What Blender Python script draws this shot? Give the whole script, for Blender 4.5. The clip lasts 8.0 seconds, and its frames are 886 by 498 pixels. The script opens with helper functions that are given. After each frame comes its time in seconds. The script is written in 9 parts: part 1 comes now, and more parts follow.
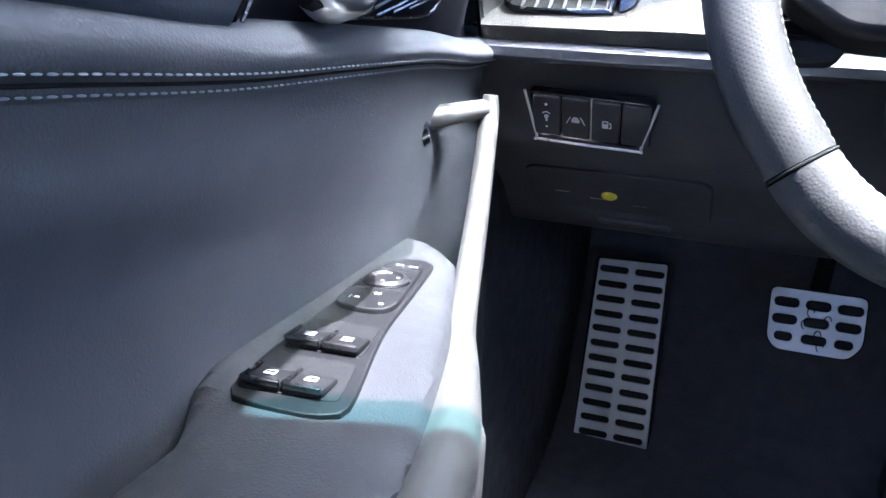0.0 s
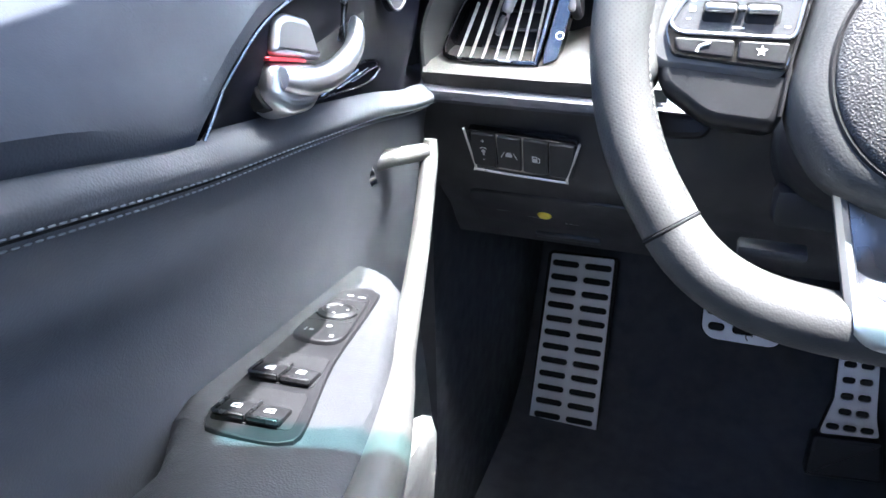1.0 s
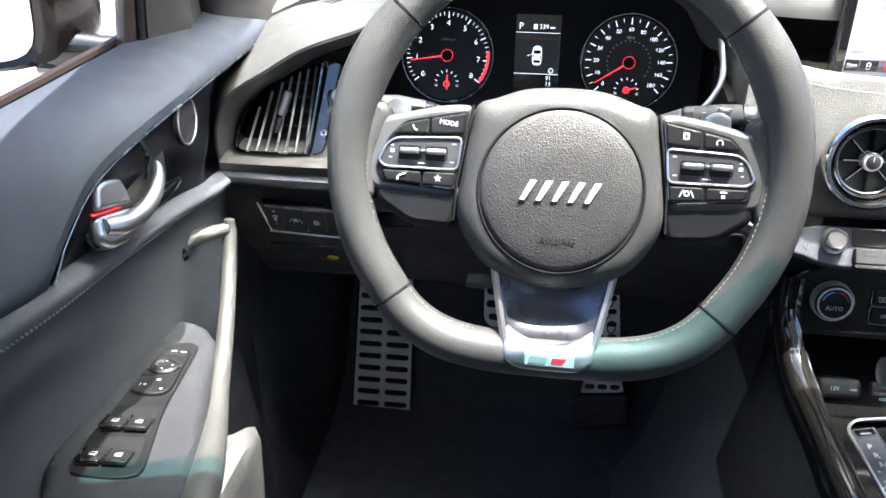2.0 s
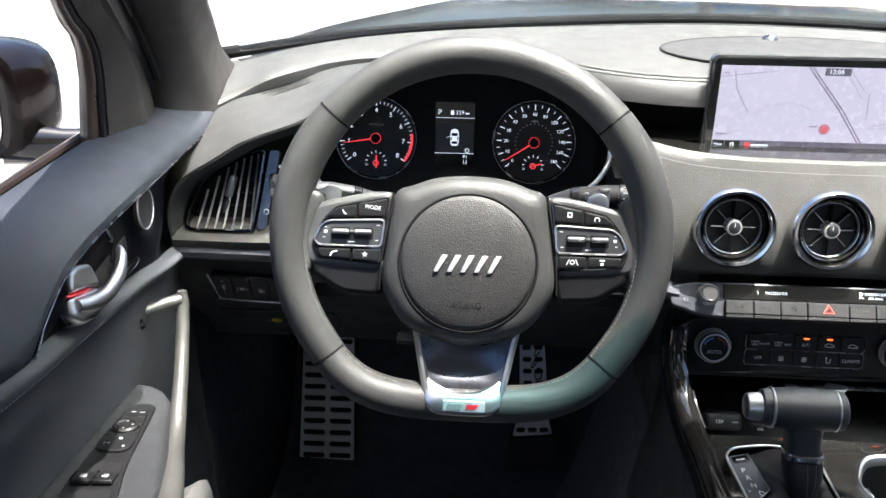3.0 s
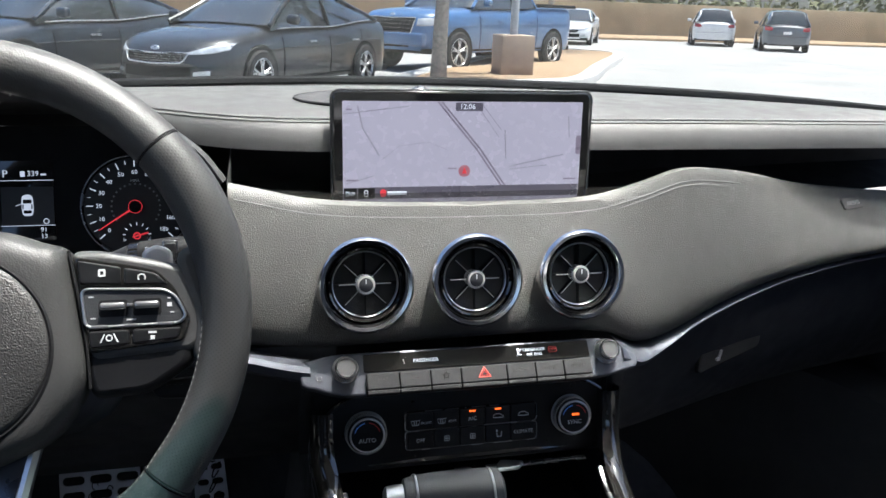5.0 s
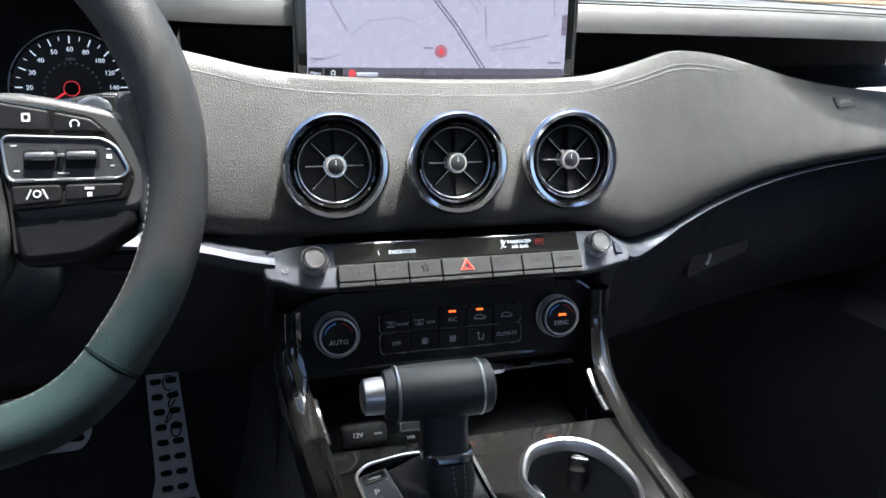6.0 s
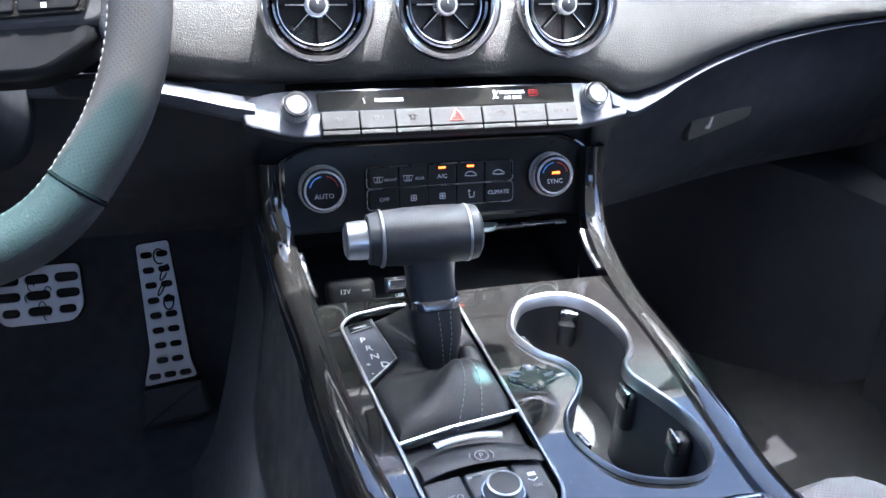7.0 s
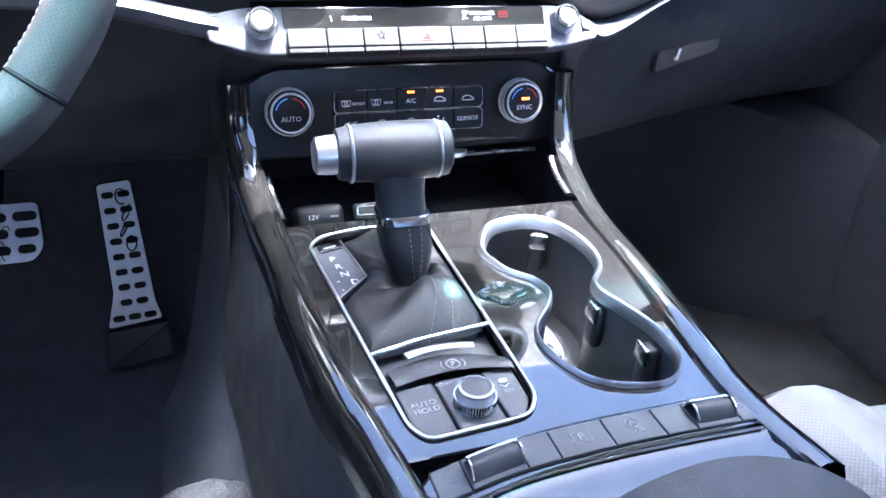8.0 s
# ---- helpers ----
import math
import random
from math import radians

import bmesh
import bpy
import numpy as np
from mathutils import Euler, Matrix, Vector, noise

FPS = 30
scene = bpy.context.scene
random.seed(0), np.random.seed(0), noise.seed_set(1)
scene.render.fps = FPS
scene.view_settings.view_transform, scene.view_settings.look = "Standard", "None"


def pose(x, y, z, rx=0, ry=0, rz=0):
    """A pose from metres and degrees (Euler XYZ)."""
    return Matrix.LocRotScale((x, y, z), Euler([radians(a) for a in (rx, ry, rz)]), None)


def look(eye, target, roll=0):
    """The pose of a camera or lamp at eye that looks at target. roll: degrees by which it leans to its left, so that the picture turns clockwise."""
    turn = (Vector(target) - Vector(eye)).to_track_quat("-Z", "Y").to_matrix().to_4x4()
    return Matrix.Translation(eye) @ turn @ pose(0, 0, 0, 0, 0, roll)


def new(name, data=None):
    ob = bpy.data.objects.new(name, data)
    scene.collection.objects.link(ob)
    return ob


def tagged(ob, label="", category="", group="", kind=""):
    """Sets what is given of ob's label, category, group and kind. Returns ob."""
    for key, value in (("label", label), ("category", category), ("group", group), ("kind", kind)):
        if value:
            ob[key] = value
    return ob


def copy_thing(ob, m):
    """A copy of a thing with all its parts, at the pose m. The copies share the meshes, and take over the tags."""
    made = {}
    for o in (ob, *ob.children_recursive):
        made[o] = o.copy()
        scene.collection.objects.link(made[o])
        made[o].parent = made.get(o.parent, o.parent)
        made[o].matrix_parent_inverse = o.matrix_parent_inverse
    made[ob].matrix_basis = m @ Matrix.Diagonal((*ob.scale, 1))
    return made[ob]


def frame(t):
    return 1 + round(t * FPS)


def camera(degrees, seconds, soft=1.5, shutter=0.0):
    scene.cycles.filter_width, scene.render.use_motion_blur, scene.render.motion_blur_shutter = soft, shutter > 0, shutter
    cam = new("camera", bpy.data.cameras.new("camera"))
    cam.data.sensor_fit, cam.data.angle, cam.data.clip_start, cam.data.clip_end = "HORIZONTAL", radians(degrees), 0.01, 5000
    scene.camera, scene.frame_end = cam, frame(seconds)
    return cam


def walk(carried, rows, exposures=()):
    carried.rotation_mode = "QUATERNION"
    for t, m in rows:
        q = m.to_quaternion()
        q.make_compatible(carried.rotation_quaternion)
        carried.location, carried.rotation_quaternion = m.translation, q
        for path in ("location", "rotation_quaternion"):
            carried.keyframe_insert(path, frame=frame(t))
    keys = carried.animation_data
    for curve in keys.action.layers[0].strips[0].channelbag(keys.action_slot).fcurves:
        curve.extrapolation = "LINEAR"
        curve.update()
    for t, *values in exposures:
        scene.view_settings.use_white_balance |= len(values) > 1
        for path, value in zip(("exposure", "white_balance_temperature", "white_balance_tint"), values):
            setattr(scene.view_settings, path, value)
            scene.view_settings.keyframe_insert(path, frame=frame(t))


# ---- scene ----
cam = camera(58.4, 8.0)
PATH = [
    (0, (-0.537, -0.57, 0.675), (-1.229, 1.111, -0.159), -1.0),
    (0.5, (-0.533, -0.576, 0.677), (-1.246, 1.081, -0.186), -1.7),
    (1, (-0.496, -0.607, 0.745), (-1.122, 1.065, -0.157), -1.0),
    (1.5, (-0.444, -0.685, 0.848), (-0.867, 1.021, -0.107), 0.1),
    (2, (-0.401, -0.729, 0.901), (-0.643, 1.004, -0.067), 0.2),
    (2.2, (-0.386, -0.754, 0.925), (-0.582, 0.99, -0.035), 0.2),
    (3.3, (-0.36, -0.821, 0.968), (-0.437, 1.005, 0.157), 0.7),
    (3.5, (-0.344, -0.816, 0.966), (-0.379, 1.024, 0.184), 0.8),
    (4, (-0.279, -0.789, 0.939), (-0.17, 1.079, 0.233), 1.0),
    (4.5, (-0.218, -0.737, 0.898), (0.072, 1.144, 0.285), 1.3),
    (4.7, (-0.2, -0.712, 0.886), (0.171, 1.164, 0.302), 1.5),
    (5.8, (-0.201, -0.633, 0.789), (0.351, 1.183, 0.16), 2.6),
    (6, (-0.204, -0.632, 0.778), (0.354, 1.166, 0.102), 2.6),
    (6.5, (-0.193, -0.629, 0.761), (0.348, 1.116, -0.053), 2.8),
    (7, (-0.191, -0.631, 0.73), (0.348, 1.072, -0.169), 3.0),
    (7.5, (-0.193, -0.635, 0.705), (0.369, 1.031, -0.249), 3.5),
    (8, (-0.196, -0.642, 0.7), (0.416, 0.991, -0.279), 4.2),
]
walk(cam, [(t, look(eye, target, roll)) for t, eye, target, roll in PATH],
     exposures=[(0, 3.65, 5020, 15), (0.5, 3.9, 5020, 15), (1.0, 3.85, 5250, 13), (2.2, 2.55, 5650, 10), (3.3, 1.85, 5700, 10), (4.0, 1.55, 5650, 10), (4.7, 1.3, 5600, 10), (5.8, 1.5, 5450, 10), (6.5, 2.65, 5400, 11), (7.2, 3.45, 5100, 15), (8.0, 4.0, 5020, 16)])

# ---- light ----
SUN_TO = Vector((0.20, 0.03, 1.0)).normalized()
world = bpy.data.worlds.new("sky")
scene.world = world
world.use_nodes = True
wn = world.node_tree
wn.nodes.clear()
sky = wn.nodes.new("ShaderNodeTexSky")
sky.sky_type = "NISHITA"
sky.sun_disc = False
sky.dust_density = 3.0
sky.sun_elevation = math.asin(SUN_TO.z)
sky.sun_rotation = math.atan2(SUN_TO.x, SUN_TO.y)
bg = wn.nodes.new("ShaderNodeBackground")
bg.inputs["Strength"].default_value = 0.08
wo = wn.nodes.new("ShaderNodeOutputWorld")
wn.links.new(sky.outputs[0], bg.inputs[0])
wn.links.new(bg.outputs[0], wo.inputs[0])
sun = bpy.data.lights.new("sun", "SUN")
sun.energy, sun.angle, sun.color = 4.7, radians(0.53), (1.0, 0.88, 0.71)
sun_ob = new("sun", sun)
sun_ob.matrix_world = look(SUN_TO * 50, (0, 0, 0))

# ---- materials ----
MATS = {}


def mat(name, rgb, rough=0.5, metal=0.0, vary=0.12, scale=6.0, bump=0.0, grain=400.0, kind="noise", coat=0.0, spec=0.5,
        glow=0.0, streak=None, rvary=0.08, dust=0.0, dim=1.0):
    """A procedural surface: base colour with slow stains, a fine relief, and slightly uneven gloss."""
    m = bpy.data.materials.new(name)
    m.use_nodes = True
    nt = m.node_tree
    p = nt.nodes["Principled BSDF"]
    tc = nt.nodes.new("ShaderNodeTexCoord")
    p.inputs["Metallic"].default_value = metal
    p.inputs["Specular IOR Level"].default_value = spec
    p.inputs["Coat Weight"].default_value = coat
    p.inputs["Coat Roughness"].default_value = 0.04
    big = nt.nodes.new("ShaderNodeTexNoise")
    big.inputs["Scale"].default_value = scale
    big.inputs["Detail"].default_value = 6.0
    nt.links.new(tc.outputs["Object"], big.inputs["Vector"])
    ramp = nt.nodes.new("ShaderNodeMapRange")
    ramp.inputs["From Min"].default_value, ramp.inputs["From Max"].default_value = 0.3, 0.7
    ramp.inputs["To Min"].default_value, ramp.inputs["To Max"].default_value = 1 - vary, 1 + vary
    nt.links.new(big.outputs["Fac"], ramp.inputs["Value"])
    mul = nt.nodes.new("ShaderNodeVectorMath")
    mul.operation = "SCALE"
    mul.inputs[0].default_value = rgb
    nt.links.new(ramp.outputs[0], mul.inputs["Scale"])
    colour = mul.outputs[0]
    rr = nt.nodes.new("ShaderNodeMapRange")
    rr.inputs["From Min"].default_value, rr.inputs["From Max"].default_value = 0.3, 0.7
    rr.inputs["To Min"].default_value, rr.inputs["To Max"].default_value = max(rough - rvary, 0.02), min(rough + rvary, 1)
    fine = nt.nodes.new("ShaderNodeTexNoise")
    fine.inputs["Scale"].default_value = scale * 7
    fine.inputs["Detail"].default_value = 4.0
    nt.links.new(tc.outputs["Object"], fine.inputs["Vector"])
    nt.links.new(fine.outputs["Fac"], rr.inputs["Value"])
    nt.links.new(rr.outputs[0], p.inputs["Roughness"])
    if dust:
        spk = nt.nodes.new("ShaderNodeTexVoronoi")
        spk.inputs["Scale"].default_value = 240.0
        nt.links.new(tc.outputs["Object"], spk.inputs["Vector"])
        lim = nt.nodes.new("ShaderNodeMapRange")
        lim.inputs["From Min"].default_value, lim.inputs["From Max"].default_value = 0.06, 0.10
        lim.inputs["To Min"].default_value, lim.inputs["To Max"].default_value = dust, 0.0
        nt.links.new(spk.outputs["Distance"], lim.inputs["Value"])
        few = nt.nodes.new("ShaderNodeMath")
        few.operation = "GREATER_THAN"
        few.inputs[1].default_value = 0.62
        sep = nt.nodes.new("ShaderNodeSeparateColor")
        nt.links.new(spk.outputs["Color"], sep.inputs[0])
        nt.links.new(sep.outputs[0], few.inputs[0])
        keep = nt.nodes.new("ShaderNodeMath")
        keep.operation = "MULTIPLY"
        nt.links.new(few.outputs[0], keep.inputs[0])
        nt.links.new(lim.outputs[0], keep.inputs[1])
        mx = nt.nodes.new("ShaderNodeMix")
        mx.data_type = "RGBA"
        mx.inputs[7].default_value = (0.4, 0.38, 0.34, 1)
        nt.links.new(keep.outputs[0], mx.inputs[0])
        nt.links.new(colour, mx.inputs[6])
        colour = mx.outputs[2]
    if bump:
        if kind == "leather":
            tex = nt.nodes.new("ShaderNodeTexVoronoi")
            tex.feature = "SMOOTH_F1"
            tex.inputs["Scale"].default_value = grain
            nt.links.new(tc.outputs["Object"], tex.inputs["Vector"])
            h = tex.outputs["Distance"]
        elif kind == "holes":
            mp = nt.nodes.new("ShaderNodeMapping")
            mp.inputs["Rotation"].default_value = (0, 0, radians(45))
            nt.links.new(tc.outputs["UV"], mp.inputs["Vector"])
            tex = nt.nodes.new("ShaderNodeTexVoronoi")
            tex.voronoi_dimensions = "2D"
            tex.inputs["Scale"].default_value = grain
            tex.inputs["Randomness"].default_value = 0.0
            nt.links.new(mp.outputs[0], tex.inputs["Vector"])
            cut = nt.nodes.new("ShaderNodeMapRange")
            cut.inputs["From Min"].default_value, cut.inputs["From Max"].default_value = 0.16, 0.30
            nt.links.new(tex.outputs["Distance"], cut.inputs["Value"])
            h = cut.outputs[0]
            dk = nt.nodes.new("ShaderNodeVectorMath")
            dk.operation = "MULTIPLY"
            add = nt.nodes.new("ShaderNodeMapRange")
            add.inputs["To Min"].default_value, add.inputs["To Max"].default_value = 0.7, 1.0
            nt.links.new(h, add.inputs["Value"])
            nt.links.new(colour, dk.inputs[0])
            nt.links.new(add.outputs[0], dk.inputs[1])
            colour = dk.outputs[0]
        elif kind == "brushed":
            mp = nt.nodes.new("ShaderNodeMapping")
            mp.inputs["Scale"].default_value = streak or (1, 40, 40)
            nt.links.new(tc.outputs["Object"], mp.inputs["Vector"])
            tex = nt.nodes.new("ShaderNodeTexNoise")
            tex.inputs["Scale"].default_value = grain
            nt.links.new(mp.outputs[0], tex.inputs["Vector"])
            h = tex.outputs["Fac"]
        else:
            tex = nt.nodes.new("ShaderNodeTexNoise")
            tex.inputs["Scale"].default_value = grain
            tex.inputs["Detail"].default_value = 3.0
            nt.links.new(tc.outputs["Object"], tex.inputs["Vector"])
            h = tex.outputs["Fac"]
        bp = nt.nodes.new("ShaderNodeBump")
        bp.inputs["Strength"].default_value = bump
        bp.inputs["Distance"].default_value = 0.6 / grain if kind != "brushed" else 0.0004
        nt.links.new(h, bp.inputs["Height"])
        nt.links.new(bp.outputs[0], p.inputs["Normal"])
    if glow:
        base = nt.nodes.new("ShaderNodeVectorMath")
        base.operation = "SCALE"
        base.inputs["Scale"].default_value = dim
        nt.links.new(colour, base.inputs[0])
        nt.links.new(base.outputs[0], p.inputs["Base Color"])
    else:
        nt.links.new(colour, p.inputs["Base Color"])
    if glow:
        nt.links.new(colour, p.inputs["Emission Color"])
        p.inputs["Emission Strength"].default_value = glow
    MATS[name] = m
    return m


LEATHER = mat("black_leather", (0.020, 0.021, 0.024), 0.46, vary=0.08, bump=0.12, grain=900, kind="leather", spec=0.5)
DOORLEATHER = mat("door_leather", (0.064, 0.067, 0.076), 0.55, spec=0.22, vary=0.03, rvary=0.03, bump=0.22, grain=900, kind="leather")
RIM_LEATHER = mat("rim_leather", (0.041, 0.041, 0.040), 0.52, bump=0.25, grain=900, kind="leather", spec=0.38)
RIM_HOLES = mat("perforated_rim_leather", (0.042, 0.042, 0.041), 0.46, bump=0.15, grain=420, kind="holes", spec=0.35)
PEBBLE = mat("airbag_skin", (0.036, 0.035, 0.034), 0.44, bump=0.9, grain=1000, kind="leather")
PAD = mat("soft_dash_skin", (0.043, 0.042, 0.0395), 0.54, bump=0.9, grain=1100, kind="leather", spec=0.5)
TOPPAD = mat("dash_top_skin", (0.036, 0.036, 0.036), 0.62, bump=0.22, grain=1300, kind="leather")
PLASTIC = mat("black_plastic", (0.017, 0.018, 0.021), 0.55, bump=0.3, grain=900)
FOOTWELL = mat("footwell_plastic", (0.017, 0.018, 0.022), 0.6, bump=0.3, grain=900, spec=0.3)
KEYBLACK = mat("black_key_plastic", (0.008, 0.008, 0.009), 0.45, bump=0.1, grain=900, spec=0.28)
SPOKEGREY = mat("grey_spoke_skin", (0.050, 0.050, 0.051), 0.42, bump=0.1, grain=900)
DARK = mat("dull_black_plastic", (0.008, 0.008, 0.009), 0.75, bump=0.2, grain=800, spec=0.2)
GREYPLASTIC = mat("dark_grey_plastic", (0.03, 0.031, 0.034), 0.45, bump=0.25, grain=900)
ARMSKIN = mat("armrest_skin", (0.025, 0.026, 0.029), 0.55, bump=0.3, grain=950, kind="leather", spec=0.3)
SILVERPLASTIC = mat("satin_silver_plastic", (0.27, 0.27, 0.275), 0.36, metal=0.7, vary=0.05, bump=0.05, grain=900)
GLOSS = mat("gloss_black", (0.011, 0.0105, 0.010), 0.06, rvary=0.03, coat=1.0, vary=0.2, dust=0.5)
CHROME = mat("chrome", (0.76, 0.76, 0.77), 0.09, metal=1.0, vary=0.05, rvary=0.04)
SATIN = mat("satin_chrome", (0.56, 0.57, 0.585), 0.33, metal=1.0, vary=0.05, rvary=0.05)
BRUSHED = mat("brushed_metal", (0.86, 0.86, 0.90), 0.42, metal=0.6, vary=0.08, bump=0.25, grain=60, kind="brushed")
SMOKE = mat("smoked_satin_metal", (0.21, 0.212, 0.22), 0.26, metal=1.0, vary=0.08, bump=0.05, grain=500)
CARPET = mat("black_carpet", (0.11, 0.114, 0.128), 0.95, vary=0.15, scale=40, bump=1.0, grain=900, spec=0.1)
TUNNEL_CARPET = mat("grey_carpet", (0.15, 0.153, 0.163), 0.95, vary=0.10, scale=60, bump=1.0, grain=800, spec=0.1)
THREAD = mat("pale_thread", (0.40, 0.41, 0.43), 0.7, vary=0.1)
DOORTHREAD = mat("blue_grey_thread", (0.23, 0.25, 0.28), 0.7, vary=0.1)
RIMTHREAD = mat("grey_rim_thread", (0.24, 0.24, 0.24), 0.7, vary=0.1)
DTHREAD = mat("dark_thread", (0.10, 0.10, 0.10), 0.8)
RINGSILVER = mat("bright_ring_silver", (0.66, 0.66, 0.67), 0.32, metal=0.25, vary=0.04)
SLAT = mat("pale_silver_slat", (0.60, 0.585, 0.555), 0.34, metal=0.35, vary=0.05)
INK = mat("white_print", (0.62, 0.63, 0.64), 0.6, vary=0.03)
GREYINK = mat("grey_print", (0.22, 0.22, 0.23), 0.6, vary=0.03)
REDINK = mat("red_print", (0.55, 0.03, 0.03), 0.5, vary=0.05)
BACKLIT = mat("lit_white_mark", (0.8, 0.82, 0.86), 0.5, vary=0.02, glow=0.28, dim=0.3)
REDLIT = mat("lit_red_mark", (0.9, 0.05, 0.06), 0.5, vary=0.02, glow=0.26, dim=0.3)
AMBER = mat("lit_amber_mark", (1.0, 0.13, 0.012), 0.5, vary=0.02, glow=0.75, dim=0.3)
YELLOW = mat("yellow_plastic", (0.75, 0.62, 0.03), 0.5)
REDPLASTIC = mat("red_plastic", (0.5, 0.02, 0.03), 0.4)


def glass_mat(name, tint, rough=0.0):
    m = bpy.data.materials.new(name)
    m.use_nodes = True
    p = m.node_tree.nodes["Principled BSDF"]
    p.inputs["Base Color"].default_value = (*tint, 1)
    p.inputs["Transmission Weight"].default_value = 1.0
    p.inputs["Roughness"].default_value = rough
    p.inputs["IOR"].default_value = 1.45
    return m


GLASS = glass_mat("clear_glass", (0.76, 0.80, 0.79))


# ---- mesh helpers ----
def thing(name, label, category, m=None, group="", kind=""):
    ob = new(name)
    ob.empty_display_size = 0.05
    if m is not None:
        ob.matrix_basis = m
    return tagged(ob, label, category, group, kind)


def part(name, bm, material, parent=None, label="", m=None, angle=38.0):
    """Links a bmesh as one mesh object under a thing or a part."""
    me = bpy.data.meshes.new(name)
    lim = radians(angle)
    bmesh.ops.recalc_face_normals(bm, faces=bm.faces)
    flat = bm.faces.layers.int.get("flat")
    for f in bm.faces:
        f.smooth = not (flat and f[flat])
    for e in bm.edges:
        e.smooth = not (len(e.link_faces) == 2 and e.calc_face_angle(0) > lim)
    bm.to_mesh(me)
    bm.free()
    me.materials.append(material)
    ob = new(name, me)
    ob.parent = parent
    if m is not None:
        ob.matrix_basis = m
    if label:
        ob["label"] = label
    return ob


def solo(name, bm, material, label, category, group="", kind="", m=None, angle=38.0):
    return tagged(part(name, bm, material, None, "", m, angle), label, category, group, kind)


def spline(pts, n, closed=False):
    """n points along a smooth curve through the given ones (Catmull-Rom), evenly spread by length."""
    p = [Vector(q) for q in pts]
    k = len(p)
    out = []
    for i in range(k if closed else k - 1):
        if closed:
            a, b, c, d = p[i - 1], p[i], p[(i + 1) % k], p[(i + 2) % k]
        else:
            a = p[i - 1] if i else p[0] * 2 - p[1]
            b, c = p[i], p[i + 1]
            d = p[i + 2] if i + 2 < k else c * 2 - b
        for s in range(12):
            t = s / 12
            out.append(0.5 * (2 * b + (c - a) * t + (2 * a - 5 * b + 4 * c - d) * t * t + (3 * b - a - 3 * c + d) * t ** 3))
    out.append(p[0].copy() if closed else p[-1].copy())
    run = [0.0]
    for q, r in zip(out, out[1:]):
        run.append(run[-1] + (r - q).length)
    res, j = [], 0
    for i in range(n):
        want = run[-1] * i / (n if closed else n - 1)
        while j < len(run) - 2 and run[j + 1] < want:
            j += 1
        f = (want - run[j]) / max(run[j + 1] - run[j], 1e-9)
        res.append(out[j].lerp(out[j + 1], min(max(f, 0), 1)))
    return res


def loft(rows, wrap=False, ring=False, caps=False, bm=None):
    """A skin over rows of points. wrap: each row closes on itself; ring: the last row joins the first. UVs in metres."""
    bm = bm or bmesh.new()
    uv = bm.loops.layers.uv.verify()
    vs = [[bm.verts.new(p) for p in row] for row in rows]
    nr, nc = len(rows), len(rows[0])
    lu = [0.0]
    for i in range(nr):
        a, b = Vector(rows[i][0]), Vector(rows[(i + 1) % nr][0])
        lu.append(lu[-1] + (a - b).length)
    lv = [0.0]
    mid = rows[nr // 2]
    for j in range(nc):
        lv.append(lv[-1] + (Vector(mid[j]) - Vector(mid[(j + 1) % nc])).length)
    for i in range(nr if ring else nr - 1):
        for j in range(nc if wrap else nc - 1):
            q = (vs[i][j], vs[(i + 1) % nr][j], vs[(i + 1) % nr][(j + 1) % nc], vs[i][(j + 1) % nc])
            if len(set(q)) < 4:
                continue
            f = bm.faces.new(q)
            for lp, (a, b) in zip(f.loops, ((i, j), (i + 1, j), (i + 1, j + 1), (i, j + 1))):
                lp[uv].uv = (lu[a], lv[b])
    if caps and wrap:
        bm.faces.new(vs[0])
        bm.faces.new(vs[-1][::-1])
    return bm


def tube(pts, r, segs=12, ring=False, caps=True, squash=1.0, up=(0, 0, 1), bm=None):
    """A round bar along points; r: a radius or one for each point."""
    p = [Vector(q) for q in pts]
    n = len(p)
    rows = []
    for i in range(n):
        a = p[i - 1] if (i or ring) else p[0]
        b = p[(i + 1) % n] if (i + 1 < n or ring) else p[-1]
        d = (b - a).normalized()
        u = Vector(up)
        if abs(d.dot(u)) > 0.95:
            u = Vector((0, 1, 0)) if abs(d.y) < 0.9 else Vector((1, 0, 0))
        x = d.cross(u).normalized()
        y = x.cross(d)
        rad = r[i] if isinstance(r, (list, tuple)) else r
        rows.append([p[i] + (x * math.cos(t) + y * math.sin(t) * squash) * rad for t in (2 * math.pi * k / segs for k in range(segs))])
    return loft(rows, True, ring, caps and not ring, bm)


def box(sx, sy, sz, at=(0, 0, 0), bevel=0.0, segs=2, bm=None, turn=None):
    own = bmesh.new()
    bmesh.ops.create_cube(own, size=1.0)
    bmesh.ops.scale(own, vec=(sx, sy, sz), verts=own.verts)
    if bevel:
        bmesh.ops.bevel(own, geom=own.edges[:], offset=min(bevel, 0.49 * min(sx, sy, sz)), segments=segs, affect="EDGES", profile=0.5)
    if turn is not None:
        bmesh.ops.transform(own, matrix=turn, verts=own.verts)
    bmesh.ops.translate(own, vec=at, verts=own.verts)
    if bm is None:
        return own
    me = bpy.data.meshes.new("tmp")
    own.to_mesh(me)
    bm.from_mesh(me)
    bpy.data.meshes.remove(me)
    own.free()
    return bm


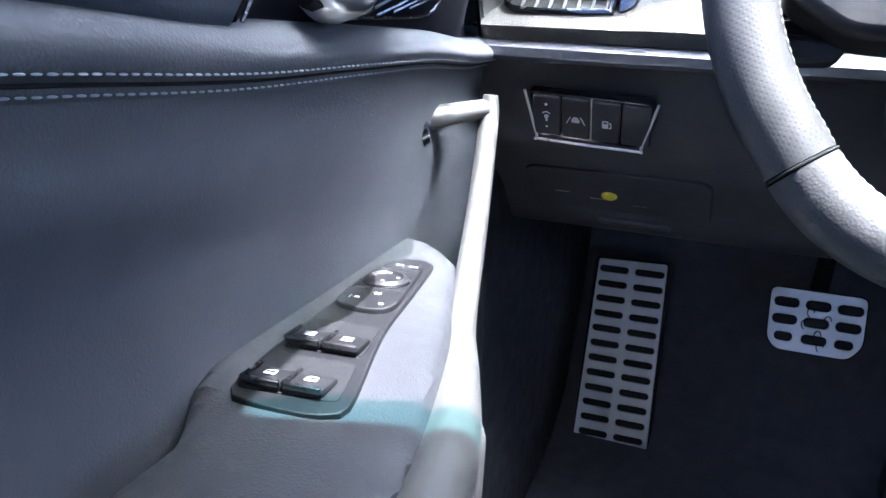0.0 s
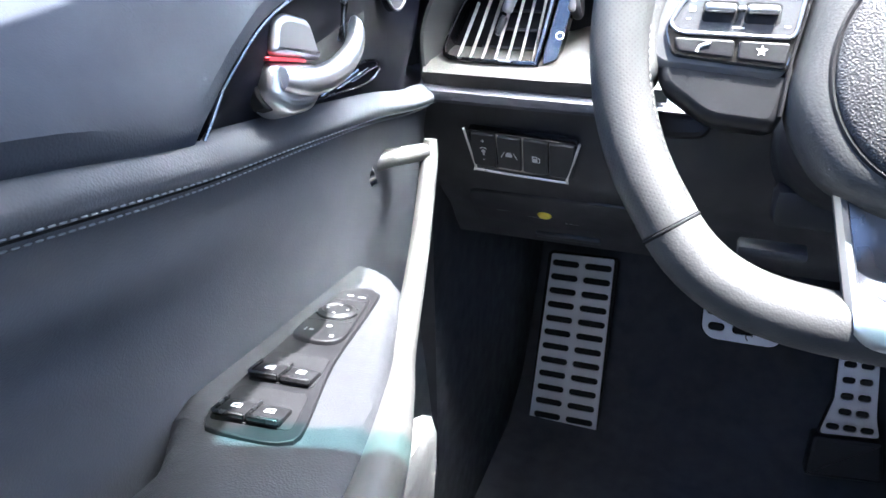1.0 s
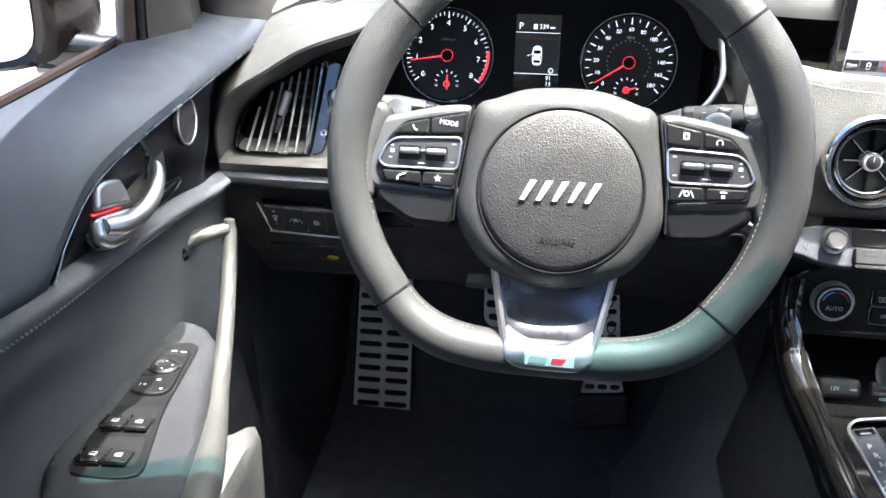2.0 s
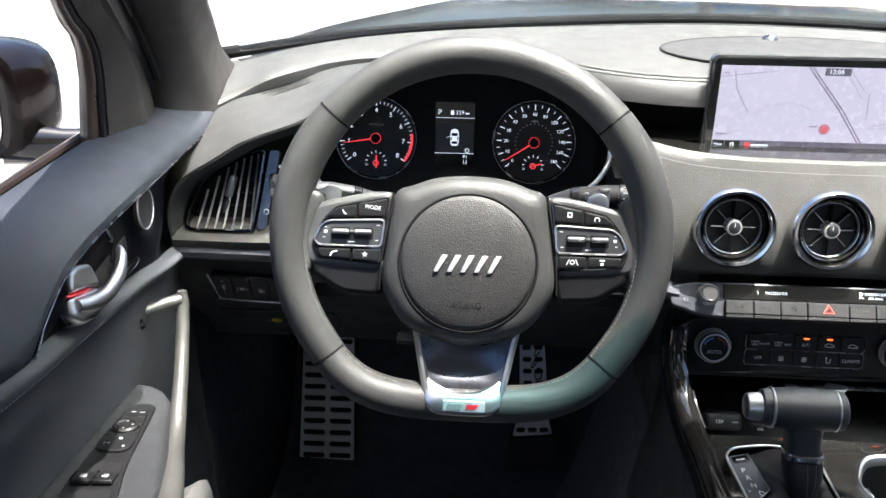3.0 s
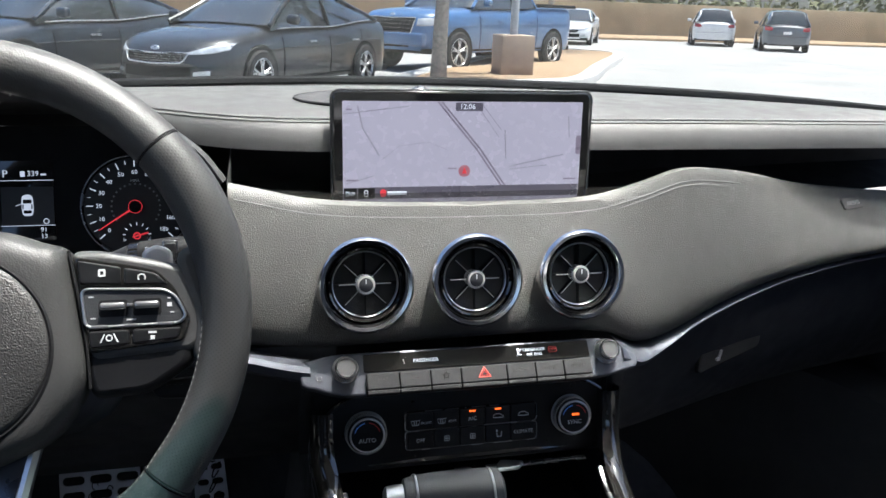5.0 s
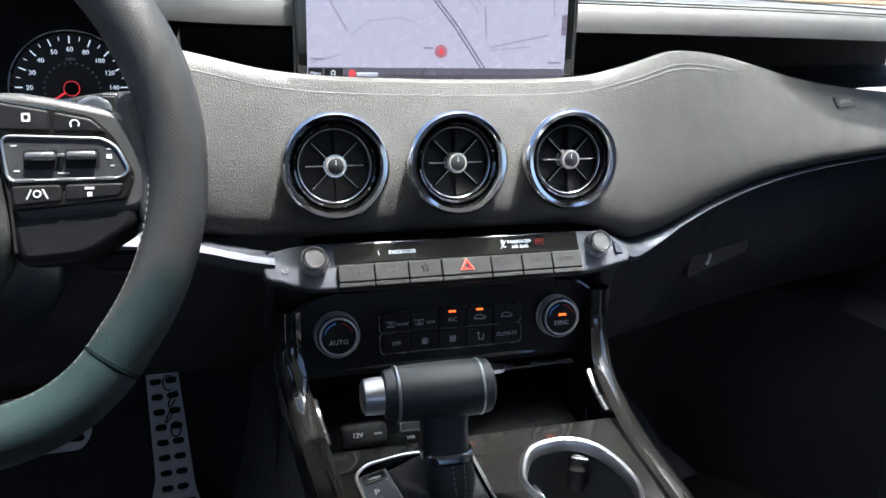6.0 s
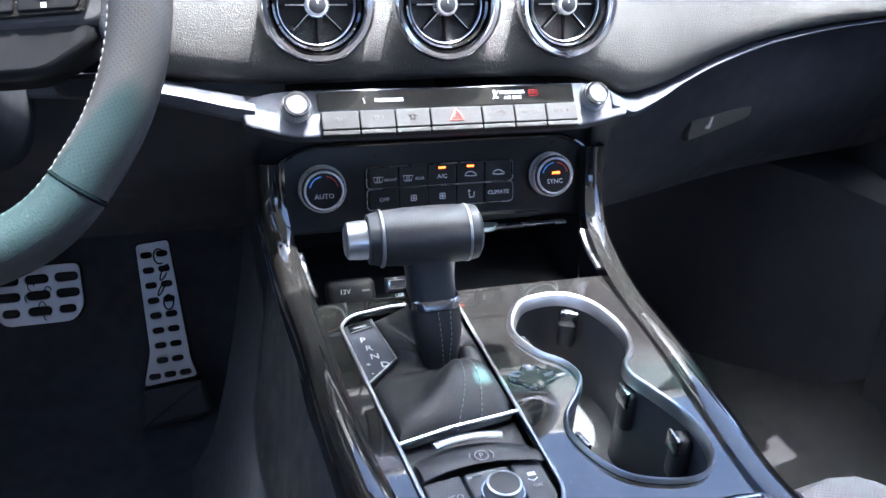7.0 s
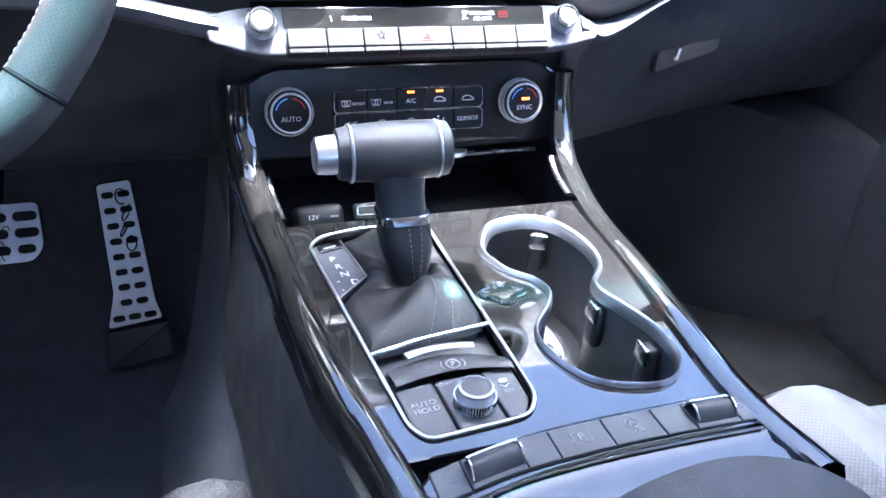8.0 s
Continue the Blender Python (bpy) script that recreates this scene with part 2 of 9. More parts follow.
def lathe(profile, segs=40, m=None, bm=None):
    """Turns rows of (radius, height) round the local z axis."""
    rows = [[Vector((r * math.cos(t), r * math.sin(t), h)) for t in (2 * math.pi * k / segs for k in range(segs))] for r, h in profile]
    own = loft(rows, True, False, False, bm)
    if m is not None:
        bmesh.ops.transform(own, matrix=m, verts=own.verts)
    bmesh.ops.remove_doubles(own, verts=own.verts, dist=1e-6)
    return own


def plate(outline, z0, z1, bevel=0.0, holes=(), segs=2):
    """A flat plate with an outline in x and y, and holes through it."""
    bm = bmesh.new()
    loops = []
    for pts in (outline, *holes):
        vs = [bm.verts.new((p[0], p[1], z1)) for p in pts]
        loops.append([bm.edges.new((vs[i], vs[(i + 1) % len(vs)])) for i in range(len(vs))])
    if holes:
        bmesh.ops.triangle_fill(bm, edges=[e for lp in loops for e in lp], use_beauty=True, use_dissolve=False)
    else:
        bm.faces.new([e.verts[0] for e in loops[0]])
    faces = bm.faces[:]
    edge = [e for e in bm.edges if e.is_boundary]
    ret = bmesh.ops.extrude_face_region(bm, geom=faces)
    low = [g for g in ret["geom"] if isinstance(g, bmesh.types.BMVert)]
    for v in low:
        v.co.z = z0
    bmesh.ops.recalc_face_normals(bm, faces=bm.faces)
    if bevel:
        rim = [e for e in bm.edges if e.is_valid and all(abs(v.co.z - z1) < 1e-7 for v in e.verts) and len(e.link_faces) == 2 and e.calc_face_angle(0) > 1.0]
        bmesh.ops.bevel(bm, geom=rim, offset=bevel, segments=segs, affect="EDGES", profile=0.5)
    flat = bm.faces.layers.int.new("flat")
    for f in bm.faces:
        f.normal_update()
        f[flat] = int(abs(f.normal.z) > 0.999)
    return bm


def rounded(w, h, r, n=5, at=(0, 0)):
    """The outline of a rectangle with rounded corners."""
    out = []
    for cx, cy, a0 in ((w / 2 - r, h / 2 - r, 0), (-w / 2 + r, h / 2 - r, 90), (-w / 2 + r, -h / 2 + r, 180), (w / 2 - r, -h / 2 + r, 270)):
        for k in range(n + 1):
            a = radians(a0 + 90 * k / n)
            out.append((at[0] + cx + r * math.cos(a), at[1] + cy + r * math.sin(a)))
    return out


def soft_outline(pts, n=60):
    return [(p.x, p.y) for p in spline([(x, y, 0) for x, y in pts], n, True)]


def fillet(pts, r, n=4):
    """A polygon with its corners rounded."""
    out, k = [], len(pts)
    for i in range(k):
        a, b, c = Vector(pts[i - 1]), Vector(pts[i]), Vector(pts[(i + 1) % k])
        d = min(r, (a - b).length * 0.45, (c - b).length * 0.45)
        p, q = b + (a - b).normalized() * d, b + (c - b).normalized() * d
        for s in range(n + 1):
            t = s / n
            out.append(tuple(p * (1 - t) ** 2 + b * 2 * t * (1 - t) + q * t * t))
    return out


def thick(bm, d):
    bmesh.ops.recalc_face_normals(bm, faces=bm.faces)
    bmesh.ops.solidify(bm, geom=bm.faces[:], thickness=d)
    return bm


def moved(bm, m):
    bmesh.ops.transform(bm, matrix=m, verts=bm.verts)
    return bm


def joined(*bms):
    out = bmesh.new()
    for b in bms:
        me = bpy.data.meshes.new("tmp")
        b.to_mesh(me)
        out.from_mesh(me)
        bpy.data.meshes.remove(me)
        b.free()
    return out


def letters(text, size, depth=0.0002, bold=0.0):
    """A bmesh of flat letters in the built-in font, centred, size = height of capitals."""
    cu = bpy.data.curves.new("txt", "FONT")
    cu.body, cu.size, cu.extrude, cu.offset = text, size / 0.69, depth, bold
    cu.align_x, cu.align_y = "CENTER", "CENTER"
    cu.resolution_u = 2
    ob = bpy.data.objects.new("txt", cu)
    me = bpy.data.meshes.new_from_object(ob)
    bm = bmesh.new()
    bm.from_mesh(me)
    bpy.data.objects.remove(ob)
    bpy.data.meshes.remove(me)
    bpy.data.curves.remove(cu)
    return bm


def axes(o, x, y):
    """A matrix with the origin o, whose local x and y run along those ways; z is out of the plane."""
    x = Vector(x).normalized()
    y = Vector(y)
    z = x.cross(y).normalized()
    y = z.cross(x)
    m = Matrix((x, y, z)).transposed().to_4x4()
    m.translation = o
    return m


def T(x, y, z=0.0):
    return Matrix.Translation((x, y, z))


def lerp_tab(tab, x):
    """Smooth value of a table of (x, value)."""
    xs = [a for a, _ in tab]
    ys = [b for _, b in tab]
    if x <= xs[0]:
        return ys[0]
    if x >= xs[-1]:
        return ys[-1]
    for i in range(len(xs) - 1):
        if xs[i] <= x <= xs[i + 1]:
            t = (x - xs[i]) / (xs[i + 1] - xs[i])
            m0 = (ys[i + 1] - ys[i - 1]) / (xs[i + 1] - xs[i - 1]) if i else (ys[1] - ys[0]) / (xs[1] - xs[0])
            m1 = (ys[i + 2] - ys[i]) / (xs[i + 2] - xs[i]) if i + 2 < len(xs) else (ys[-1] - ys[-2]) / (xs[-1] - xs[-2])
            h = xs[i + 1] - xs[i]
            return (2 * t ** 3 - 3 * t * t + 1) * ys[i] + (t ** 3 - 2 * t * t + t) * h * m0 + (3 * t * t - 2 * t ** 3) * ys[i + 1] + (t ** 3 - t * t) * h * m1


# ---- cabin shell ----
def shell_panel(name, bm, material, label, category):
    return solo(name, bm, material, label, category, kind="structure")


STRIP = mat("satin_strip", (0.064, 0.068, 0.082), 0.45, metal=0.7, vary=0.05)
LINER = mat("grey_headliner", (0.42, 0.42, 0.41), 0.9, vary=0.05, bump=0.4, grain=500)
PILLAR = mat("dark_grey_pillar_trim", (0.030, 0.028, 0.028), 0.7, bump=0.25, grain=900, spec=0.3)

# floor pan, footwell front wall and tunnel
shell_panel("floor", loft([[(x, y, z) for y, z in ((0.62, 0.22), (0.56, 0.08), (0.47, -0.05), (0.38, -0.092), (0.1, -0.095), (-0.4, -0.09), (-1.6, -0.09))]
                           for x in np.linspace(-0.86, 0.86, 7)]), CARPET, "black carpeted car floor rising to the firewall", "floor")
shell_panel("wall_front", box(1.6, 0.02, 0.72, (0, 0.64, 0.27)), DARK, "black firewall behind the dashboard", "wall")
for sx, nm in ((-1, "wall_left"), (1, "wall_right")):
    shell_panel(nm, box(0.03, 0.60, 0.66, (sx * 0.775, 0.37, 0.24)), PLASTIC, "black plastic kick panel beside the footwell", "wall")

# roof, pillars and rear
def roof_row(x):
    d = 0.05 * (1 - (x / 0.6) ** 2)
    return [(x, y, z + d) for y, z in ((-0.235 - 0.15 * (x / 0.6) ** 2, 1.11), (-0.5, 1.135), (-1.0, 1.14), (-1.5, 1.10), (-1.9, 1.0))]


shell_panel("ceiling", thick(loft([roof_row(x) for x in np.linspace(-0.60, 0.60, 13)]), 0.03), LINER, "pale grey fabric headliner under the roof", "ceiling")


def pillar(sx):
    """A broad moulded cover from the windscreen's edge round to the door seal."""
    near = spline([(-0.722, 0.262, 0.700), (-0.728, 0.238, 0.730), (-0.733, 0.210, 0.757), (-0.709, 0.120, 0.812), (-0.675, -0.010, 0.882), (-0.640, -0.175, 0.990), (-0.596, -0.370, 1.118)], 22)
    mid = spline([(-0.7105, 0.118, 0.690), (-0.7120, 0.112, 0.715), (-0.7140, 0.100, 0.745), (-0.7060, 0.045, 0.805), (-0.6820, -0.055, 0.877), (-0.640, -0.215, 0.980), (-0.590, -0.400, 1.108)], 22)
    far = spline([(-0.757, 0.052, 0.695), (-0.756, 0.050, 0.720), (-0.754, 0.046, 0.750), (-0.748, 0.010, 0.808), (-0.735, -0.070, 0.886), (-0.690, -0.220, 0.995), (-0.628, -0.420, 1.112)], 22)
    rows = []
    for a, b, c in zip(near, mid, far):
        cross = spline([a + Vector((-0.03, 0.01, 0.0)), a, a.lerp(b, 0.35) + Vector((0.006, -0.002, 0)), b, b.lerp(c, 0.4) + Vector((0.004, -0.006, 0)), c + Vector((0.008, 0.008, 0)), c + Vector((-0.02, 0.014, 0))], 20)
        rows.append([Vector((-sx * p.x, p.y, p.z)) for p in cross])
    return rows


for sx, nm in ((-1, "pillar_left"), (1, "pillar_right")):
    rows = pillar(sx)
    ob = shell_panel(nm, thick(loft(rows), 0.004), PILLAR, "dark grey moulded windscreen pillar cover", "pillar")
    # moulded groove along the cover
    part("seam", tube([r[13] + Vector((-sx * 0.0010, -0.0016, 0)) for r in rows[6:]], 0.0017, 6), DARK, ob)
    seal = [r[17] + Vector((-sx * 0.001, -0.007, 0)) for r in rows[2:]]
    part("seal_lip", tube([p + Vector((-sx * 0.004, -0.0055, 0)) for p in seal[3:]], 0.0014, 6), GREYPLASTIC, ob, "dark grey seal lip")
    part("door_seal", tube(seal, 0.0048, 8), DARK, ob, "black rubber door seal")
for sx, nm in ((-1, "rail_left"), (1, "rail_right")):
    rail = spline([(sx * 0.59, -0.34, 1.115), (sx * 0.59, -0.6, 1.145), (sx * 0.60, -1.2, 1.13), (sx * 0.60, -1.9, 0.98)], 14)
    shell_panel(nm, tube(rail, 0.040, 10), LINER, "pale grey roof rail trim", "trim")
    shell_panel("post_" + nm[5:], tube(spline([(sx * 0.62, -0.95, 1.12), (sx * 0.70, -0.93, 0.75), (sx * 0.74, -0.92, 0.1)], 8), 0.06, 10), PILLAR, "dark grey centre pillar trim", "pillar")
shell_panel("wall_rear", loft([[(x, -1.9, z) for z in (-0.1, 0.3, 0.72)] for x in (-0.78, 0, 0.78)]), DARK, "dark rear seat wall of the cabin", "wall")
shell_panel("sill_rear_left", box(0.05, 1.0, 0.80, (-0.78, -1.45, 0.30)), DARK, "dark rear side panel of the cabin", "wall")
shell_panel("sill_rear_right", box(0.05, 1.0, 0.80, (0.78, -1.45, 0.30)), DARK, "dark rear side panel of the cabin", "wall")
header = spline([(-0.60, -0.375, 1.115), (-0.3, -0.262, 1.145), (0, -0.225, 1.155), (0.3, -0.262, 1.145), (0.60, -0.375, 1.115)], 14)
shell_panel("trim_header", tube(header, 0.028, 8, squash=0.6), LINER, "pale grey windscreen header trim", "trim")


# ---- dashboard ----
dash = thing("dashboard", "black and grey soft-trimmed car dashboard with chrome strip", "dashboard", kind="structure")


def base_y(x):
    return lerp_tab([(-0.76, 0.25), (-0.6, 0.40), (-0.35, 0.515), (0, 0.59), (0.35, 0.515), (0.6, 0.40), (0.76, 0.25)], x)


def recede(x):
    """How far the padded face lies forward of the centre line's."""
    return lerp_tab([(-0.75, 0.0), (0.12, 0.0), (0.2, 0.010), (0.3, 0.042), (0.4, 0.080), (0.52, 0.118), (0.76, 0.17)], x)


def lip_y(x):
    """Depth of the top pad's near edge: it swings forward round the pod."""
    return lerp_tab([(-0.75, 0.098), (-0.715, 0.106), (-0.700, 0.120), (-0.688, 0.136), (-0.662, 0.150), (-0.637, 0.166), (-0.615, 0.193), (-0.594, 0.226), (-0.55, 0.256), (-0.48, 0.270), (-0.40, 0.262), (-0.33, 0.228), (-0.27, 0.178), (-0.22, 0.143), (-0.17, 0.125), (-0.11, 0.118), (0.3, 0.118), (0.5, 0.13), (0.76, 0.17)], x)


def lip_dip(x):
    """How far that edge sinks where it nears the driver's door."""
    return lerp_tab([(-0.75, -0.030), (-0.715, -0.026), (-0.688, -0.018), (-0.662, -0.007), (-0.637, -0.001), (-0.60, 0.0), (0.76, 0.0)], x)


rows = []
for x in np.linspace(-0.745, 0.745, 150):
    yb = base_y(x)
    lip = lip_y(x)
    k = yb - lip
    drop, dip = -0.012 * (abs(x) / 0.74) ** 3, lip_dip(x)
    top = spline([(x, y, z + drop + dip * w_) for y, z, w_ in ((yb, 0.722, 0), (yb - 0.01, 0.735, 0), (yb - 0.1 * k, 0.745, 0.1), (lip + 0.6 * k, 0.753, 0.4), (lip + 0.3 * k, 0.754, 0.7), (lip + 0.03, 0.751, 0.9), (lip + 0.014, 0.748, 1))], 14)
    c_ = lerp_tab([(-0.75, 1.0), (-0.52, 1.0), (-0.36, 0.0), (0.76, 0.0)], x)
    roll = spline([(x, lip + a0 + (a1 - a0) * c_, b0 + (b1 - b0) * c_ + drop + dip) for a0, b0, a1, b1 in ((0.012, 0.7474, 0.010, 0.7475), (0.007, 0.7435, 0.004, 0.7450), (0.002, 0.735, 0.0015, 0.7395), (0, 0.7255, 0.003, 0.7330), (0.006, 0.7200, 0.010, 0.7285), (0.12, 0.719, 0.10, 0.726))], 14)
    rows.append(top + roll)
part("top_pad", loft(rows), TOPPAD, dash, "grey soft top of the dashboard")
# stitched seam above the lip
for off in (0.0, 0.0075):
    line = []
    for x in np.linspace(-0.36, 0.72, 64):
        lip = lip_y(x)
        line.append((x, lip + 0.012 + off, 0.7475 + off * 0.35 - 0.012 * (abs(x) / 0.74) ** 3))
    part("seam", tube(line, 0.0011, 5), DTHREAD, dash)
# speaker grille let into the top, with its light sensor
grille = [Vector((0.035 + 0.185 * math.cos(t), 0.275 + 0.105 * math.sin(t), 0)) for t in (2 * math.pi * k / 48 for k in range(48))]
bm = plate([(p.x, p.y) for p in grille], 0.7515, 0.7565, 0.002)
g = part("speaker_grille", bm, mat("speaker_mesh", (0.014, 0.0145, 0.016), 0.7, bump=1.0, grain=900, kind="leather"), dash, "dark grey speaker mesh")
part("rim", tube([(p.x * 1.0, p.y, 0.7555) for p in grille], 0.0016, 6, ring=True), DARK, g)
part("light_sensor", lathe([(0.0, 0.006), (0.006, 0.0055), (0.010, 0.003), (0.0115, 0.0)], 20, T(0.018, 0.361, 0.756)), SMOKE, dash, "small round light sensor dome")
# the dark gap of the windscreen's lower edge
edge = [(x, base_y(x) + 0.012, 0.7475 - 0.010 * (abs(x) / 0.74) ** 3) for x in np.linspace(-0.775, 0.775, 44)]
part("windscreen_seal", tube(edge, 0.009, 8), DARK, dash, "black rubber windscreen seal")
edge2 = [(x, base_y(x) - 0.035, 0.7425 - 0.012 * (abs(x) / 0.74) ** 3) for x in np.linspace(-0.72, 0.72, 40)]
part("defroster_slot", tube(edge2, 0.006, 6, squash=0.5), DARK, dash, "black defroster slot")

# recessed band under the top, in dull black, with a gloss floor
rows = []
for x in np.linspace(-0.23, 0.735, 24):
    s = recede(x)
    rows.append([(x, s * 0.6 + 0.15, 0.722), (x, s * 0.6 + 0.20, 0.71), (x, s * 0.6 + 0.20, 0.67), (x, s + 0.045, 0.655)])
part("recess", loft(rows), DARK, dash, "dull black recess under the top pad")
part("tray", loft([[(x, recede(x) + 0.165, 0.681), (x, recede(x) + 0.05, 0.676)] for x in np.linspace(-0.22, 0.30, 14)]), GLOSS, dash, "gloss black tray under the screen")


# padded face of the centre and passenger side
def pad_top(x):
    return lerp_tab([(-0.23, 0.708), (-0.2, 0.701), (-0.15, 0.690), (-0.08, 0.6845), (0.05, 0.683), (0.13, 0.686), (0.19, 0.698), (0.235, 0.708), (0.28, 0.706), (0.36, 0.692), (0.45, 0.672), (0.6, 0.652), (0.76, 0.64)], x)


def pad_low(x):
    return lerp_tab([(-0.23, 0.563), (-0.19, 0.556), (-0.15, 0.552), (-0.11, 0.5525), (0.11, 0.5525), (0.15, 0.546), (0.18, 0.532), (0.22, 0.535), (0.30, 0.556), (0.38, 0.567), (0.47, 0.573), (0.6, 0.577), (0.76, 0.58)], x)


def pad_point(x):
    """Depth, top and foot of the padded face."""
    s, a, b = recede(x) + 0.010, pad_top(x), pad_low(x)
    return s, a, b


rows = []
for x in np.concatenate([np.linspace(-0.222, 0.26, 50), np.linspace(0.275, 0.74, 24)]):
    s, a, b = pad_point(x)
    h = a - b
    prof = [(s + 0.062, a - 0.014), (s + 0.046, a - 0.004), (s + 0.0345, a), (s + 0.0285, a - 0.0025), (s + 0.0245, a - 0.010), (s + 0.011, a - 0.3 * h), (s - 0.004, b + 0.42 * h),
            (s - 0.011, b + 0.26 * h), (s - 0.0135, b + 0.14 * h), (s - 0.008, b + 0.05 * h), (s + 0.010, b)]
    rows.append(spline([(x, y, z) for y, z in prof], 26))
part("centre_pad", loft(rows), PAD, dash, "grey grained soft padding round the vents")
for k, (dz, dy) in enumerate(((0.0125, 0.0185), (0.0165, 0.0172))):
    line = [(x, recede(x) + 0.010 + dy + 0.0055, pad_top(x) - dz) for x in np.linspace(-0.218, 0.33, 60)]
    part("seam", tube(line, 0.0009, 5), DTHREAD, dash)
# thin chrome line under the passenger pad
rows = []
for x in np.concatenate([np.linspace(0.150, 0.26, 16), np.linspace(0.275, 0.74, 28)]):
    s, b = recede(x) + 0.006, pad_low(x)
    fw = lerp_tab([(0.15, 0.027), (0.165, 0.026), (0.2, 0.012), (0.24, 0.002), (0.26, 0.0), (0.76, 0.0)], x)
    w = lerp_tab([(0.15, 0.017), (0.16, 0.014), (0.2, 0.007), (0.26, 0.0035), (0.76, 0.003)], x)
    rows.append([(x, s + 0.012, b + 0.002), (x, s - 0.004 - fw * 0.8, b), (x, s - 0.006 - fw, b - 0.5 * w), (x, s - 0.004 - fw, b - w), (x, s + 0.012, b - w - 0.002)])
part("chrome_strip", loft(rows), STRIP, dash, "satin chrome strip")
# lower passenger side: knee panel and glove box
rows = []
for x in np.linspace(0.14, 0.76, 22):
    s, b = recede(x), pad_low(x)
    prof = [(s + 0.012, b - 0.003), (s + 0.020, b - 0.03), (s + 0.035, 0.475), (s + 0.06, 0.42), (s + 0.10, 0.37), (s + 0.2, 0.33), (s + 0.34, 0.32)]
    rows.append(spline([(x, y, z) for y, z in prof], 18))
part("glove_box", loft(rows), FOOTWELL, dash, "black plastic glove box front")
gm = axes((0.350, recede(0.35) + 0.034, 0.478), (1, 0.40, 0.07), (0, 0.25, 1))
part("glove_box_recess", moved(plate(fillet([(-0.062, -0.012), (0.055, -0.010), (0.068, 0.017), (-0.05, 0.014)], 0.008), -0.003, 0.004, 0.002), gm), DARK, dash, "black glove box pull")
part("glove_box_latch", moved(plate(fillet([(-0.030, -0.004), (-0.024, -0.005), (-0.016, 0.006), (-0.019, 0.0065), (-0.025, -0.001), (-0.029, -0.001)], 0.001), 0.004, 0.006), gm), GREYINK, dash, "small grey latch mark")
am = axes((0.535, 0.1485, 0.643), (1, 0.35, 0), (0, 0.8, 1))
tag = part("airbag_tag", moved(plate(rounded(0.042, 0.015, 0.004), -0.008, 0.0012, 0.0008), am), PAD, dash, "raised soft tag with grey print")
part("lettering", moved(letters("AIRBAG", 0.0055), am @ T(0, 0, 0.0014)), GREYINK, tag)

# instrument pod: a rounded brow from the door side over the dials
lipline = spline([(-0.735, -0.006, 0.572), (-0.737, -0.007, 0.612), (-0.724, -0.008, 0.646), (-0.704, -0.009, 0.6650), (-0.679, -0.009, 0.6795), (-0.648, -0.007, 0.6985), (-0.624, -0.006, 0.7090), (-0.573, 0.008, 0.7260), (-0.535, 0.026, 0.7520), (-0.49, 0.045, 0.778), (-0.415, 0.055, 0.788), (-0.345, 0.058, 0.783), (-0.290, 0.066, 0.761), (-0.250, 0.076, 0.730), (-0.228, 0.088, 0.696)], 64)
backline = spline([(-0.760, 0.07, 0.570), (-0.768, 0.075, 0.63), (-0.757, 0.085, 0.668), (-0.737, 0.120, 0.697), (-0.710, 0.155, 0.7090), (-0.682, 0.190, 0.7135), (-0.645, 0.230, 0.7185), (-0.60, 0.270, 0.7240), (-0.545, 0.283, 0.7275), (-0.49, 0.290, 0.730), (-0.415, 0.285, 0.732), (-0.345, 0.27, 0.731), (-0.290, 0.23, 0.724), (-0.250, 0.19, 0.706), (-0.230, 0.16, 0.690)], 64)


def brow_pt(i, f):
    """A place on the brow, from lip (0) to its back (1), at a step i along the arch."""
    j = min(int(i), 62)
    a, b = lipline[j].lerp(lipline[j + 1], i - j), backline[j].lerp(backline[j + 1], i - j)
    i = j
    n = Vector((-(lipline[min(i + 1, 63)].z - lipline[max(i - 1, 0)].z), 0, lipline[min(i + 1, 63)].x - lipline[max(i - 1, 0)].x)).normalized()
    return a.lerp(b, f) + n * 0.005 * (1 - (1 - min(f / 0.3, 1.0)) ** 2) * (1 - f)


rows = []
for i in range(64):
    a = lipline[i]
    n = Vector((-(lipline[min(i + 1, 63)].z - lipline[max(i - 1, 0)].z), 0, lipline[min(i + 1, 63)].x - lipline[max(i - 1, 0)].x)).normalized()
    inner = [a - n * 0.021 + Vector((0, 0.12, 0)), a - n * 0.019 + Vector((0, 0.05, 0)), a - n * 0.015 + Vector((0, 0.020, 0)), a - n * 0.009 + Vector((0, 0.006, 0)), a - n * 0.003 + Vector((0, 0.0, 0))]
    rows.append(spline(inner, 9) + [brow_pt(i, f) for f in (0.0, 0.012, 0.03, 0.055, 0.09, 0.13, 0.18, 0.25, 0.34, 0.45, 0.57, 0.7, 0.85, 1.0)])
part("pod_brow", loft(rows), TOPPAD, dash, "smooth dark grey brow over the dials")
# defroster slats let into the brow's shoulder
for k in range(5):
    line = [brow_pt(19.0 + 0.5 * k + (6.5 - 0.3 * k) * q, 0.84 - 0.055 * k) + Vector((0, 0, 0.0002)) for q in np.linspace(0, 1, 9)]
    part("defroster_slat", tube(line, [0.0004, 0.0012, 0.0016, 0.0017, 0.0017, 0.0017, 0.0016, 0.0012, 0.0004], 6), DARK, dash)

part("end_panel", box(0.012, 0.20, 0.17, (-0.777, 0.055, 0.630), 0.003), DARK, dash, "dull black end of the dashboard")
part("vent_backing", box(0.142, 0.008, 0.120, (-0.674, 0.095, 0.620)), DARK, dash, "dull black backing behind the side vent")
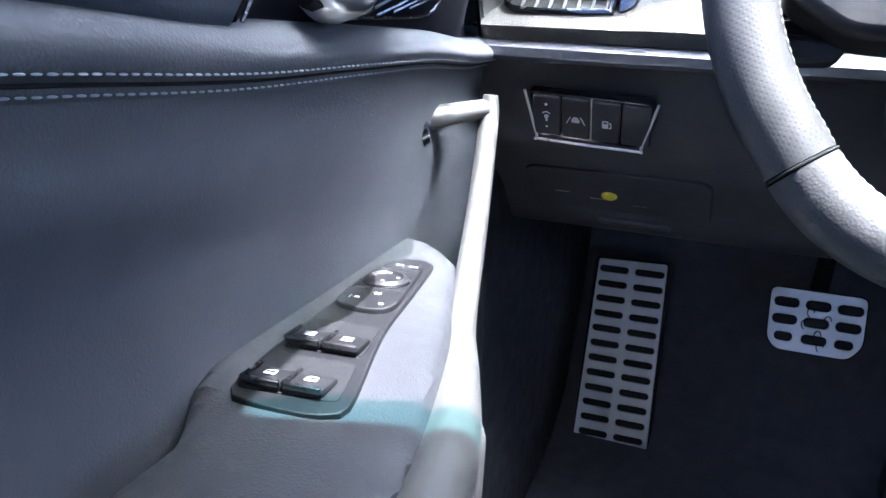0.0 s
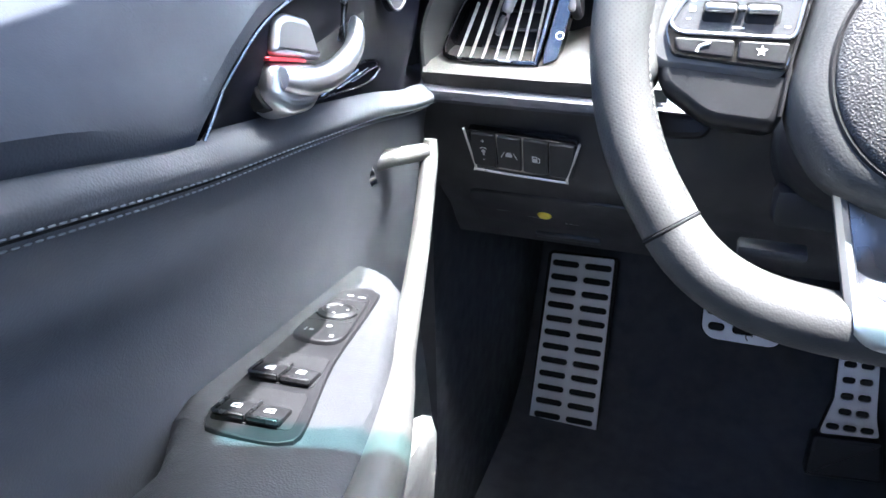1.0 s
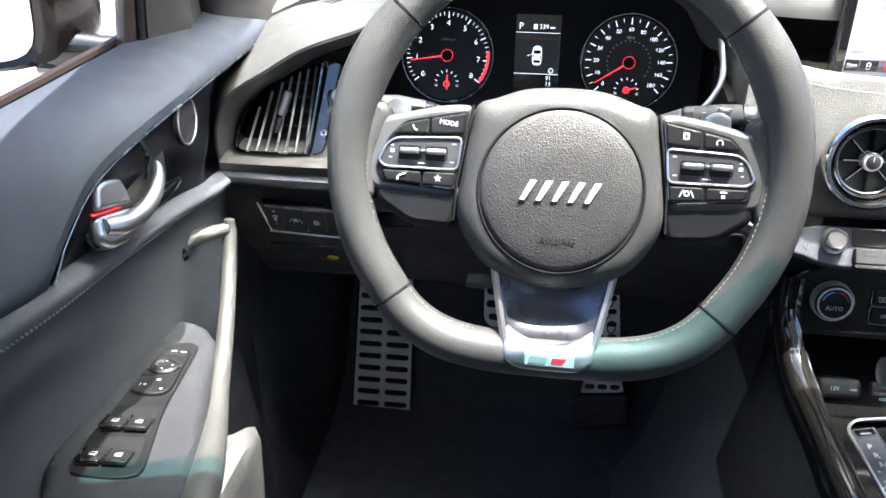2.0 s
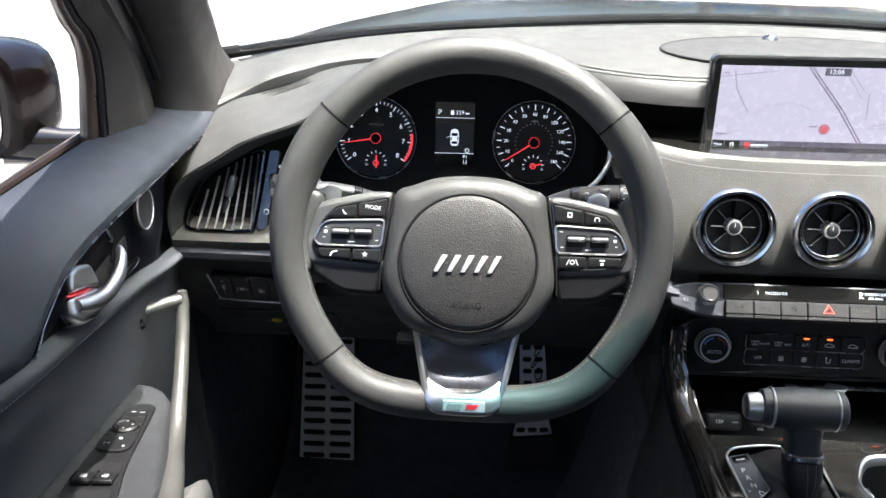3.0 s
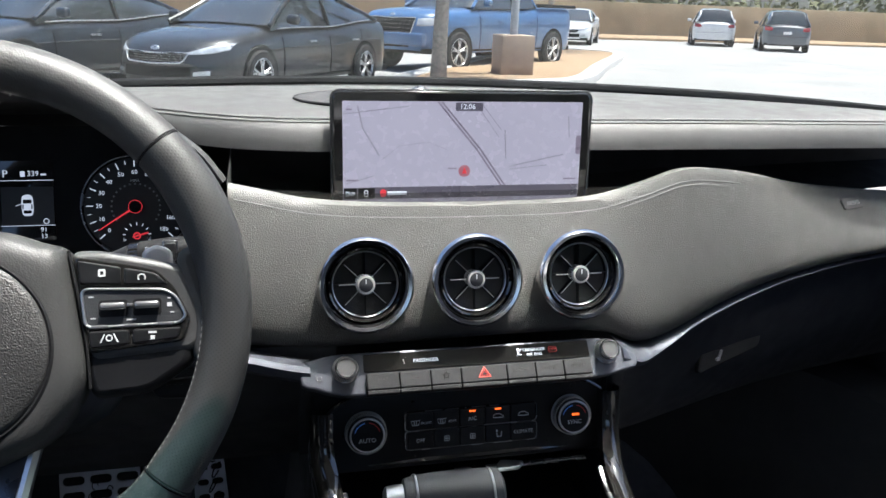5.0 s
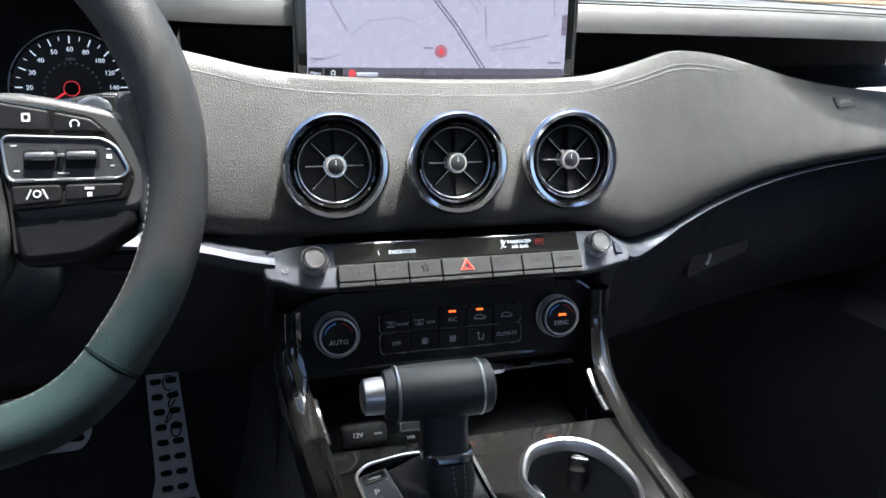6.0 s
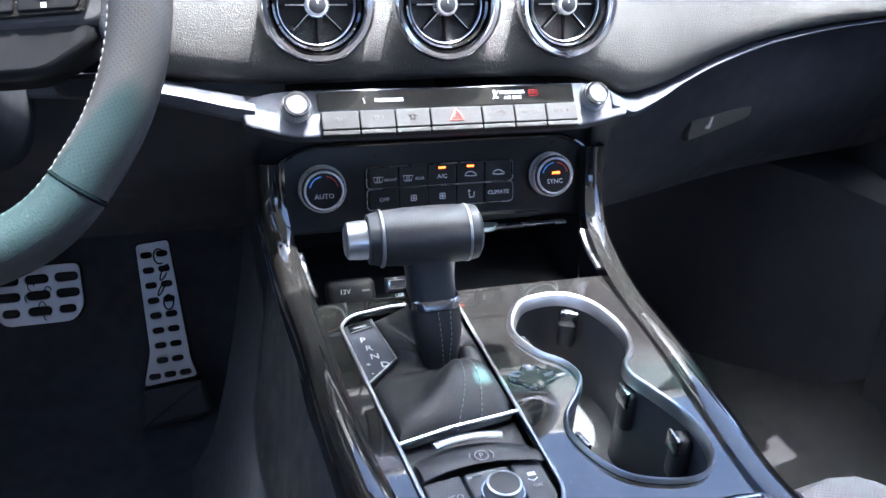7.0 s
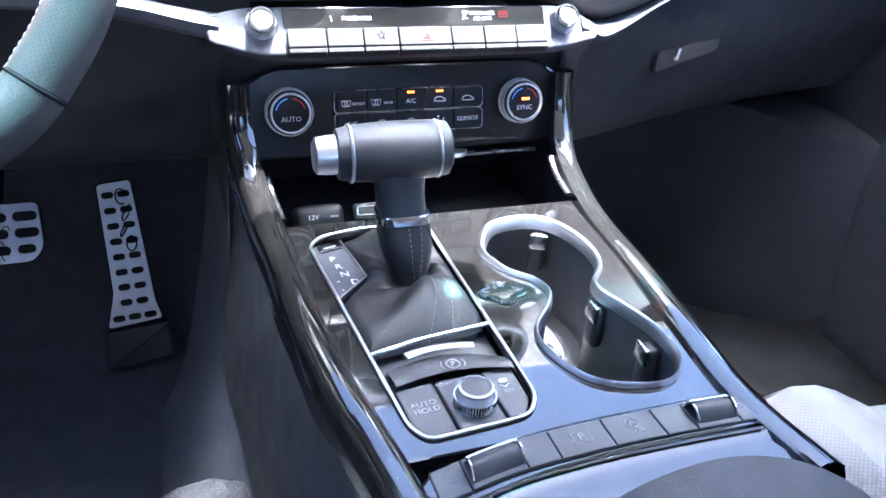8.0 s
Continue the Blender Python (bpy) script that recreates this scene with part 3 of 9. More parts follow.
# back plate of the instruments
part("cluster_back", moved(plate(rounded(0.43, 0.17, 0.06), -0.004, 0.0), axes((-0.418, 0.180, 0.650), (1, 0, 0), (0, 0.25, 1))), DARK, dash, "dull black instrument surround")
part("cluster_floor", loft([[(x, 0.17, 0.57), (x, 0.05, 0.585)] for x in np.linspace(-0.62, -0.22, 9)]), DARK, dash)
rows = [[(-0.222, y, z) for z in (0.56, 0.6, 0.65, 0.70, 0.712)] for y in (0.012, 0.07, 0.13, 0.19)]
part("pod_cheek", loft(rows), PAD, dash, "grey padded side of the pod")
for arc in ([(-0.238, 0.090, 0.705), (-0.234, 0.072, 0.672), (-0.246, 0.060, 0.647), (-0.268, 0.054, 0.628)], [(-0.600, 0.066, 0.672), (-0.586, 0.060, 0.649), (-0.568, 0.052, 0.630), (-0.545, 0.050, 0.618)]):
    part("pod_bezel", tube(spline(arc, 16), 0.0030, 8), SATIN, dash, "satin chrome pod edge")

# driver's side: pad strip, lower panel
rows = []
for x in np.linspace(-0.735, -0.54, 20):
    hi = lerp_tab([(-0.74, 0.598), (-0.64, 0.598), (-0.61, 0.606), (-0.54, 0.598)], x)
    prof = [(0.10, hi + 0.002), (0.02, hi), (0.002, hi - 0.006), (-0.007, 0.588), (-0.010, 0.580), (-0.006, 0.572)]
    rows.append(spline([(x, y + (hi - 0.6) * 0.3, z) if z > 0.589 else (x, y, z) for y, z in prof], 12))
part("driver_pad", loft(rows), PAD, dash, "grey grained soft strip above the chrome line")
rows = []
for x in np.linspace(-0.738, -0.156, 36):
    w = lerp_tab([(-0.74, 0.0075), (-0.3, 0.0075), (-0.22, 0.0082), (-0.15, 0.0085)], x)
    zc = lerp_tab([(-0.74, 0.565), (-0.3, 0.561), (-0.22, 0.553), (-0.175, 0.5430), (-0.15, 0.5385)], x)
    yo = lerp_tab([(-0.74, -0.008), (-0.25, -0.008), (-0.175, -0.0165), (-0.15, -0.0180)], x)
    rows.append([(x, yo + 0.014, zc + w + 0.001), (x, yo + 0.001, zc + w * 0.9), (x, yo - 0.003, zc + w * 0.4), (x, yo - 0.003, zc - w * 0.5), (x, yo + 0.0, zc - w * 0.95), (x, yo + 0.014, zc - w - 0.001)])
part("chrome_strip", loft(rows), STRIP, dash, "satin chrome strip")
rows = []
for x in np.linspace(-0.745, -0.13, 24):
    prof = [(0.004, 0.560), (0.006, 0.545), (0.014, 0.52), (0.028, 0.49), (0.055, 0.455), (0.085, 0.425), (0.105, 0.395), (0.14, 0.372), (0.3, 0.36), (0.5, 0.40)]
    rows.append(spline([(x, y, z) for y, z in prof], 24))
part("knee_panel", loft(rows), PLASTIC, dash, "black plastic knee panel")
# fuse cover outline, pull lip and yellow mark
km = axes((-0.640, 0.0800, 0.428), (1, 0.0, 0.0), (0, -0.92, 1))
cover = part("fuse_cover", moved(plate(rounded(0.155, 0.085, 0.012), -0.004, 0.0022, 0.0015), km), PLASTIC, dash, "black plastic fuse cover")
part("cover_lip", moved(box(0.065, 0.012, 0.006, (0.012, -0.040, 0.004), 0.002), km), GREYPLASTIC, cover, "dark grey pull lip")
part("yellow_mark", moved(lathe([(0.0, 0.003), (0.0055, 0.003), (0.007, 0.0015), (0.007, 0.0)], 20, T(-0.007, 0.004, 0.001)), km), YELLOW, cover, "round yellow sticker")
for dx, dy in ((-0.048, 0.003), (-0.018, -0.004), (0.018, -0.010)):
    part("print_bar", moved(box(0.013, 0.0012, 0.0004, (dx, dy, 0.002)), km), INK, cover)

# switch block in the knee panel
sm = axes((-0.653, 0.0112, 0.514), (0.093, 0.0, -0.004), (0, -0.42, 1))
sw = thing("switch_block", "black four-switch block edged with a chrome line in the knee panel", "switches", sm)
part("plate", plate(fillet([(-0.049, 0.021), (-0.041, -0.021), (0.036, -0.021), (0.047, 0.021)], 0.005), -0.004, 0.003, 0.001), GLOSS, sw)
for k in range(4):
    x0 = -0.034 + 0.0225 * k
    key = part("key", plate(rounded(0.0212, 0.036, 0.002, at=(x0, 0.001)), 0.002, 0.0055, 0.0012), PLASTIC, sw)
    if k == 0:
        part("lettering", moved(letters("+", 0.004), T(x0, 0.012, 0.0058)), INK, key)
        part("lettering", moved(letters("-", 0.004), T(x0, -0.008, 0.0058)), INK, key)
        part("symbol", moved(joined(tube([(0.0032 * math.cos(t), 0.0032 * math.sin(t), 0) for t in np.linspace(0.5, 2.6, 9)], 0.0005, 5), lathe([(0, 0.0004), (0.0018, 0.0004), (0.0018, 0)], 12, T(0, -0.001, 0)), box(0.0016, 0.003, 0.0005, (0, -0.004, 0))), T(x0, 0.002, 0.0056)), INK, key)
    elif k == 1:
        part("symbol", moved(joined(box(0.0006, 0.007, 0.0004, (-0.0055, 0, 0), turn=Matrix.Rotation(-0.45, 4, "Z")), box(0.0006, 0.007, 0.0004, (0.0055, 0, 0), turn=Matrix.Rotation(0.45, 4, "Z")), plate(rounded(0.006, 0.003, 0.001), 0, 0.0004), plate(rounded(0.004, 0.002, 0.0008, at=(0, 0.0023)), 0, 0.0004)), T(x0, 0.0, 0.0056)), INK, key)
    elif k == 2:
        part("symbol", moved(joined(plate(rounded(0.0045, 0.0065, 0.0006), 0, 0.0004, holes=[rounded(0.003, 0.002, 0.0003, at=(0, 0.0015))]), tube([(0.003, 0.002, 0.0002), (0.0042, 0.001, 0.0002), (0.0042, -0.003, 0.0002), (0.0028, -0.003, 0.0002)], 0.00035, 5)), T(x0, 0.0, 0.0056)), INK, key)
trim = [(-0.0505, 0.0225), (-0.0425, -0.0195), (-0.0395, -0.0225), (0.0345, -0.0225), (0.038, -0.0195), (0.0485, 0.0225)]
part("chrome_edge", tube(spline([(a, b, 0.0046) for a, b in trim], 40), 0.0011, 6), SLAT, sw, "chrome edging")


# ---- round air vents ----
def round_vent():
    v = thing("air_vent", "round turbine air vent with a polished chrome ring in the dashboard", "air vent", group="round dashboard vents")
    part("ring", lathe([(0.0415, -0.012), (0.0445, 0.002), (0.0440, 0.006), (0.0415, 0.0085), (0.0385, 0.0080), (0.0365, 0.005), (0.0355, 0.0015), (0.0350, -0.004)], 56), CHROME, v, "polished chrome ring")
    part("inner_ring", lathe([(0.0352, -0.002), (0.0340, 0.0022), (0.0322, 0.0010), (0.0312, -0.004), (0.0308, -0.02)], 56), GLOSS, v)
    part("thin_rim", lathe([(0.0308, -0.0030), (0.0302, -0.0018), (0.0294, -0.0024), (0.0292, -0.006)], 56), SATIN, v)
    part("barrel", lathe([(0.0308, -0.003), (0.0300, -0.03), (0.0, -0.032)], 40), DARK, v, "dark vent throat")
    for k in range(8):
        a = math.pi * k / 4
        blade = box(0.022, 0.0012, 0.012, (0.0185, 0, -0.0105), 0.0004, turn=None)
        b = part("blade", moved(blade, Matrix.Rotation(a, 4, "Z")), DARK, v)
        if k % 4 == 0:
            part("blade_edge", moved(box(0.015, 0.0012, 0.0012, (0.0165, 0, -0.0038), 0.0004), Matrix.Rotation(a, 4, "Z")), SLAT, b)
        elif k % 2:
            part("blade_edge", moved(box(0.018, 0.0007, 0.0008, (0.0175, 0, -0.0040), 0.0003), Matrix.Rotation(a, 4, "Z")), SLAT, b)
    d = part("dial", lathe([(0.0085, -0.012), (0.0088, -0.002), (0.0086, 0.0012), (0.0078, 0.0024), (0.0064, 0.0026), (0.0062, 0.0018), (0.0, 0.0022)], 32), SLAT, v, "satin dial in the middle")
    part("dial_cap", lathe([(0.0, 0.0032), (0.0058, 0.0030), (0.0072, 0.0022)], 24), GREYPLASTIC, d)
    part("dial_mark", box(0.0008, 0.0042, 0.0005, (0, 0.0030, 0.0032)), INK, d)
    teeth = bmesh.new()
    for k in range(26):
        a = 2 * math.pi * k / 26
        box(0.0012, 0.0011, 0.004, (0.0089 * math.cos(a), 0.0089 * math.sin(a), -0.002), 0, bm=teeth, turn=Matrix.Rotation(a, 4, "Z"))
    part("knurl", teeth, CHROME, d)
    return v


def vent_pose(x):
    return axes((x, -0.003 + recede(x), 0.6195), (1, 0, 0), (0, 0.20, 1))


v0 = round_vent()
v0.matrix_basis = vent_pose(-0.104)
copy_thing(v0, vent_pose(0.0))
copy_thing(v0, vent_pose(0.1055))

# ---- side vent by the door ----
lm = axes((-0.672, 0.016, 0.634), (1, 0.02, 0), (0, 0.42, 1))
sv = thing("side_air_vent", "fan-shaped side air vent with vertical chrome-edged slats", "air vent", lm)
shape = soft_outline([(-0.046, -0.040), (-0.045, -0.028), (-0.030, 0.008), (-0.002, 0.033), (0.030, 0.046), (0.0405, 0.047), (0.0415, 0.04), (0.030, -0.036), (0.026, -0.043), (0.0, -0.044), (-0.035, -0.0435)], 56)
part("throat", plate(shape, -0.03, -0.022), DARK, sv, "dark vent throat")
outer = [(p[0] * 1.05 + 0.0005, p[1] * 1.05 - 0.0005) for p in shape]
part("surround", plate(outer, -0.03, 0.002, 0.001, holes=[shape]), GLOSS, sv, "gloss black vent surround")
part("chrome_edge", tube([(x, y, 0.002) for x, y in shape], 0.0009, 6, ring=True), SMOKE, sv)
for k in range(7):
    t = k / 6
    x0, x1 = -0.037 + 0.062 * t, -0.012 + 0.046 * t
    y1 = [0.002, 0.018, 0.028, 0.034, 0.039, 0.042, 0.0445][k]
    xa = x0 + (x1 - x0) * (y1 + 0.042) / 0.088
    rows = [[(x + dx, y, z) for dx, z in ((-0.0003, -0.009), (-0.0007, -0.004), (0, -0.0020), (0.0007, -0.004), (0.0003, -0.009))] for x, y in ((x0, -0.0425), (xa, y1))]
    part("slat", loft(rows, True, False, True), SLAT, sv)
for k in range(5):
    y = -0.030 + 0.015 * k
    part("rear_slat", box(0.05 - 0.006 * k, 0.0015, 0.006, (0.004 + 0.002 * k, y, -0.019)), PLASTIC, sv)
part("tab", joined(box(0.0075, 0.026, 0.012, (0.0045, 0.006, 0.002), 0.003, 3, turn=Matrix.Rotation(-0.28, 4, "Z"))), SILVERPLASTIC, sv, "satin silver tab")
part("tab_stem", box(0.005, 0.016, 0.008, (-0.003, -0.016, -0.002), 0.002, turn=Matrix.Rotation(-0.28, 4, "Z")), PLASTIC, sv)
# vent shut-off wheel on a gloss strip
part("strip", plate(fillet([(0.034, -0.046), (0.046, -0.040), (0.061, 0.048), (0.048, 0.050), (0.034, -0.036)], 0.004), -0.01, 0.001, 0.001), GLOSS, sv, "gloss black strip")
w = part("shutoff_wheel", moved(lathe([(0.0, 0.004), (0.014, 0.004), (0.016, 0.002), (0.016, -0.002), (0.014, -0.004), (0, -0.004)], 28), T(0.0535, 0.009, -0.008) @ Matrix.Rotation(radians(90), 4, "Y") @ Matrix.Rotation(-0.15, 4, "X")), PLASTIC, sv)
part("wheel_rim", box(0.006, 0.026, 0.007, (0.0545, 0.009, 0.004), 0.0026, 3, turn=Matrix.Rotation(-0.18, 4, "Z")), SILVERPLASTIC, sv, "satin thumb wheel")
part("open_mark", tube([(0.0455 + 0.0028 * math.cos(t), -0.022 + 0.0028 * math.sin(t), 0.0015) for t in (2 * math.pi * k / 14 for k in range(14))], 0.0006, 5, ring=True), INK, sv)
part("shut_mark", plate(rounded(0.004, 0.004, 0.0018, at=(0.0605, 0.030)), 0.001, 0.0016), INK, sv)

# ---- touch screen ----
tm = axes((0.0155, 0.109, 0.7225), (1, 0.0, 0.0), (0, 0.06, 1))
ts = thing("touch_screen", "wide black-framed touch screen showing a pale road map", "screen", tm)
part("housing", plate(rounded(0.276, 0.119, 0.009), -0.016, 0.0, 0.003, segs=3), GLOSS, ts, "gloss black housing")
part("frame_edge", tube([(x, y, -0.002) for x, y in rounded(0.2765, 0.1195, 0.009)], 0.0012, 6, ring=True), PLASTIC, ts)
LCD = mat("lit_map_ground", (0.80, 0.72, 0.80), 0.25, vary=0.02, scale=14, glow=0.21, dim=0.05)
disp = part("display", plate(rounded(0.2545, 0.0975, 0.001), 0.0, 0.0006), LCD, ts, "lit pale lilac map")
ROAD = mat("lit_map_road", (0.58, 0.52, 0.58), 0.3, vary=0.02, glow=0.17, dim=0.05)
ROAD2 = mat("lit_map_highway", (0.46, 0.37, 0.44), 0.3, vary=0.02, glow=0.15, dim=0.05)
BAR = mat("lit_map_bar", (0.23, 0.20, 0.24), 0.3, vary=0.02, glow=0.16, dim=0.05)


def road(pts, w, material):
    part("map_line", tube([(x, y, 0.0007) for x, y in pts], w, 5, squash=0.2), material, disp)


road([(-0.030, 0.0485), (0.012, 0.0), (0.040, -0.0385)], 0.0009, ROAD2)
road([(-0.026, 0.0485), (0.016, 0.0), (0.044, -0.0385)], 0.0009, ROAD2)
road([(-0.112, 0.044), (-0.107, 0.022), (-0.090, -0.006)], 0.0008, ROAD)
road([(-0.127, 0.036), (-0.06, 0.044)], 0.0006, ROAD)
road([(0.042, 0.020), (0.044, -0.010)], 0.0007, ROAD)
road([(0.112, 0.034), (0.114, 0.012)], 0.0007, ROAD)
road([(0.048, -0.018), (0.108, -0.006)], 0.0007, ROAD)
road([(0.048, -0.021), (0.090, -0.017)], 0.0005, ROAD)
road([(0.010, 0.047), (0.036, 0.012)], 0.0004, ROAD)
road([(0.016, 0.047), (0.038, 0.020)], 0.0004, ROAD)
road([(-0.124, -0.034), (-0.096, -0.026)], 0.0005, ROAD)
road([(-0.088, -0.010), (-0.07, 0.004), (-0.04, 0.008), (-0.02, 0.0)], 0.0004, ROAD)
part("status_bar", plate(rounded(0.2535, 0.0105, 0.0008, at=(0, -0.0432)), 0.0004, 0.0009), BAR, disp)
part("clock_field", plate(rounded(0.029, 0.0085, 0.001, at=(0.003, 0.0435)), 0.0004, 0.0009), BAR, disp)
part("lettering", moved(letters("12:06", 0.0052), T(0.001, 0.0435, 0.001)), BACKLIT, disp)
part("menu_key", plate(rounded(0.013, 0.009, 0.0006, at=(-0.120, -0.0432)), 0.0008, 0.0012), DARK, disp)
part("lettering", moved(letters("Menu", 0.003), T(-0.120, -0.0432, 0.0014)), BACKLIT, disp)
part("zoom_key", plate(rounded(0.017, 0.009, 0.0006, at=(-0.1035, -0.0432)), 0.0008, 0.0012), DARK, disp)
part("zoom_glass", joined(tube([(-0.104 + 0.0018 * math.cos(t), -0.0427 + 0.0018 * math.sin(t), 0.0014) for t in (2 * math.pi * k / 14 for k in range(14))], 0.0004, 5, ring=True), tube([(-0.1028, -0.0441, 0.0014), (-0.101, -0.046, 0.0014)], 0.0005, 5)), BACKLIT, disp)
part("place_mark", lathe([(0, 0.0013), (0.0052, 0.0013), (0.0062, 0.0011), (0.0062, 0.0004)], 24, T(-0.001, -0.0225, 0)), mat("lit_pink_mark", (0.85, 0.30, 0.34), 0.4, vary=0.02, glow=0.16, dim=0.05), disp)
part("place_arrow", plate([(-0.0034, -0.025), (0.0014, -0.025), (-0.001, -0.0185)], 0.0012, 0.0016), REDLIT, disp)
part("place_dot", lathe([(0, 0.0012), (0.0032, 0.0012), (0.0032, 0.0004)], 16, T(-0.0862, -0.0432, 0)), REDLIT, disp)
for x0, w_, y0 in ((-0.072, 0.020, -0.0432), (-0.014, 0.009, -0.0195), (-0.118, 0.012, -0.0305), (0.116, 0.014, -0.032), (-0.121, 0.006, 0.0405)):
    part("text_bar", box(w_, 0.0016, 0.0003, (x0, y0, 0.0011)), BACKLIT if y0 < -0.04 else ROAD2, disp)
part("side_key", plate(rounded(0.0055, 0.020, 0.002, at=(0.1245, 0.004)), 0.0004, 0.001), ROAD2, disp)
part("stem", box(0.12, 0.06, 0.03, (0, -0.045, -0.04), 0.006), DARK, ts)


# ---- instrument dials ----
im = axes((-0.4195, 0.160, 0.657), (1, 0.0, 0), (0, 0.26, 1))
cl = thing("instrument_cluster", "twin-dial instrument cluster with red needles and a small display", "gauges", im)
part("face", plate(rounded(0.36, 0.165, 0.05), -0.012, -0.004), DARK, cl, "dull black face")
DIAL = mat("dial_black", (0.006, 0.006, 0.007), 0.5, vary=0.1)


def dial(cx, start, sweep, marks, step_minor, small, redfrom=None, needle=0.0):
    d = part("dial", lathe([(0.0, -0.0035), (0.050, -0.0035)], 48), DIAL, cl, m=T(cx, 0, 0))
    part("ring", lathe([(0.0500, -0.005), (0.0515, -0.001), (0.0530, -0.001), (0.0535, -0.006)], 56), SMOKE, d, "smoky metal ring")
    ticks, fine = bmesh.new(), bmesh.new()
    n = (len(marks) - 1) * step_minor
    for k in range(n + 1):
        a = radians(start - sweep * k / n)
        major = k % step_minor == 0
        L, w_ = (0.0065, 0.0011) if major else (0.0038, 0.0006)
        box(L, w_, 0.0003, ((0.0475 - L / 2) * math.cos(a), (0.0475 - L / 2) * math.sin(a), -0.0030), bm=ticks if major else fine, turn=Matrix.Rotation(a, 4, "Z"))
    part("scale", joined(ticks, fine), BACKLIT, d)
    for k, tx in enumerate(marks):
        a = radians(start - sweep * k / (len(marks) - 1))
        part("numeral", moved(letters(tx, small), T(0.0355 * math.cos(a), 0.0355 * math.sin(a), -0.0030)), BACKLIT, d)
    if redfrom is not None:
        arc = [(0.0465 * math.cos(radians(a)), 0.0465 * math.sin(radians(a)), -0.0030) for a in np.linspace(redfrom, start - sweep, 12)]
        part("red_band", tube(arc, 0.0017, 6, squash=0.25), REDLIT, d)
    a = radians(needle)
    nd = part("needle", moved(loft([[(-0.006, -0.0012, 0), (-0.006, 0.0012, 0), (-0.006, 0, 0.001)], [(0.043, -0.0004, 0), (0.043, 0.0004, 0), (0.043, 0, 0.0006)]], True, False, True), Matrix.Rotation(a, 4, "Z") @ T(0, 0, 0.001)), REDLIT, d, "lit red needle")
    part("needle_hub", lathe([(0.0, 0.0032), (0.0052, 0.0030), (0.0064, 0.0016), (0.0064, -0.003)], 28), DARK, nd)
    part("hub_ring", lathe([(0.0063, 0.0024), (0.0066, 0.0026), (0.0069, 0.0022), (0.0069, 0.0012)], 28), REDLIT, nd)
    # small dial in the foot of the big one
    sd = part("small_dial", lathe([(0.0, -0.0030), (0.0150, -0.0030)], 28), DIAL, d, m=T(0, -0.030, 0.0002))
    tb = bmesh.new()
    for k in range(9):
        b = radians(200 - 220 * k / 8)
        box(0.003, 0.0008, 0.0003, (0.0125 * math.cos(b), 0.0125 * math.sin(b), -0.0026), bm=tb, turn=Matrix.Rotation(b, 4, "Z"))
    part("scale", tb, BACKLIT, sd)
    return d, sd


d1, s1 = dial(-0.1015, 218, 256, [str(k) for k in range(9)], 5, 0.0058, redfrom=8, needle=189)
part("lettering", moved(letters("x1000rpm", 0.003), T(0, 0.0175, -0.003)), INK, d1)
part("needle", box(0.0016, 0.017, 0.0006, (0.0005, 0.0, -0.002)), REDLIT, s1)
part("needle_hub", lathe([(0.0024, -0.0016), (0.0034, -0.0012), (0.0038, -0.002)], 20, T(0, -0.002, 0)), REDLIT, s1)
for tx, dx in (("C", -0.0125), ("H", 0.0125)):
    part("numeral", moved(letters(tx, 0.0034), T(dx, -0.0035, -0.0026)), INK, s1)
d2, s2 = dial(0.1015, 222, 264, [str(k * 10) for k in (0, 1, 2, 3, 4, 5, 6, 8, 10, 12, 14, 16, 18)], 2, 0.0042, needle=213)
part("lettering", moved(letters("MPH", 0.003), T(0, 0.0265, -0.003)), INK, d2)
km_t = bmesh.new()
for k in range(21):
    b = radians(215 - 250 * k / 20)
    box(0.0018, 0.0018, 0.0003, (0.0235 * math.cos(b), 0.0235 * math.sin(b), -0.0030), bm=km_t, turn=Matrix.Rotation(b, 4, "Z"))
part("inner_scale", km_t, GREYINK, d2)
part("needle", box(0.0016, 0.016, 0.0006, (0.0035, 0.001, -0.002), turn=Matrix.Rotation(radians(-75), 4, "Z")), REDLIT, s2)
part("needle_hub", lathe([(0.0024, -0.0016), (0.0034, -0.0012), (0.0038, -0.002)], 20), REDLIT, s2)
for tx, dx in (("E", -0.0125), ("F", 0.0125)):
    part("numeral", moved(letters(tx, 0.0034), T(dx, -0.0035, -0.0026)), INK, s2)
md = part("display", plate(rounded(0.050, 0.080, 0.002), -0.004, -0.0032), GLOSS, cl, "small dark display", m=T(0.0, 0.008, 0))
part("field", plate(rounded(0.048, 0.038, 0.001, at=(0, -0.005)), -0.0032, -0.0028), mat("lit_dim_field", (0.03, 0.03, 0.032), 0.5, vary=0.25, scale=20, glow=0.015), md)
for yy in (0.0205, -0.0245):
    part("rule", box(0.050, 0.0006, 0.0003, (0, yy, -0.0028)), BACKLIT, md)
part("lettering", moved(letters("P", 0.0070), T(-0.0195, 0.027, -0.0028)), BACKLIT, md)
part("lettering", moved(letters("339", 0.0050), T(0.006, 0.027, -0.0028)), BACKLIT, md)
part("pump_mark", plate(rounded(0.0042, 0.0055, 0.0008, at=(-0.0035, 0.027)), -0.003, -0.0026), BACKLIT, md)
part("unit_bar", box(0.005, 0.0018, 0.0003, (0.0155, 0.0262, -0.0028)), BACKLIT, md)
part("lettering", moved(letters("91", 0.0044), T(0.014, -0.029, -0.0028)), BACKLIT, md)
part("lettering", moved(letters("13", 0.0044), T(0.014, -0.0355, -0.0028)), BACKLIT, md)
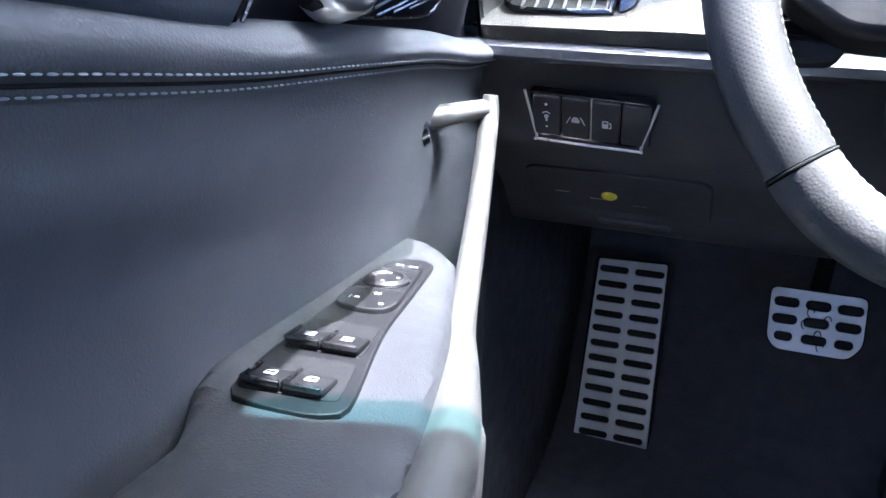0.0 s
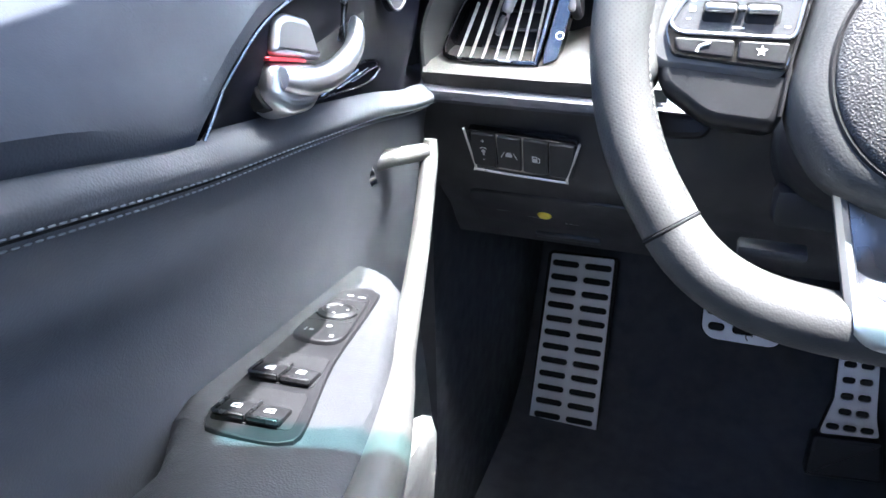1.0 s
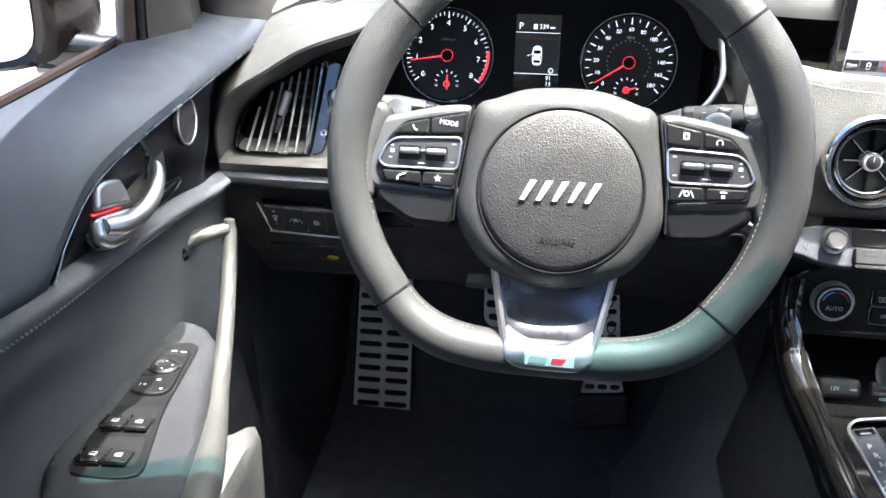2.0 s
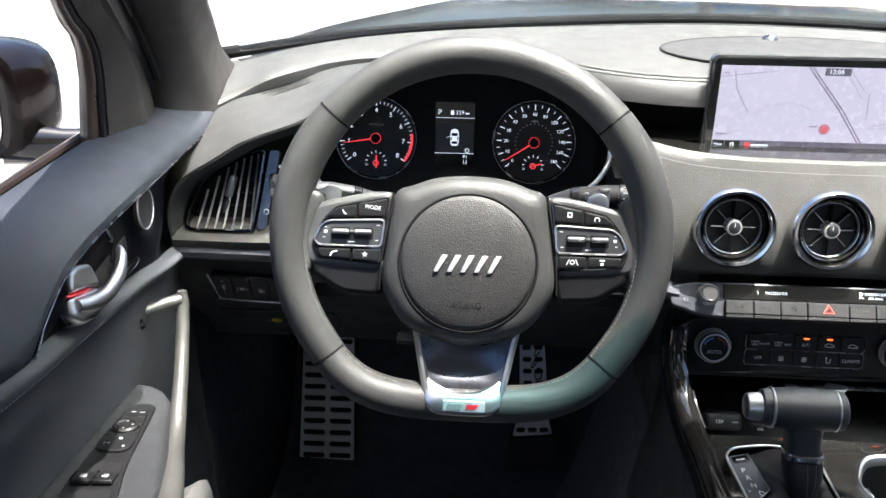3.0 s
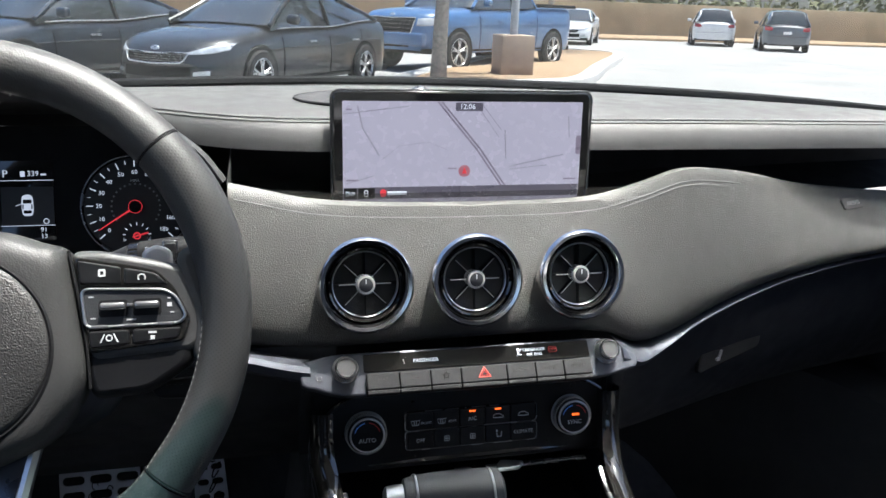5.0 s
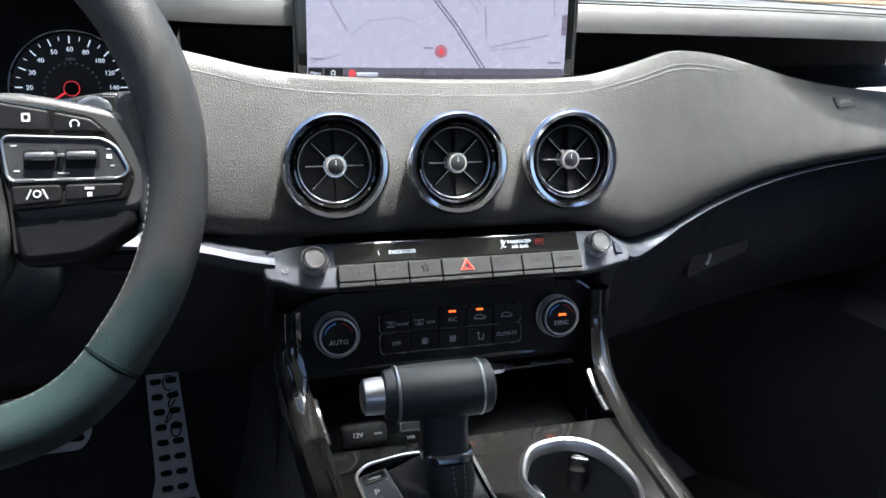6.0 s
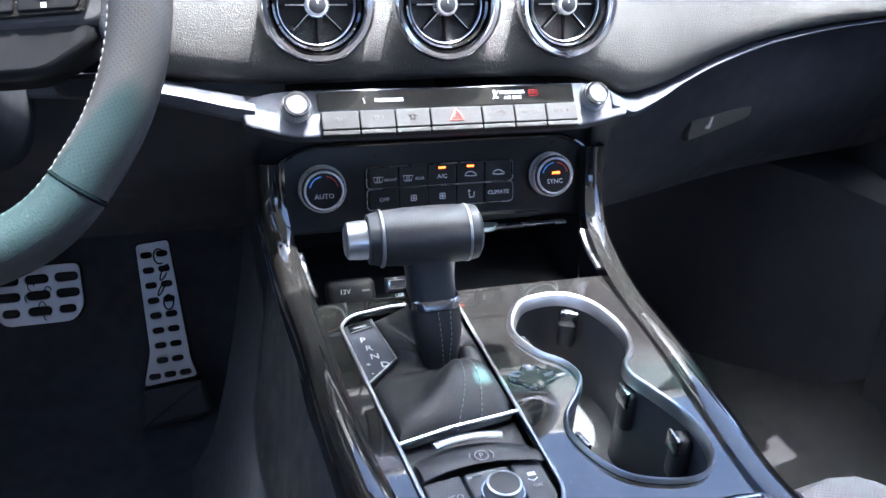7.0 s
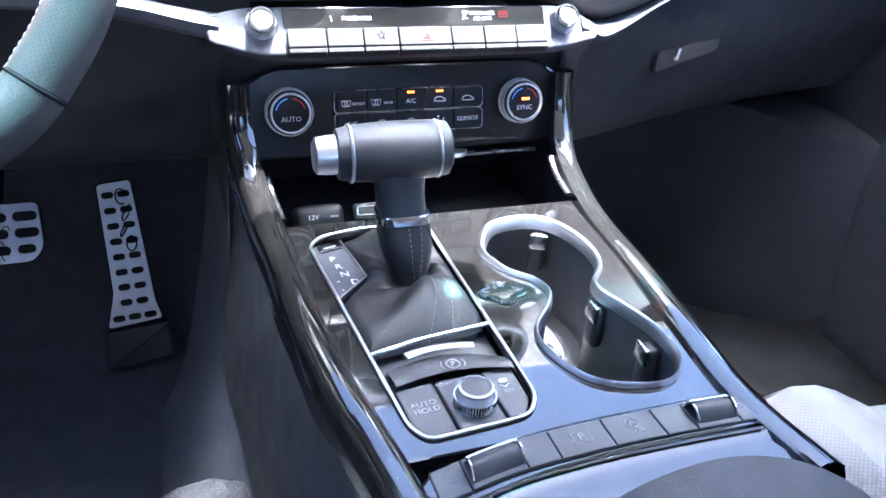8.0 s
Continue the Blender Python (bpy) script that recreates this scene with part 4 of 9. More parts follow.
carlet = part("car_symbol", plate(soft_outline([(-0.0058, -0.012), (-0.0068, 0.0), (-0.0058, 0.0105), (0, 0.0135), (0.0058, 0.0105), (0.0068, 0.0), (0.0058, -0.012), (0, -0.014)], 32), -0.0028, -0.0022), BACKLIT, md, "small lit car symbol", m=T(0, -0.004, 0) @ Matrix.Scale(0.78, 4))
part("car_windows", joined(plate(rounded(0.0102, 0.0050, 0.0015, at=(0, 0.0045)), -0.0022, -0.0018), plate(rounded(0.0096, 0.0040, 0.0012, at=(0, -0.0088)), -0.0022, -0.0018), plate(rounded(0.0014, 0.0062, 0.0005, at=(-0.0052, -0.0022)), -0.0022, -0.0018), plate(rounded(0.0014, 0.0062, 0.0005, at=(0.0052, -0.0022)), -0.0022, -0.0018)), DARK, carlet)
part("open_door_mark", box(0.009, 0.0008, 0.0003, (-0.010, 0.0005, -0.0024), turn=Matrix.Rotation(radians(22), 4, "Z")), BACKLIT, carlet)
part("stop_mark", tube([(0.0165 + 0.0024 * math.cos(t), -0.0205 + 0.0024 * math.sin(t), -0.0026) for t in (2 * math.pi * k / 14 for k in range(14))], 0.0005, 5, ring=True), BACKLIT, md)

# ---- steering wheel ----
TW = radians(22.9)
wm = axes((-0.389, -0.1594, 0.6443), (1, 0, 0), (0, math.sin(TW), math.cos(TW)))
sw_ = thing("steering_wheel", "flat-bottomed black leather steering wheel with perforated grips", "steering wheel", wm)
RC, RR, VC, VB = 0.1685, 0.0168, 0.018, -0.1335


def rim_point(a):
    """The middle of the rim at an angle, with the flattened foot."""
    x, y = RC * math.cos(a), VC + RC * math.sin(a)
    if y < -0.085:
        k = (-0.085 - y) / (-0.085 - (VC - RC))
        y = -0.085 - (-0.085 - VB) * (1 - (1 - k) ** 1.7)
    return Vector((x, y, 0.002 + 0.004 * math.sin(a)))


def rim_piece(a0, a1, material, label, n=40, segs=22):
    rows = []
    for i in range(n):
        a = radians(a0 + (a1 - a0) * i / (n - 1))
        p = rim_point(a)
        d = (rim_point(a + 0.01) - rim_point(a - 0.01)).normalized()
        out = d.cross(Vector((0, 0, 1))).normalized()
        deg = (a0 + (a1 - a0) * i / (n - 1)) % 360
        grip = 1.0 + 0.10 * math.exp(-((min(abs(deg - 25), abs(deg - 155)) / 16) ** 2)) + 0.04 * math.exp(-(((deg - 270) / 30) ** 2))
        row = []
        for k in range(segs):
            t = 2 * math.pi * k / segs
            r = RR * grip
            row.append(p + out * math.cos(t) * r + Vector((0, 0, 1)) * math.sin(t) * r * 1.06)
        rows.append(row)
    return part("rim", loft(rows, True, False, True), material, sw_, label)


SEAMS = (41, 139, 221, 319)
rim_piece(41.4, 138.6, RIM_LEATHER, "smooth black leather top of the rim", 48)
rim_piece(139.4, 220.6, RIM_HOLES, "perforated black leather grip", 44)
rim_piece(221.4, 318.6, RIM_LEATHER, "smooth black leather foot of the rim", 60)
rim_piece(319.4, 400.6, RIM_HOLES, "perforated black leather grip", 44)
for a in SEAMS:
    p = rim_point(radians(a))
    d = (rim_point(radians(a) + 0.01) - rim_point(radians(a) - 0.01)).normalized()
    u = d.cross(Vector((0, 0, 1))).normalized()
    ringp = [p + (u * math.cos(t) + Vector((0, 0, 1.05)) * math.sin(t)) * (RR * 1.0) for t in (2 * math.pi * k / 28 for k in range(28))]
    part("seam", tube(ringp, 0.0008, 6, ring=True), DARK, sw_)


def stitches(pts, length, gap, r, parent, material=THREAD, lift=(0, 0, 0)):
    """A row of short thread stitches along points, in one mesh."""
    p = [Vector(q) + Vector(lift) for q in pts]
    run = [0.0]
    for a, b in zip(p, p[1:]):
        run.append(run[-1] + (b - a).length)

    def at(s):
        for i in range(len(p) - 1):
            if run[i + 1] >= s:
                return p[i].lerp(p[i + 1], (s - run[i]) / max(run[i + 1] - run[i], 1e-9))
        return p[-1]

    bm, s = bmesh.new(), 0.0
    while s + length < run[-1]:
        a, b = at(s), at(s + length)
        tube([a, a.lerp(b, 0.25), a.lerp(b, 0.75), b], [r * 0.5, r, r, r * 0.5], 5, bm=bm)
        s += length + gap
    ob = part("stitching", bm, material, parent, "row of pale thread stitches")
    return ob


def inner_line(a0, a1, n=60):
    out = []
    for i in range(n):
        a = radians(a0 + (a1 - a0) * i / (n - 1))
        p = rim_point(a)
        d = (rim_point(a + 0.01) - rim_point(a - 0.01)).normalized()
        o = d.cross(Vector((0, 0, 1))).normalized()
        o = o if o.dot(p - Vector((0, VC, 0))) < 0 else -o
        out.append(p + (o * math.cos(0.35) + Vector((0, 0, 1)) * math.sin(0.35)) * RR * 1.01)
    return out


stitches(inner_line(319, 358), 0.0028, 0.0018, 0.00042, sw_, RIMTHREAD)
stitches(inner_line(182, 221), 0.0030, 0.0014, 0.0006, sw_, DTHREAD)
stitches(inner_line(222, 249), 0.0028, 0.0018, 0.00042, sw_, RIMTHREAD)
stitches(inner_line(291, 318), 0.0028, 0.0018, 0.00042, sw_, RIMTHREAD)

# hub shell and airbag cover
hub_half = [(0.030, 0.0748), (0.054, 0.0668), (0.0680, 0.0610), (0.0725, 0.040), (0.0770, 0.010), (0.0800, -0.0225), (0.0700, -0.047), (0.048, -0.068)]
hub_out = soft_outline([(0.0, 0.0770)] + hub_half + [(0.0, -0.0795)] + [(-x, y) for x, y in hub_half[::-1]], 96)
rows = []
for sc, z in ((0.80, -0.045), (0.96, -0.035), (1.0, -0.016), (1.0, -0.004), (0.985, 0.006), (0.94, 0.0135), (0.88, 0.0175), (0.80, 0.0192), (0.70, 0.0195)):
    rows.append([(x * sc, y * sc, z) for x, y in hub_out])
part("hub_shell", loft(rows, True, False, True), RIM_LEATHER, sw_, "smooth black hub shell")
cov = part("airbag_cover", lathe([(0.0615, 0.012), (0.0612, 0.0188), (0.0598, 0.0208), (0.056, 0.0222), (0.045, 0.0242), (0.03, 0.0256), (0.012, 0.0262), (0, 0.0263)], 64), PEBBLE, sw_, "pebble-grained airbag cover", m=T(0, -0.002, 0))
part("cover_groove", lathe([(0.0608, 0.0196), (0.0622, 0.0204), (0.0636, 0.0196), (0.0622, 0.0186)], 64), DARK, cov)
# brand mark drawn as slanted silver bars
BAD = mat("bright_badge_silver", (0.62, 0.62, 0.63), 0.30, metal=0.40, vary=0.03)
for k in range(5):
    x0 = -0.0262 + 0.0120 * k
    part("badge_bar", plate([(x0 - 0.0045, -0.008), (x0 + 0.0035, 0.0075), (x0 + 0.0085, 0.0075), (x0 + 0.0005, -0.008)], 0.0240, 0.0275, 0.0005, segs=1), BAD, cov, "slanted silver bar")
part("lettering", moved(letters("AIRBAG", 0.0055, 0.0004), T(0.0, -0.0375, 0.0247)), DARK, cov, "moulded black lettering")
for s in (-1, 1):
    part("release_mark", tube([(s * 0.027, 0.031, 0.0235), (s * 0.031, 0.0285, 0.0236), (s * 0.036, 0.0295, 0.0228)], 0.0009, 5), DARK, cov)


# side spokes with their key blocks
def spoke(s):
    sp = part("spoke", plate(fillet([(s * 0.0700, 0.0600), (s * 0.085, 0.0605), (s * 0.105, 0.0570), (s * 0.135, 0.0500), (s * 0.154, 0.0440), (s * 0.158, 0.004), (s * 0.148, -0.010), (s * 0.0815, -0.014)], 0.008), -0.024, 0.005, 0.005, segs=3), SPOKEGREY, sw_, "dark grey leather spoke")
    part("spoke_back", plate(fillet([(s * 0.074, -0.004), (s * 0.147, 0.000), (s * 0.146, -0.018), (s * 0.118, -0.036), (s * 0.082, -0.038)], 0.008), -0.030, 0.004, 0.006, segs=3), KEYBLACK, sw_, "black plastic spoke back")
    part("spoke_skin", plate(fillet([(s * 0.134, 0.058), (s * 0.170, 0.068), (s * 0.172, -0.030), (s * 0.144, -0.018), (s * 0.1480, 0.014)], 0.012), -0.014, 0.0070, 0.006, segs=3), RIM_LEATHER, sw_, "black leather joint of spoke and rim")
    part("spoke_gap", tube([(s * 0.0700, 0.060, 0.0062), (s * 0.0745, 0.036, 0.0064), (s * 0.0800, 0.0, 0.0062), (s * 0.0815, -0.03, 0.0045)], 0.0012, 5), DARK, sw_)
    kb = part("key_block", plate(fillet([(s * 0.0735, 0.0560), (s * 0.105, 0.0500), (s * 0.124, 0.0455), (s * 0.135, 0.034), (s * 0.1455, 0.012), (s * 0.1400, -0.003), (s * 0.0815, -0.0075)], 0.004), 0.003, 0.0072, 0.0012), GLOSS, sw_, "black key block")
    keys = [((0.1315, 0.0355), (0.1235, 0.0435), (0.1040, 0.0478), (0.1040, 0.0362)), ((0.1020, 0.0364), (0.1020, 0.0482), (0.0755, 0.0535), (0.0770, 0.0378)),
            ((0.1395, 0.0068), (0.1085, 0.0068), (0.1085, -0.0028), (0.1365, -0.0008)), ((0.1065, 0.0068), (0.0815, 0.0068), (0.0825, -0.0045), (0.1065, -0.0030))]
    for pts in keys:
        part("key", plate(fillet([(s * a, b) for a, b in pts], 0.0022), 0.006, 0.0088, 0.0011), KEYBLACK, kb)
    ring_o = fillet([(s * 0.0775, 0.0345), (s * 0.1290, 0.0322), (s * 0.1365, 0.0272), (s * 0.1425, 0.0140), (s * 0.1380, 0.0096), (s * 0.0800, 0.0092)], 0.005)
    part("ring_face", plate([(a, b) for a, b in ring_o], 0.0066, 0.0078), GREYPLASTIC, kb, "dark grey rocker face")
    part("chrome_ring", tube([(a, b, 0.0082) for a, b in ring_o], 0.0010, 8, ring=True), SATIN, kb, "thin chrome ring")
    for cx in (0.0970, 0.1180):
        part("toggle", box(0.0158, 0.0046, 0.0050, (s * cx, 0.0225, 0.0102), 0.0018, 3), SILVERPLASTIC, kb, "satin silver toggle")
        part("toggle_well", plate(rounded(0.0178, 0.0110, 0.002, at=(s * cx, 0.0210)), 0.0076, 0.0082), DARK, kb)
    part("toggle_link", box(0.004, 0.0022, 0.0030, (s * 0.1075, 0.0228, 0.0094), 0.0006), SILVERPLASTIC, kb)
    mk = bmesh.new()
    for cx, cy, w_, h_ in ((0.1320, 0.0262, 0.0022, 0.0007), (0.1320, 0.0220, 0.0030, 0.0026), (0.1335, 0.0168, 0.0022, 0.0007), (0.0835, 0.0290, 0.0030, 0.0008), (0.0845, 0.0150, 0.0030, 0.0008), (0.1080, 0.0132, 0.0060, 0.0008)):
        box(w_, h_, 0.0003, (s * cx, cy, 0.0080), bm=mk)
    part("symbol", mk, INK, kb)
    if s < 0:
        part("lettering", moved(letters("MODE", 0.0036), T(-0.0885, 0.0452, 0.0090) @ Matrix.Rotation(-0.12, 4, "Z")), INK, kb)
        part("symbol", tube([(-0.1165, 0.0425, 0.0090), (-0.1150, 0.0395, 0.0090), (-0.1130, 0.0385, 0.0090)], 0.0006, 5), INK, kb)
        part("symbol", tube(spline([(-0.1270, -0.0005, 0.0090), (-0.1255, 0.0028, 0.0090), (-0.1205, 0.0046, 0.0090)], 8), 0.0009, 5), INK, kb, "white handset mark")
        star = [((0.0030 if k % 2 == 0 else 0.0013) * math.sin(k * math.pi / 5) - 0.0950, (0.0030 if k % 2 == 0 else 0.0013) * math.cos(k * math.pi / 5) + 0.0020) for k in range(10)]
        part("symbol", plate(star, 0.0087, 0.0092), INK, kb, "white star mark")
    else:
        part("symbol", plate(rounded(0.0045, 0.005, 0.001, at=(0.0905, 0.0445)), 0.0086, 0.0092, holes=[rounded(0.0022, 0.0026, 0.0005, at=(0.0905, 0.0445))]), INK, kb)
        part("symbol", tube([(0.1150 + 0.0022 * math.cos(t), 0.0405 + 0.0022 * math.sin(t), 0.0090) for t in np.linspace(-0.6, 3.9, 12)], 0.0005, 5), INK, kb)
        part("symbol", joined(tube([(0.0890, -0.0010, 0.0090), (0.0915, 0.0045, 0.0090)], 0.0005, 5), tube([(0.0995, -0.0010, 0.0090), (0.0970, 0.0045, 0.0090)], 0.0005, 5), tube([(0.09425 + 0.0018 * math.cos(t), 0.0018 + 0.0018 * math.sin(t), 0.0090) for t in (2 * math.pi * k / 12 for k in range(12))], 0.0005, 5, ring=True)), INK, kb)
        part("symbol", joined(box(0.005, 0.0014, 0.0004, (0.1210, 0.0042, 0.0090)), box(0.0026, 0.0026, 0.0004, (0.1210, 0.0008, 0.0090))), INK, kb)
    for k in range(3):
        part("glint_bar", box(0.011, 0.0022, 0.0016, (s * (0.0885 + 0.0205 * k), 0.0094, 0.0086), 0.0007), SILVERPLASTIC, kb)
    # paddle behind the spoke
    pc = -0.1365 if s < 0 else 0.1205
    part("shift_paddle", plate(fillet([(pc - 0.0085, 0.034), (pc - 0.0105, 0.0620), (pc, 0.0670), (pc + 0.0100, 0.0625), (pc + 0.0105, 0.034)], 0.004), -0.036, -0.028, 0.003), BAD, sw_, "bright silver shift paddle")
    part("paddle_tail", plate(fillet([(s * 0.112, -0.030), (s * 0.150, -0.028), (s * 0.150, -0.044), (s * 0.118, -0.042)], 0.005), -0.036, -0.026, 0.003), KEYBLACK, sw_, "black shift paddle tail")
    return sp


spoke(-1)
spoke(1)

# bottom spoke
def vrow(f, w0, dz):
    """A cross line of the foot spoke at a share f from hub to rim."""
    y = -0.058 - 0.087 * f
    w_ = w0 * (0.0500 - 0.0195 * f)
    return [(w_ * t, y, dz + 0.003 * (1 - f) * abs(t) ** 2.2 - 0.008 * math.sin(math.pi * min(f / 0.66, 1)) * (1 - abs(t) ** 2.5)) for t in np.linspace(-1, 1, 15)]


part("foot_spoke", thick(loft([vrow(f, 0.93, lerp_tab([(0, -0.004), (0.3, -0.004), (0.5, -0.002), (0.65, 0.002), (0.8, 0.006), (1, 0.010)], f)) for f in np.linspace(0, 0.84, 24)]), 0.004), mat("dark_satin_spoke", (0.080, 0.083, 0.098), 0.30, metal=0.8, vary=0.06), sw_, "dark satin metal foot spoke")
rows = []
for f in np.linspace(0, 0.80, 16):
    y = -0.060 - 0.088 * f
    w_ = 0.0500 - 0.0195 * f
    rows.append((w_, y))
for s in (-1, 1):
    rr = [[(s * (w_ - 0.0062), y, -0.005 + 0.016 * i / 15), (s * (w_ - 0.0045), y, -0.0005 + 0.0165 * i / 15), (s * (w_ - 0.0015), y, 0.0 + 0.0165 * i / 15), (s * (w_ + 0.0015), y, -0.004 + 0.0165 * i / 15), (s * (w_ + 0.001), y, -0.012 + 0.010 * i / 15), (s * (w_ - 0.0062), y, -0.012 + 0.010 * i / 15)] for i, (w_, y) in enumerate(rows)]
    part("spoke_edge", loft(rr, True, False, True), SATIN, sw_, "bright satin edge")
FOOTZ = [(0, -0.004), (0.3, -0.002), (0.5, 0.003), (0.6, 0.007), (0.7, 0.0125), (0.8, 0.0170), (0.88, 0.0178), (0.95, 0.0165), (1, 0.0130)]
rows = []
for t in np.linspace(-1, 1, 41):
    y0, y1 = -0.1215 + 0.0150 * abs(t) ** 2.4, -0.1415 + 0.007 * abs(t) ** 6
    ys_ = [y0 + 0.0005] + list(np.linspace(y0, y1, 12)) + [y1 - 0.0012]
    lift = [-0.004, 0.0010] + [0.0020] * 10 + [0.0008, -0.006]
    rows.append([(t * (0.0318 + 0.16 * (y + 0.1415)), y, lerp_tab(FOOTZ, (-0.058 - y) / 0.087) + dz_ - 0.002 * abs(t) ** 8) for y, dz_ in zip(ys_, lift)])
part("spoke_foot", loft(rows), SATIN, sw_, "bright satin foot plate")
bd = part("badge", plate(rounded(0.0385, 0.0105, 0.002, at=(0.001, -0.1320)), 0.0185, 0.0215, 0.001), BAD, sw_, "small silver badge plate")
part("badge_bar", plate([(-0.0150, -0.1348), (-0.0020, -0.1348), (0.0, -0.1292), (-0.0140, -0.1292)], 0.0213, 0.0220), GREYINK, bd, "grey bar")
part("badge_bar", plate([(0.0025, -0.1342), (0.0115, -0.1342), (0.0145, -0.1298), (0.0035, -0.1298)], 0.0213, 0.0220), REDPLASTIC, bd, "red bar")

# ---- column and stalks ----
col = thing("steering_column", "black plastic steering column cover with two stalks", "steering column")
cc = Vector((-0.389, -0.1594, 0.6443))
axd = Vector((0, math.cos(TW), -math.sin(TW)))
upv = Vector((0, math.sin(TW), math.cos(TW)))
rows = []
for d_, w_, h_, off in ((0.025, 0.045, 0.045, -0.004), (0.05, 0.060, 0.052, -0.006), (0.10, 0.070, 0.060, -0.010), (0.17, 0.074, 0.066, -0.012), (0.26, 0.074, 0.066, -0.010)):
    c = cc + axd * d_ + upv * off
    rows.append([c + Vector((1, 0, 0)) * w_ * math.copysign(abs(math.cos(t)) ** 0.7, math.cos(t)) + upv * h_ * math.copysign(abs(math.sin(t)) ** 0.7, math.sin(t)) for t in (2 * math.pi * k / 28 for k in range(28))])
part("shroud", loft(rows, True, False, True), PLASTIC, col, "black plastic shroud")
def on_wheel(u, v, d_):
    """A place by its offsets across and up the wheel, and its depth behind it."""
    return cc + Vector((u, 0, 0)) + upv * v + axd * d_


for s, (a, b, c, e), r in ((-1, ((-0.055, 0.034, 0.085), (-0.112, 0.0560, 0.062), (-0.142, 0.0600, 0.055), (-0.1715, 0.0590, 0.053)), 0.0098), (1, ((0.052, 0.038, 0.085), (0.100, 0.0605, 0.064), (0.128, 0.0630, 0.058), (0.1560, 0.0640, 0.055)), 0.0118)):
    a, b, c, e = (on_wheel(*q) for q in (a, b, c, e))
    st = part("stalk", tube(spline([a, a.lerp(b, 0.55) + upv * 0.003, b], 8), [0.008 + (r - 0.009) * k / 7 for k in range(8)], 16), PLASTIC, col, "black control stalk")
    part("collar", tube([b, b.lerp(c, 0.25)], r * 1.03, 20), GLOSS, st)
    part("end_sleeve", tube([b.lerp(c, 0.25), c, c.lerp(e, 0.55)], [r, r * 1.02, r], 20), DARK if s > 0 else GREYPLASTIC, st, "black twist sleeve" if s > 0 else "dark grey twist sleeve")
    part("twist_end", tube([c.lerp(e, 0.58), c.lerp(e, 0.9), e], [r * 1.04, r * 1.04, r * 0.85], 20), KEYBLACK, st, "black twist end")
    mk = bmesh.new()
    if s > 0:
        for k in range(4):
            box(0.0045, 0.0006, 0.0012, c.lerp(e, 0.72) - axd * (r * 0.99) + upv * (0.0085 - 0.0052 * k), bm=mk)
        box(0.0008, 0.0006, 0.018, c.lerp(e, 0.50) - axd * (r * 1.02), bm=mk)
        box(0.0030, 0.0006, 0.0110, b.lerp(c, 0.42) - axd * (r * 1.02), bm=mk)
        part("slider", moved(plate(rounded(0.0110, 0.0165, 0.002), -0.003, 0.0016, 0.001), axes(c - axd * r, (1, 0, 0), tuple(upv))), SMOKE, st, "smoky metal slider frame")
        part("slider_key", moved(plate(rounded(0.0080, 0.0125, 0.0015), 0.0, 0.0028, 0.001), axes(c - axd * r, (1, 0, 0), tuple(upv))), KEYBLACK, st)
    else:
        for q in (0.62, 0.74):
            box(0.0040, 0.0006, 0.0020, c.lerp(e, q) - axd * (r * 1.03) + upv * (0.001 - 0.02 * (q - 0.62)), bm=mk)
        for q in (0.05, 0.20):
            box(0.0034, 0.0006, 0.0022, c.lerp(e, -q) - axd * (r * 0.95) + upv * 0.004, bm=mk)
    part("symbol", mk, INK, st)
part("key_cover", box(0.05, 0.03, 0.03, (-0.432, -0.035, 0.515), 0.008), PLASTIC, col)
part("tilt_lever", box(0.05, 0.02, 0.008, (-0.45, -0.02, 0.47), 0.003), GREYPLASTIC, col, "grey tilt lever")


# ---- pedals ----
def slot(cx, cy, w_, h_):
    return rounded(w_, h_, h_ * 0.46, 3, (cx, cy))


RUBBER = mat("black_rubber", (0.012, 0.012, 0.012), 0.7, bump=0.3, grain=500)
pm = axes((-0.6775, 0.461, 0.034), (0.9995, 0, 0.02), (0.02, 0.48, 1))
fr = thing("foot_rest", "long brushed metal foot rest with rows of black rubber slots", "foot rest", pm)
holes = [slot(s * 0.026, -0.122 + 0.0225 * k, 0.043, 0.0098) for k in range(12) for s in (-1, 1)]
part("plate", plate(fillet([(-0.0545, -0.138), (0.0545, -0.142), (0.0500, 0.142), (-0.0500, 0.140)], 0.004), -0.001, 0.002, 0.0006, holes=holes, segs=1), BRUSHED, fr, "brushed metal plate")
part("base", plate(rounded(0.112, 0.290, 0.01), -0.02, -0.0012), RUBBER, fr, "black rubber base")
for k in range(12):
    for s in (-1, 1):
        part("rubber_stud", plate(slot(s * 0.026, -0.122 + 0.0225 * k, 0.039, 0.0078), -0.002, 0.0032, 0.0008, segs=1), RUBBER, fr)

bmx = axes((-0.436, 0.412, 0.165), (1, 0, 0.01), (0, 0.42, 1))
br = thing("brake_pedal", "wide brushed metal brake pedal with oval rubber slots", "pedal", bmx, group="foot pedals")
out = fillet([(-0.054, 0.0385), (0.0575, 0.0385), (0.0585, -0.022), (0.044, -0.0405), (-0.040, -0.0405), (-0.052, -0.028)], 0.009)
hs = [slot(cx, cy, 0.030, 0.0125) for cy in (0.021, -0.001, -0.023) for cx in (-0.034, 0.003, 0.040) if not (cy < -0.02 and abs(cx) > 0.02)] + [slot(-0.033, -0.023, 0.022, 0.0115), slot(0.0375, -0.023, 0.022, 0.0115)]
part("plate", plate(out, -0.001, 0.002, 0.0006, holes=hs, segs=1), BRUSHED, br, "brushed metal plate")
part("pad", plate([(x * 1.03, y * 1.03) for x, y in out], -0.012, -0.0012), RUBBER, br, "black rubber pad")
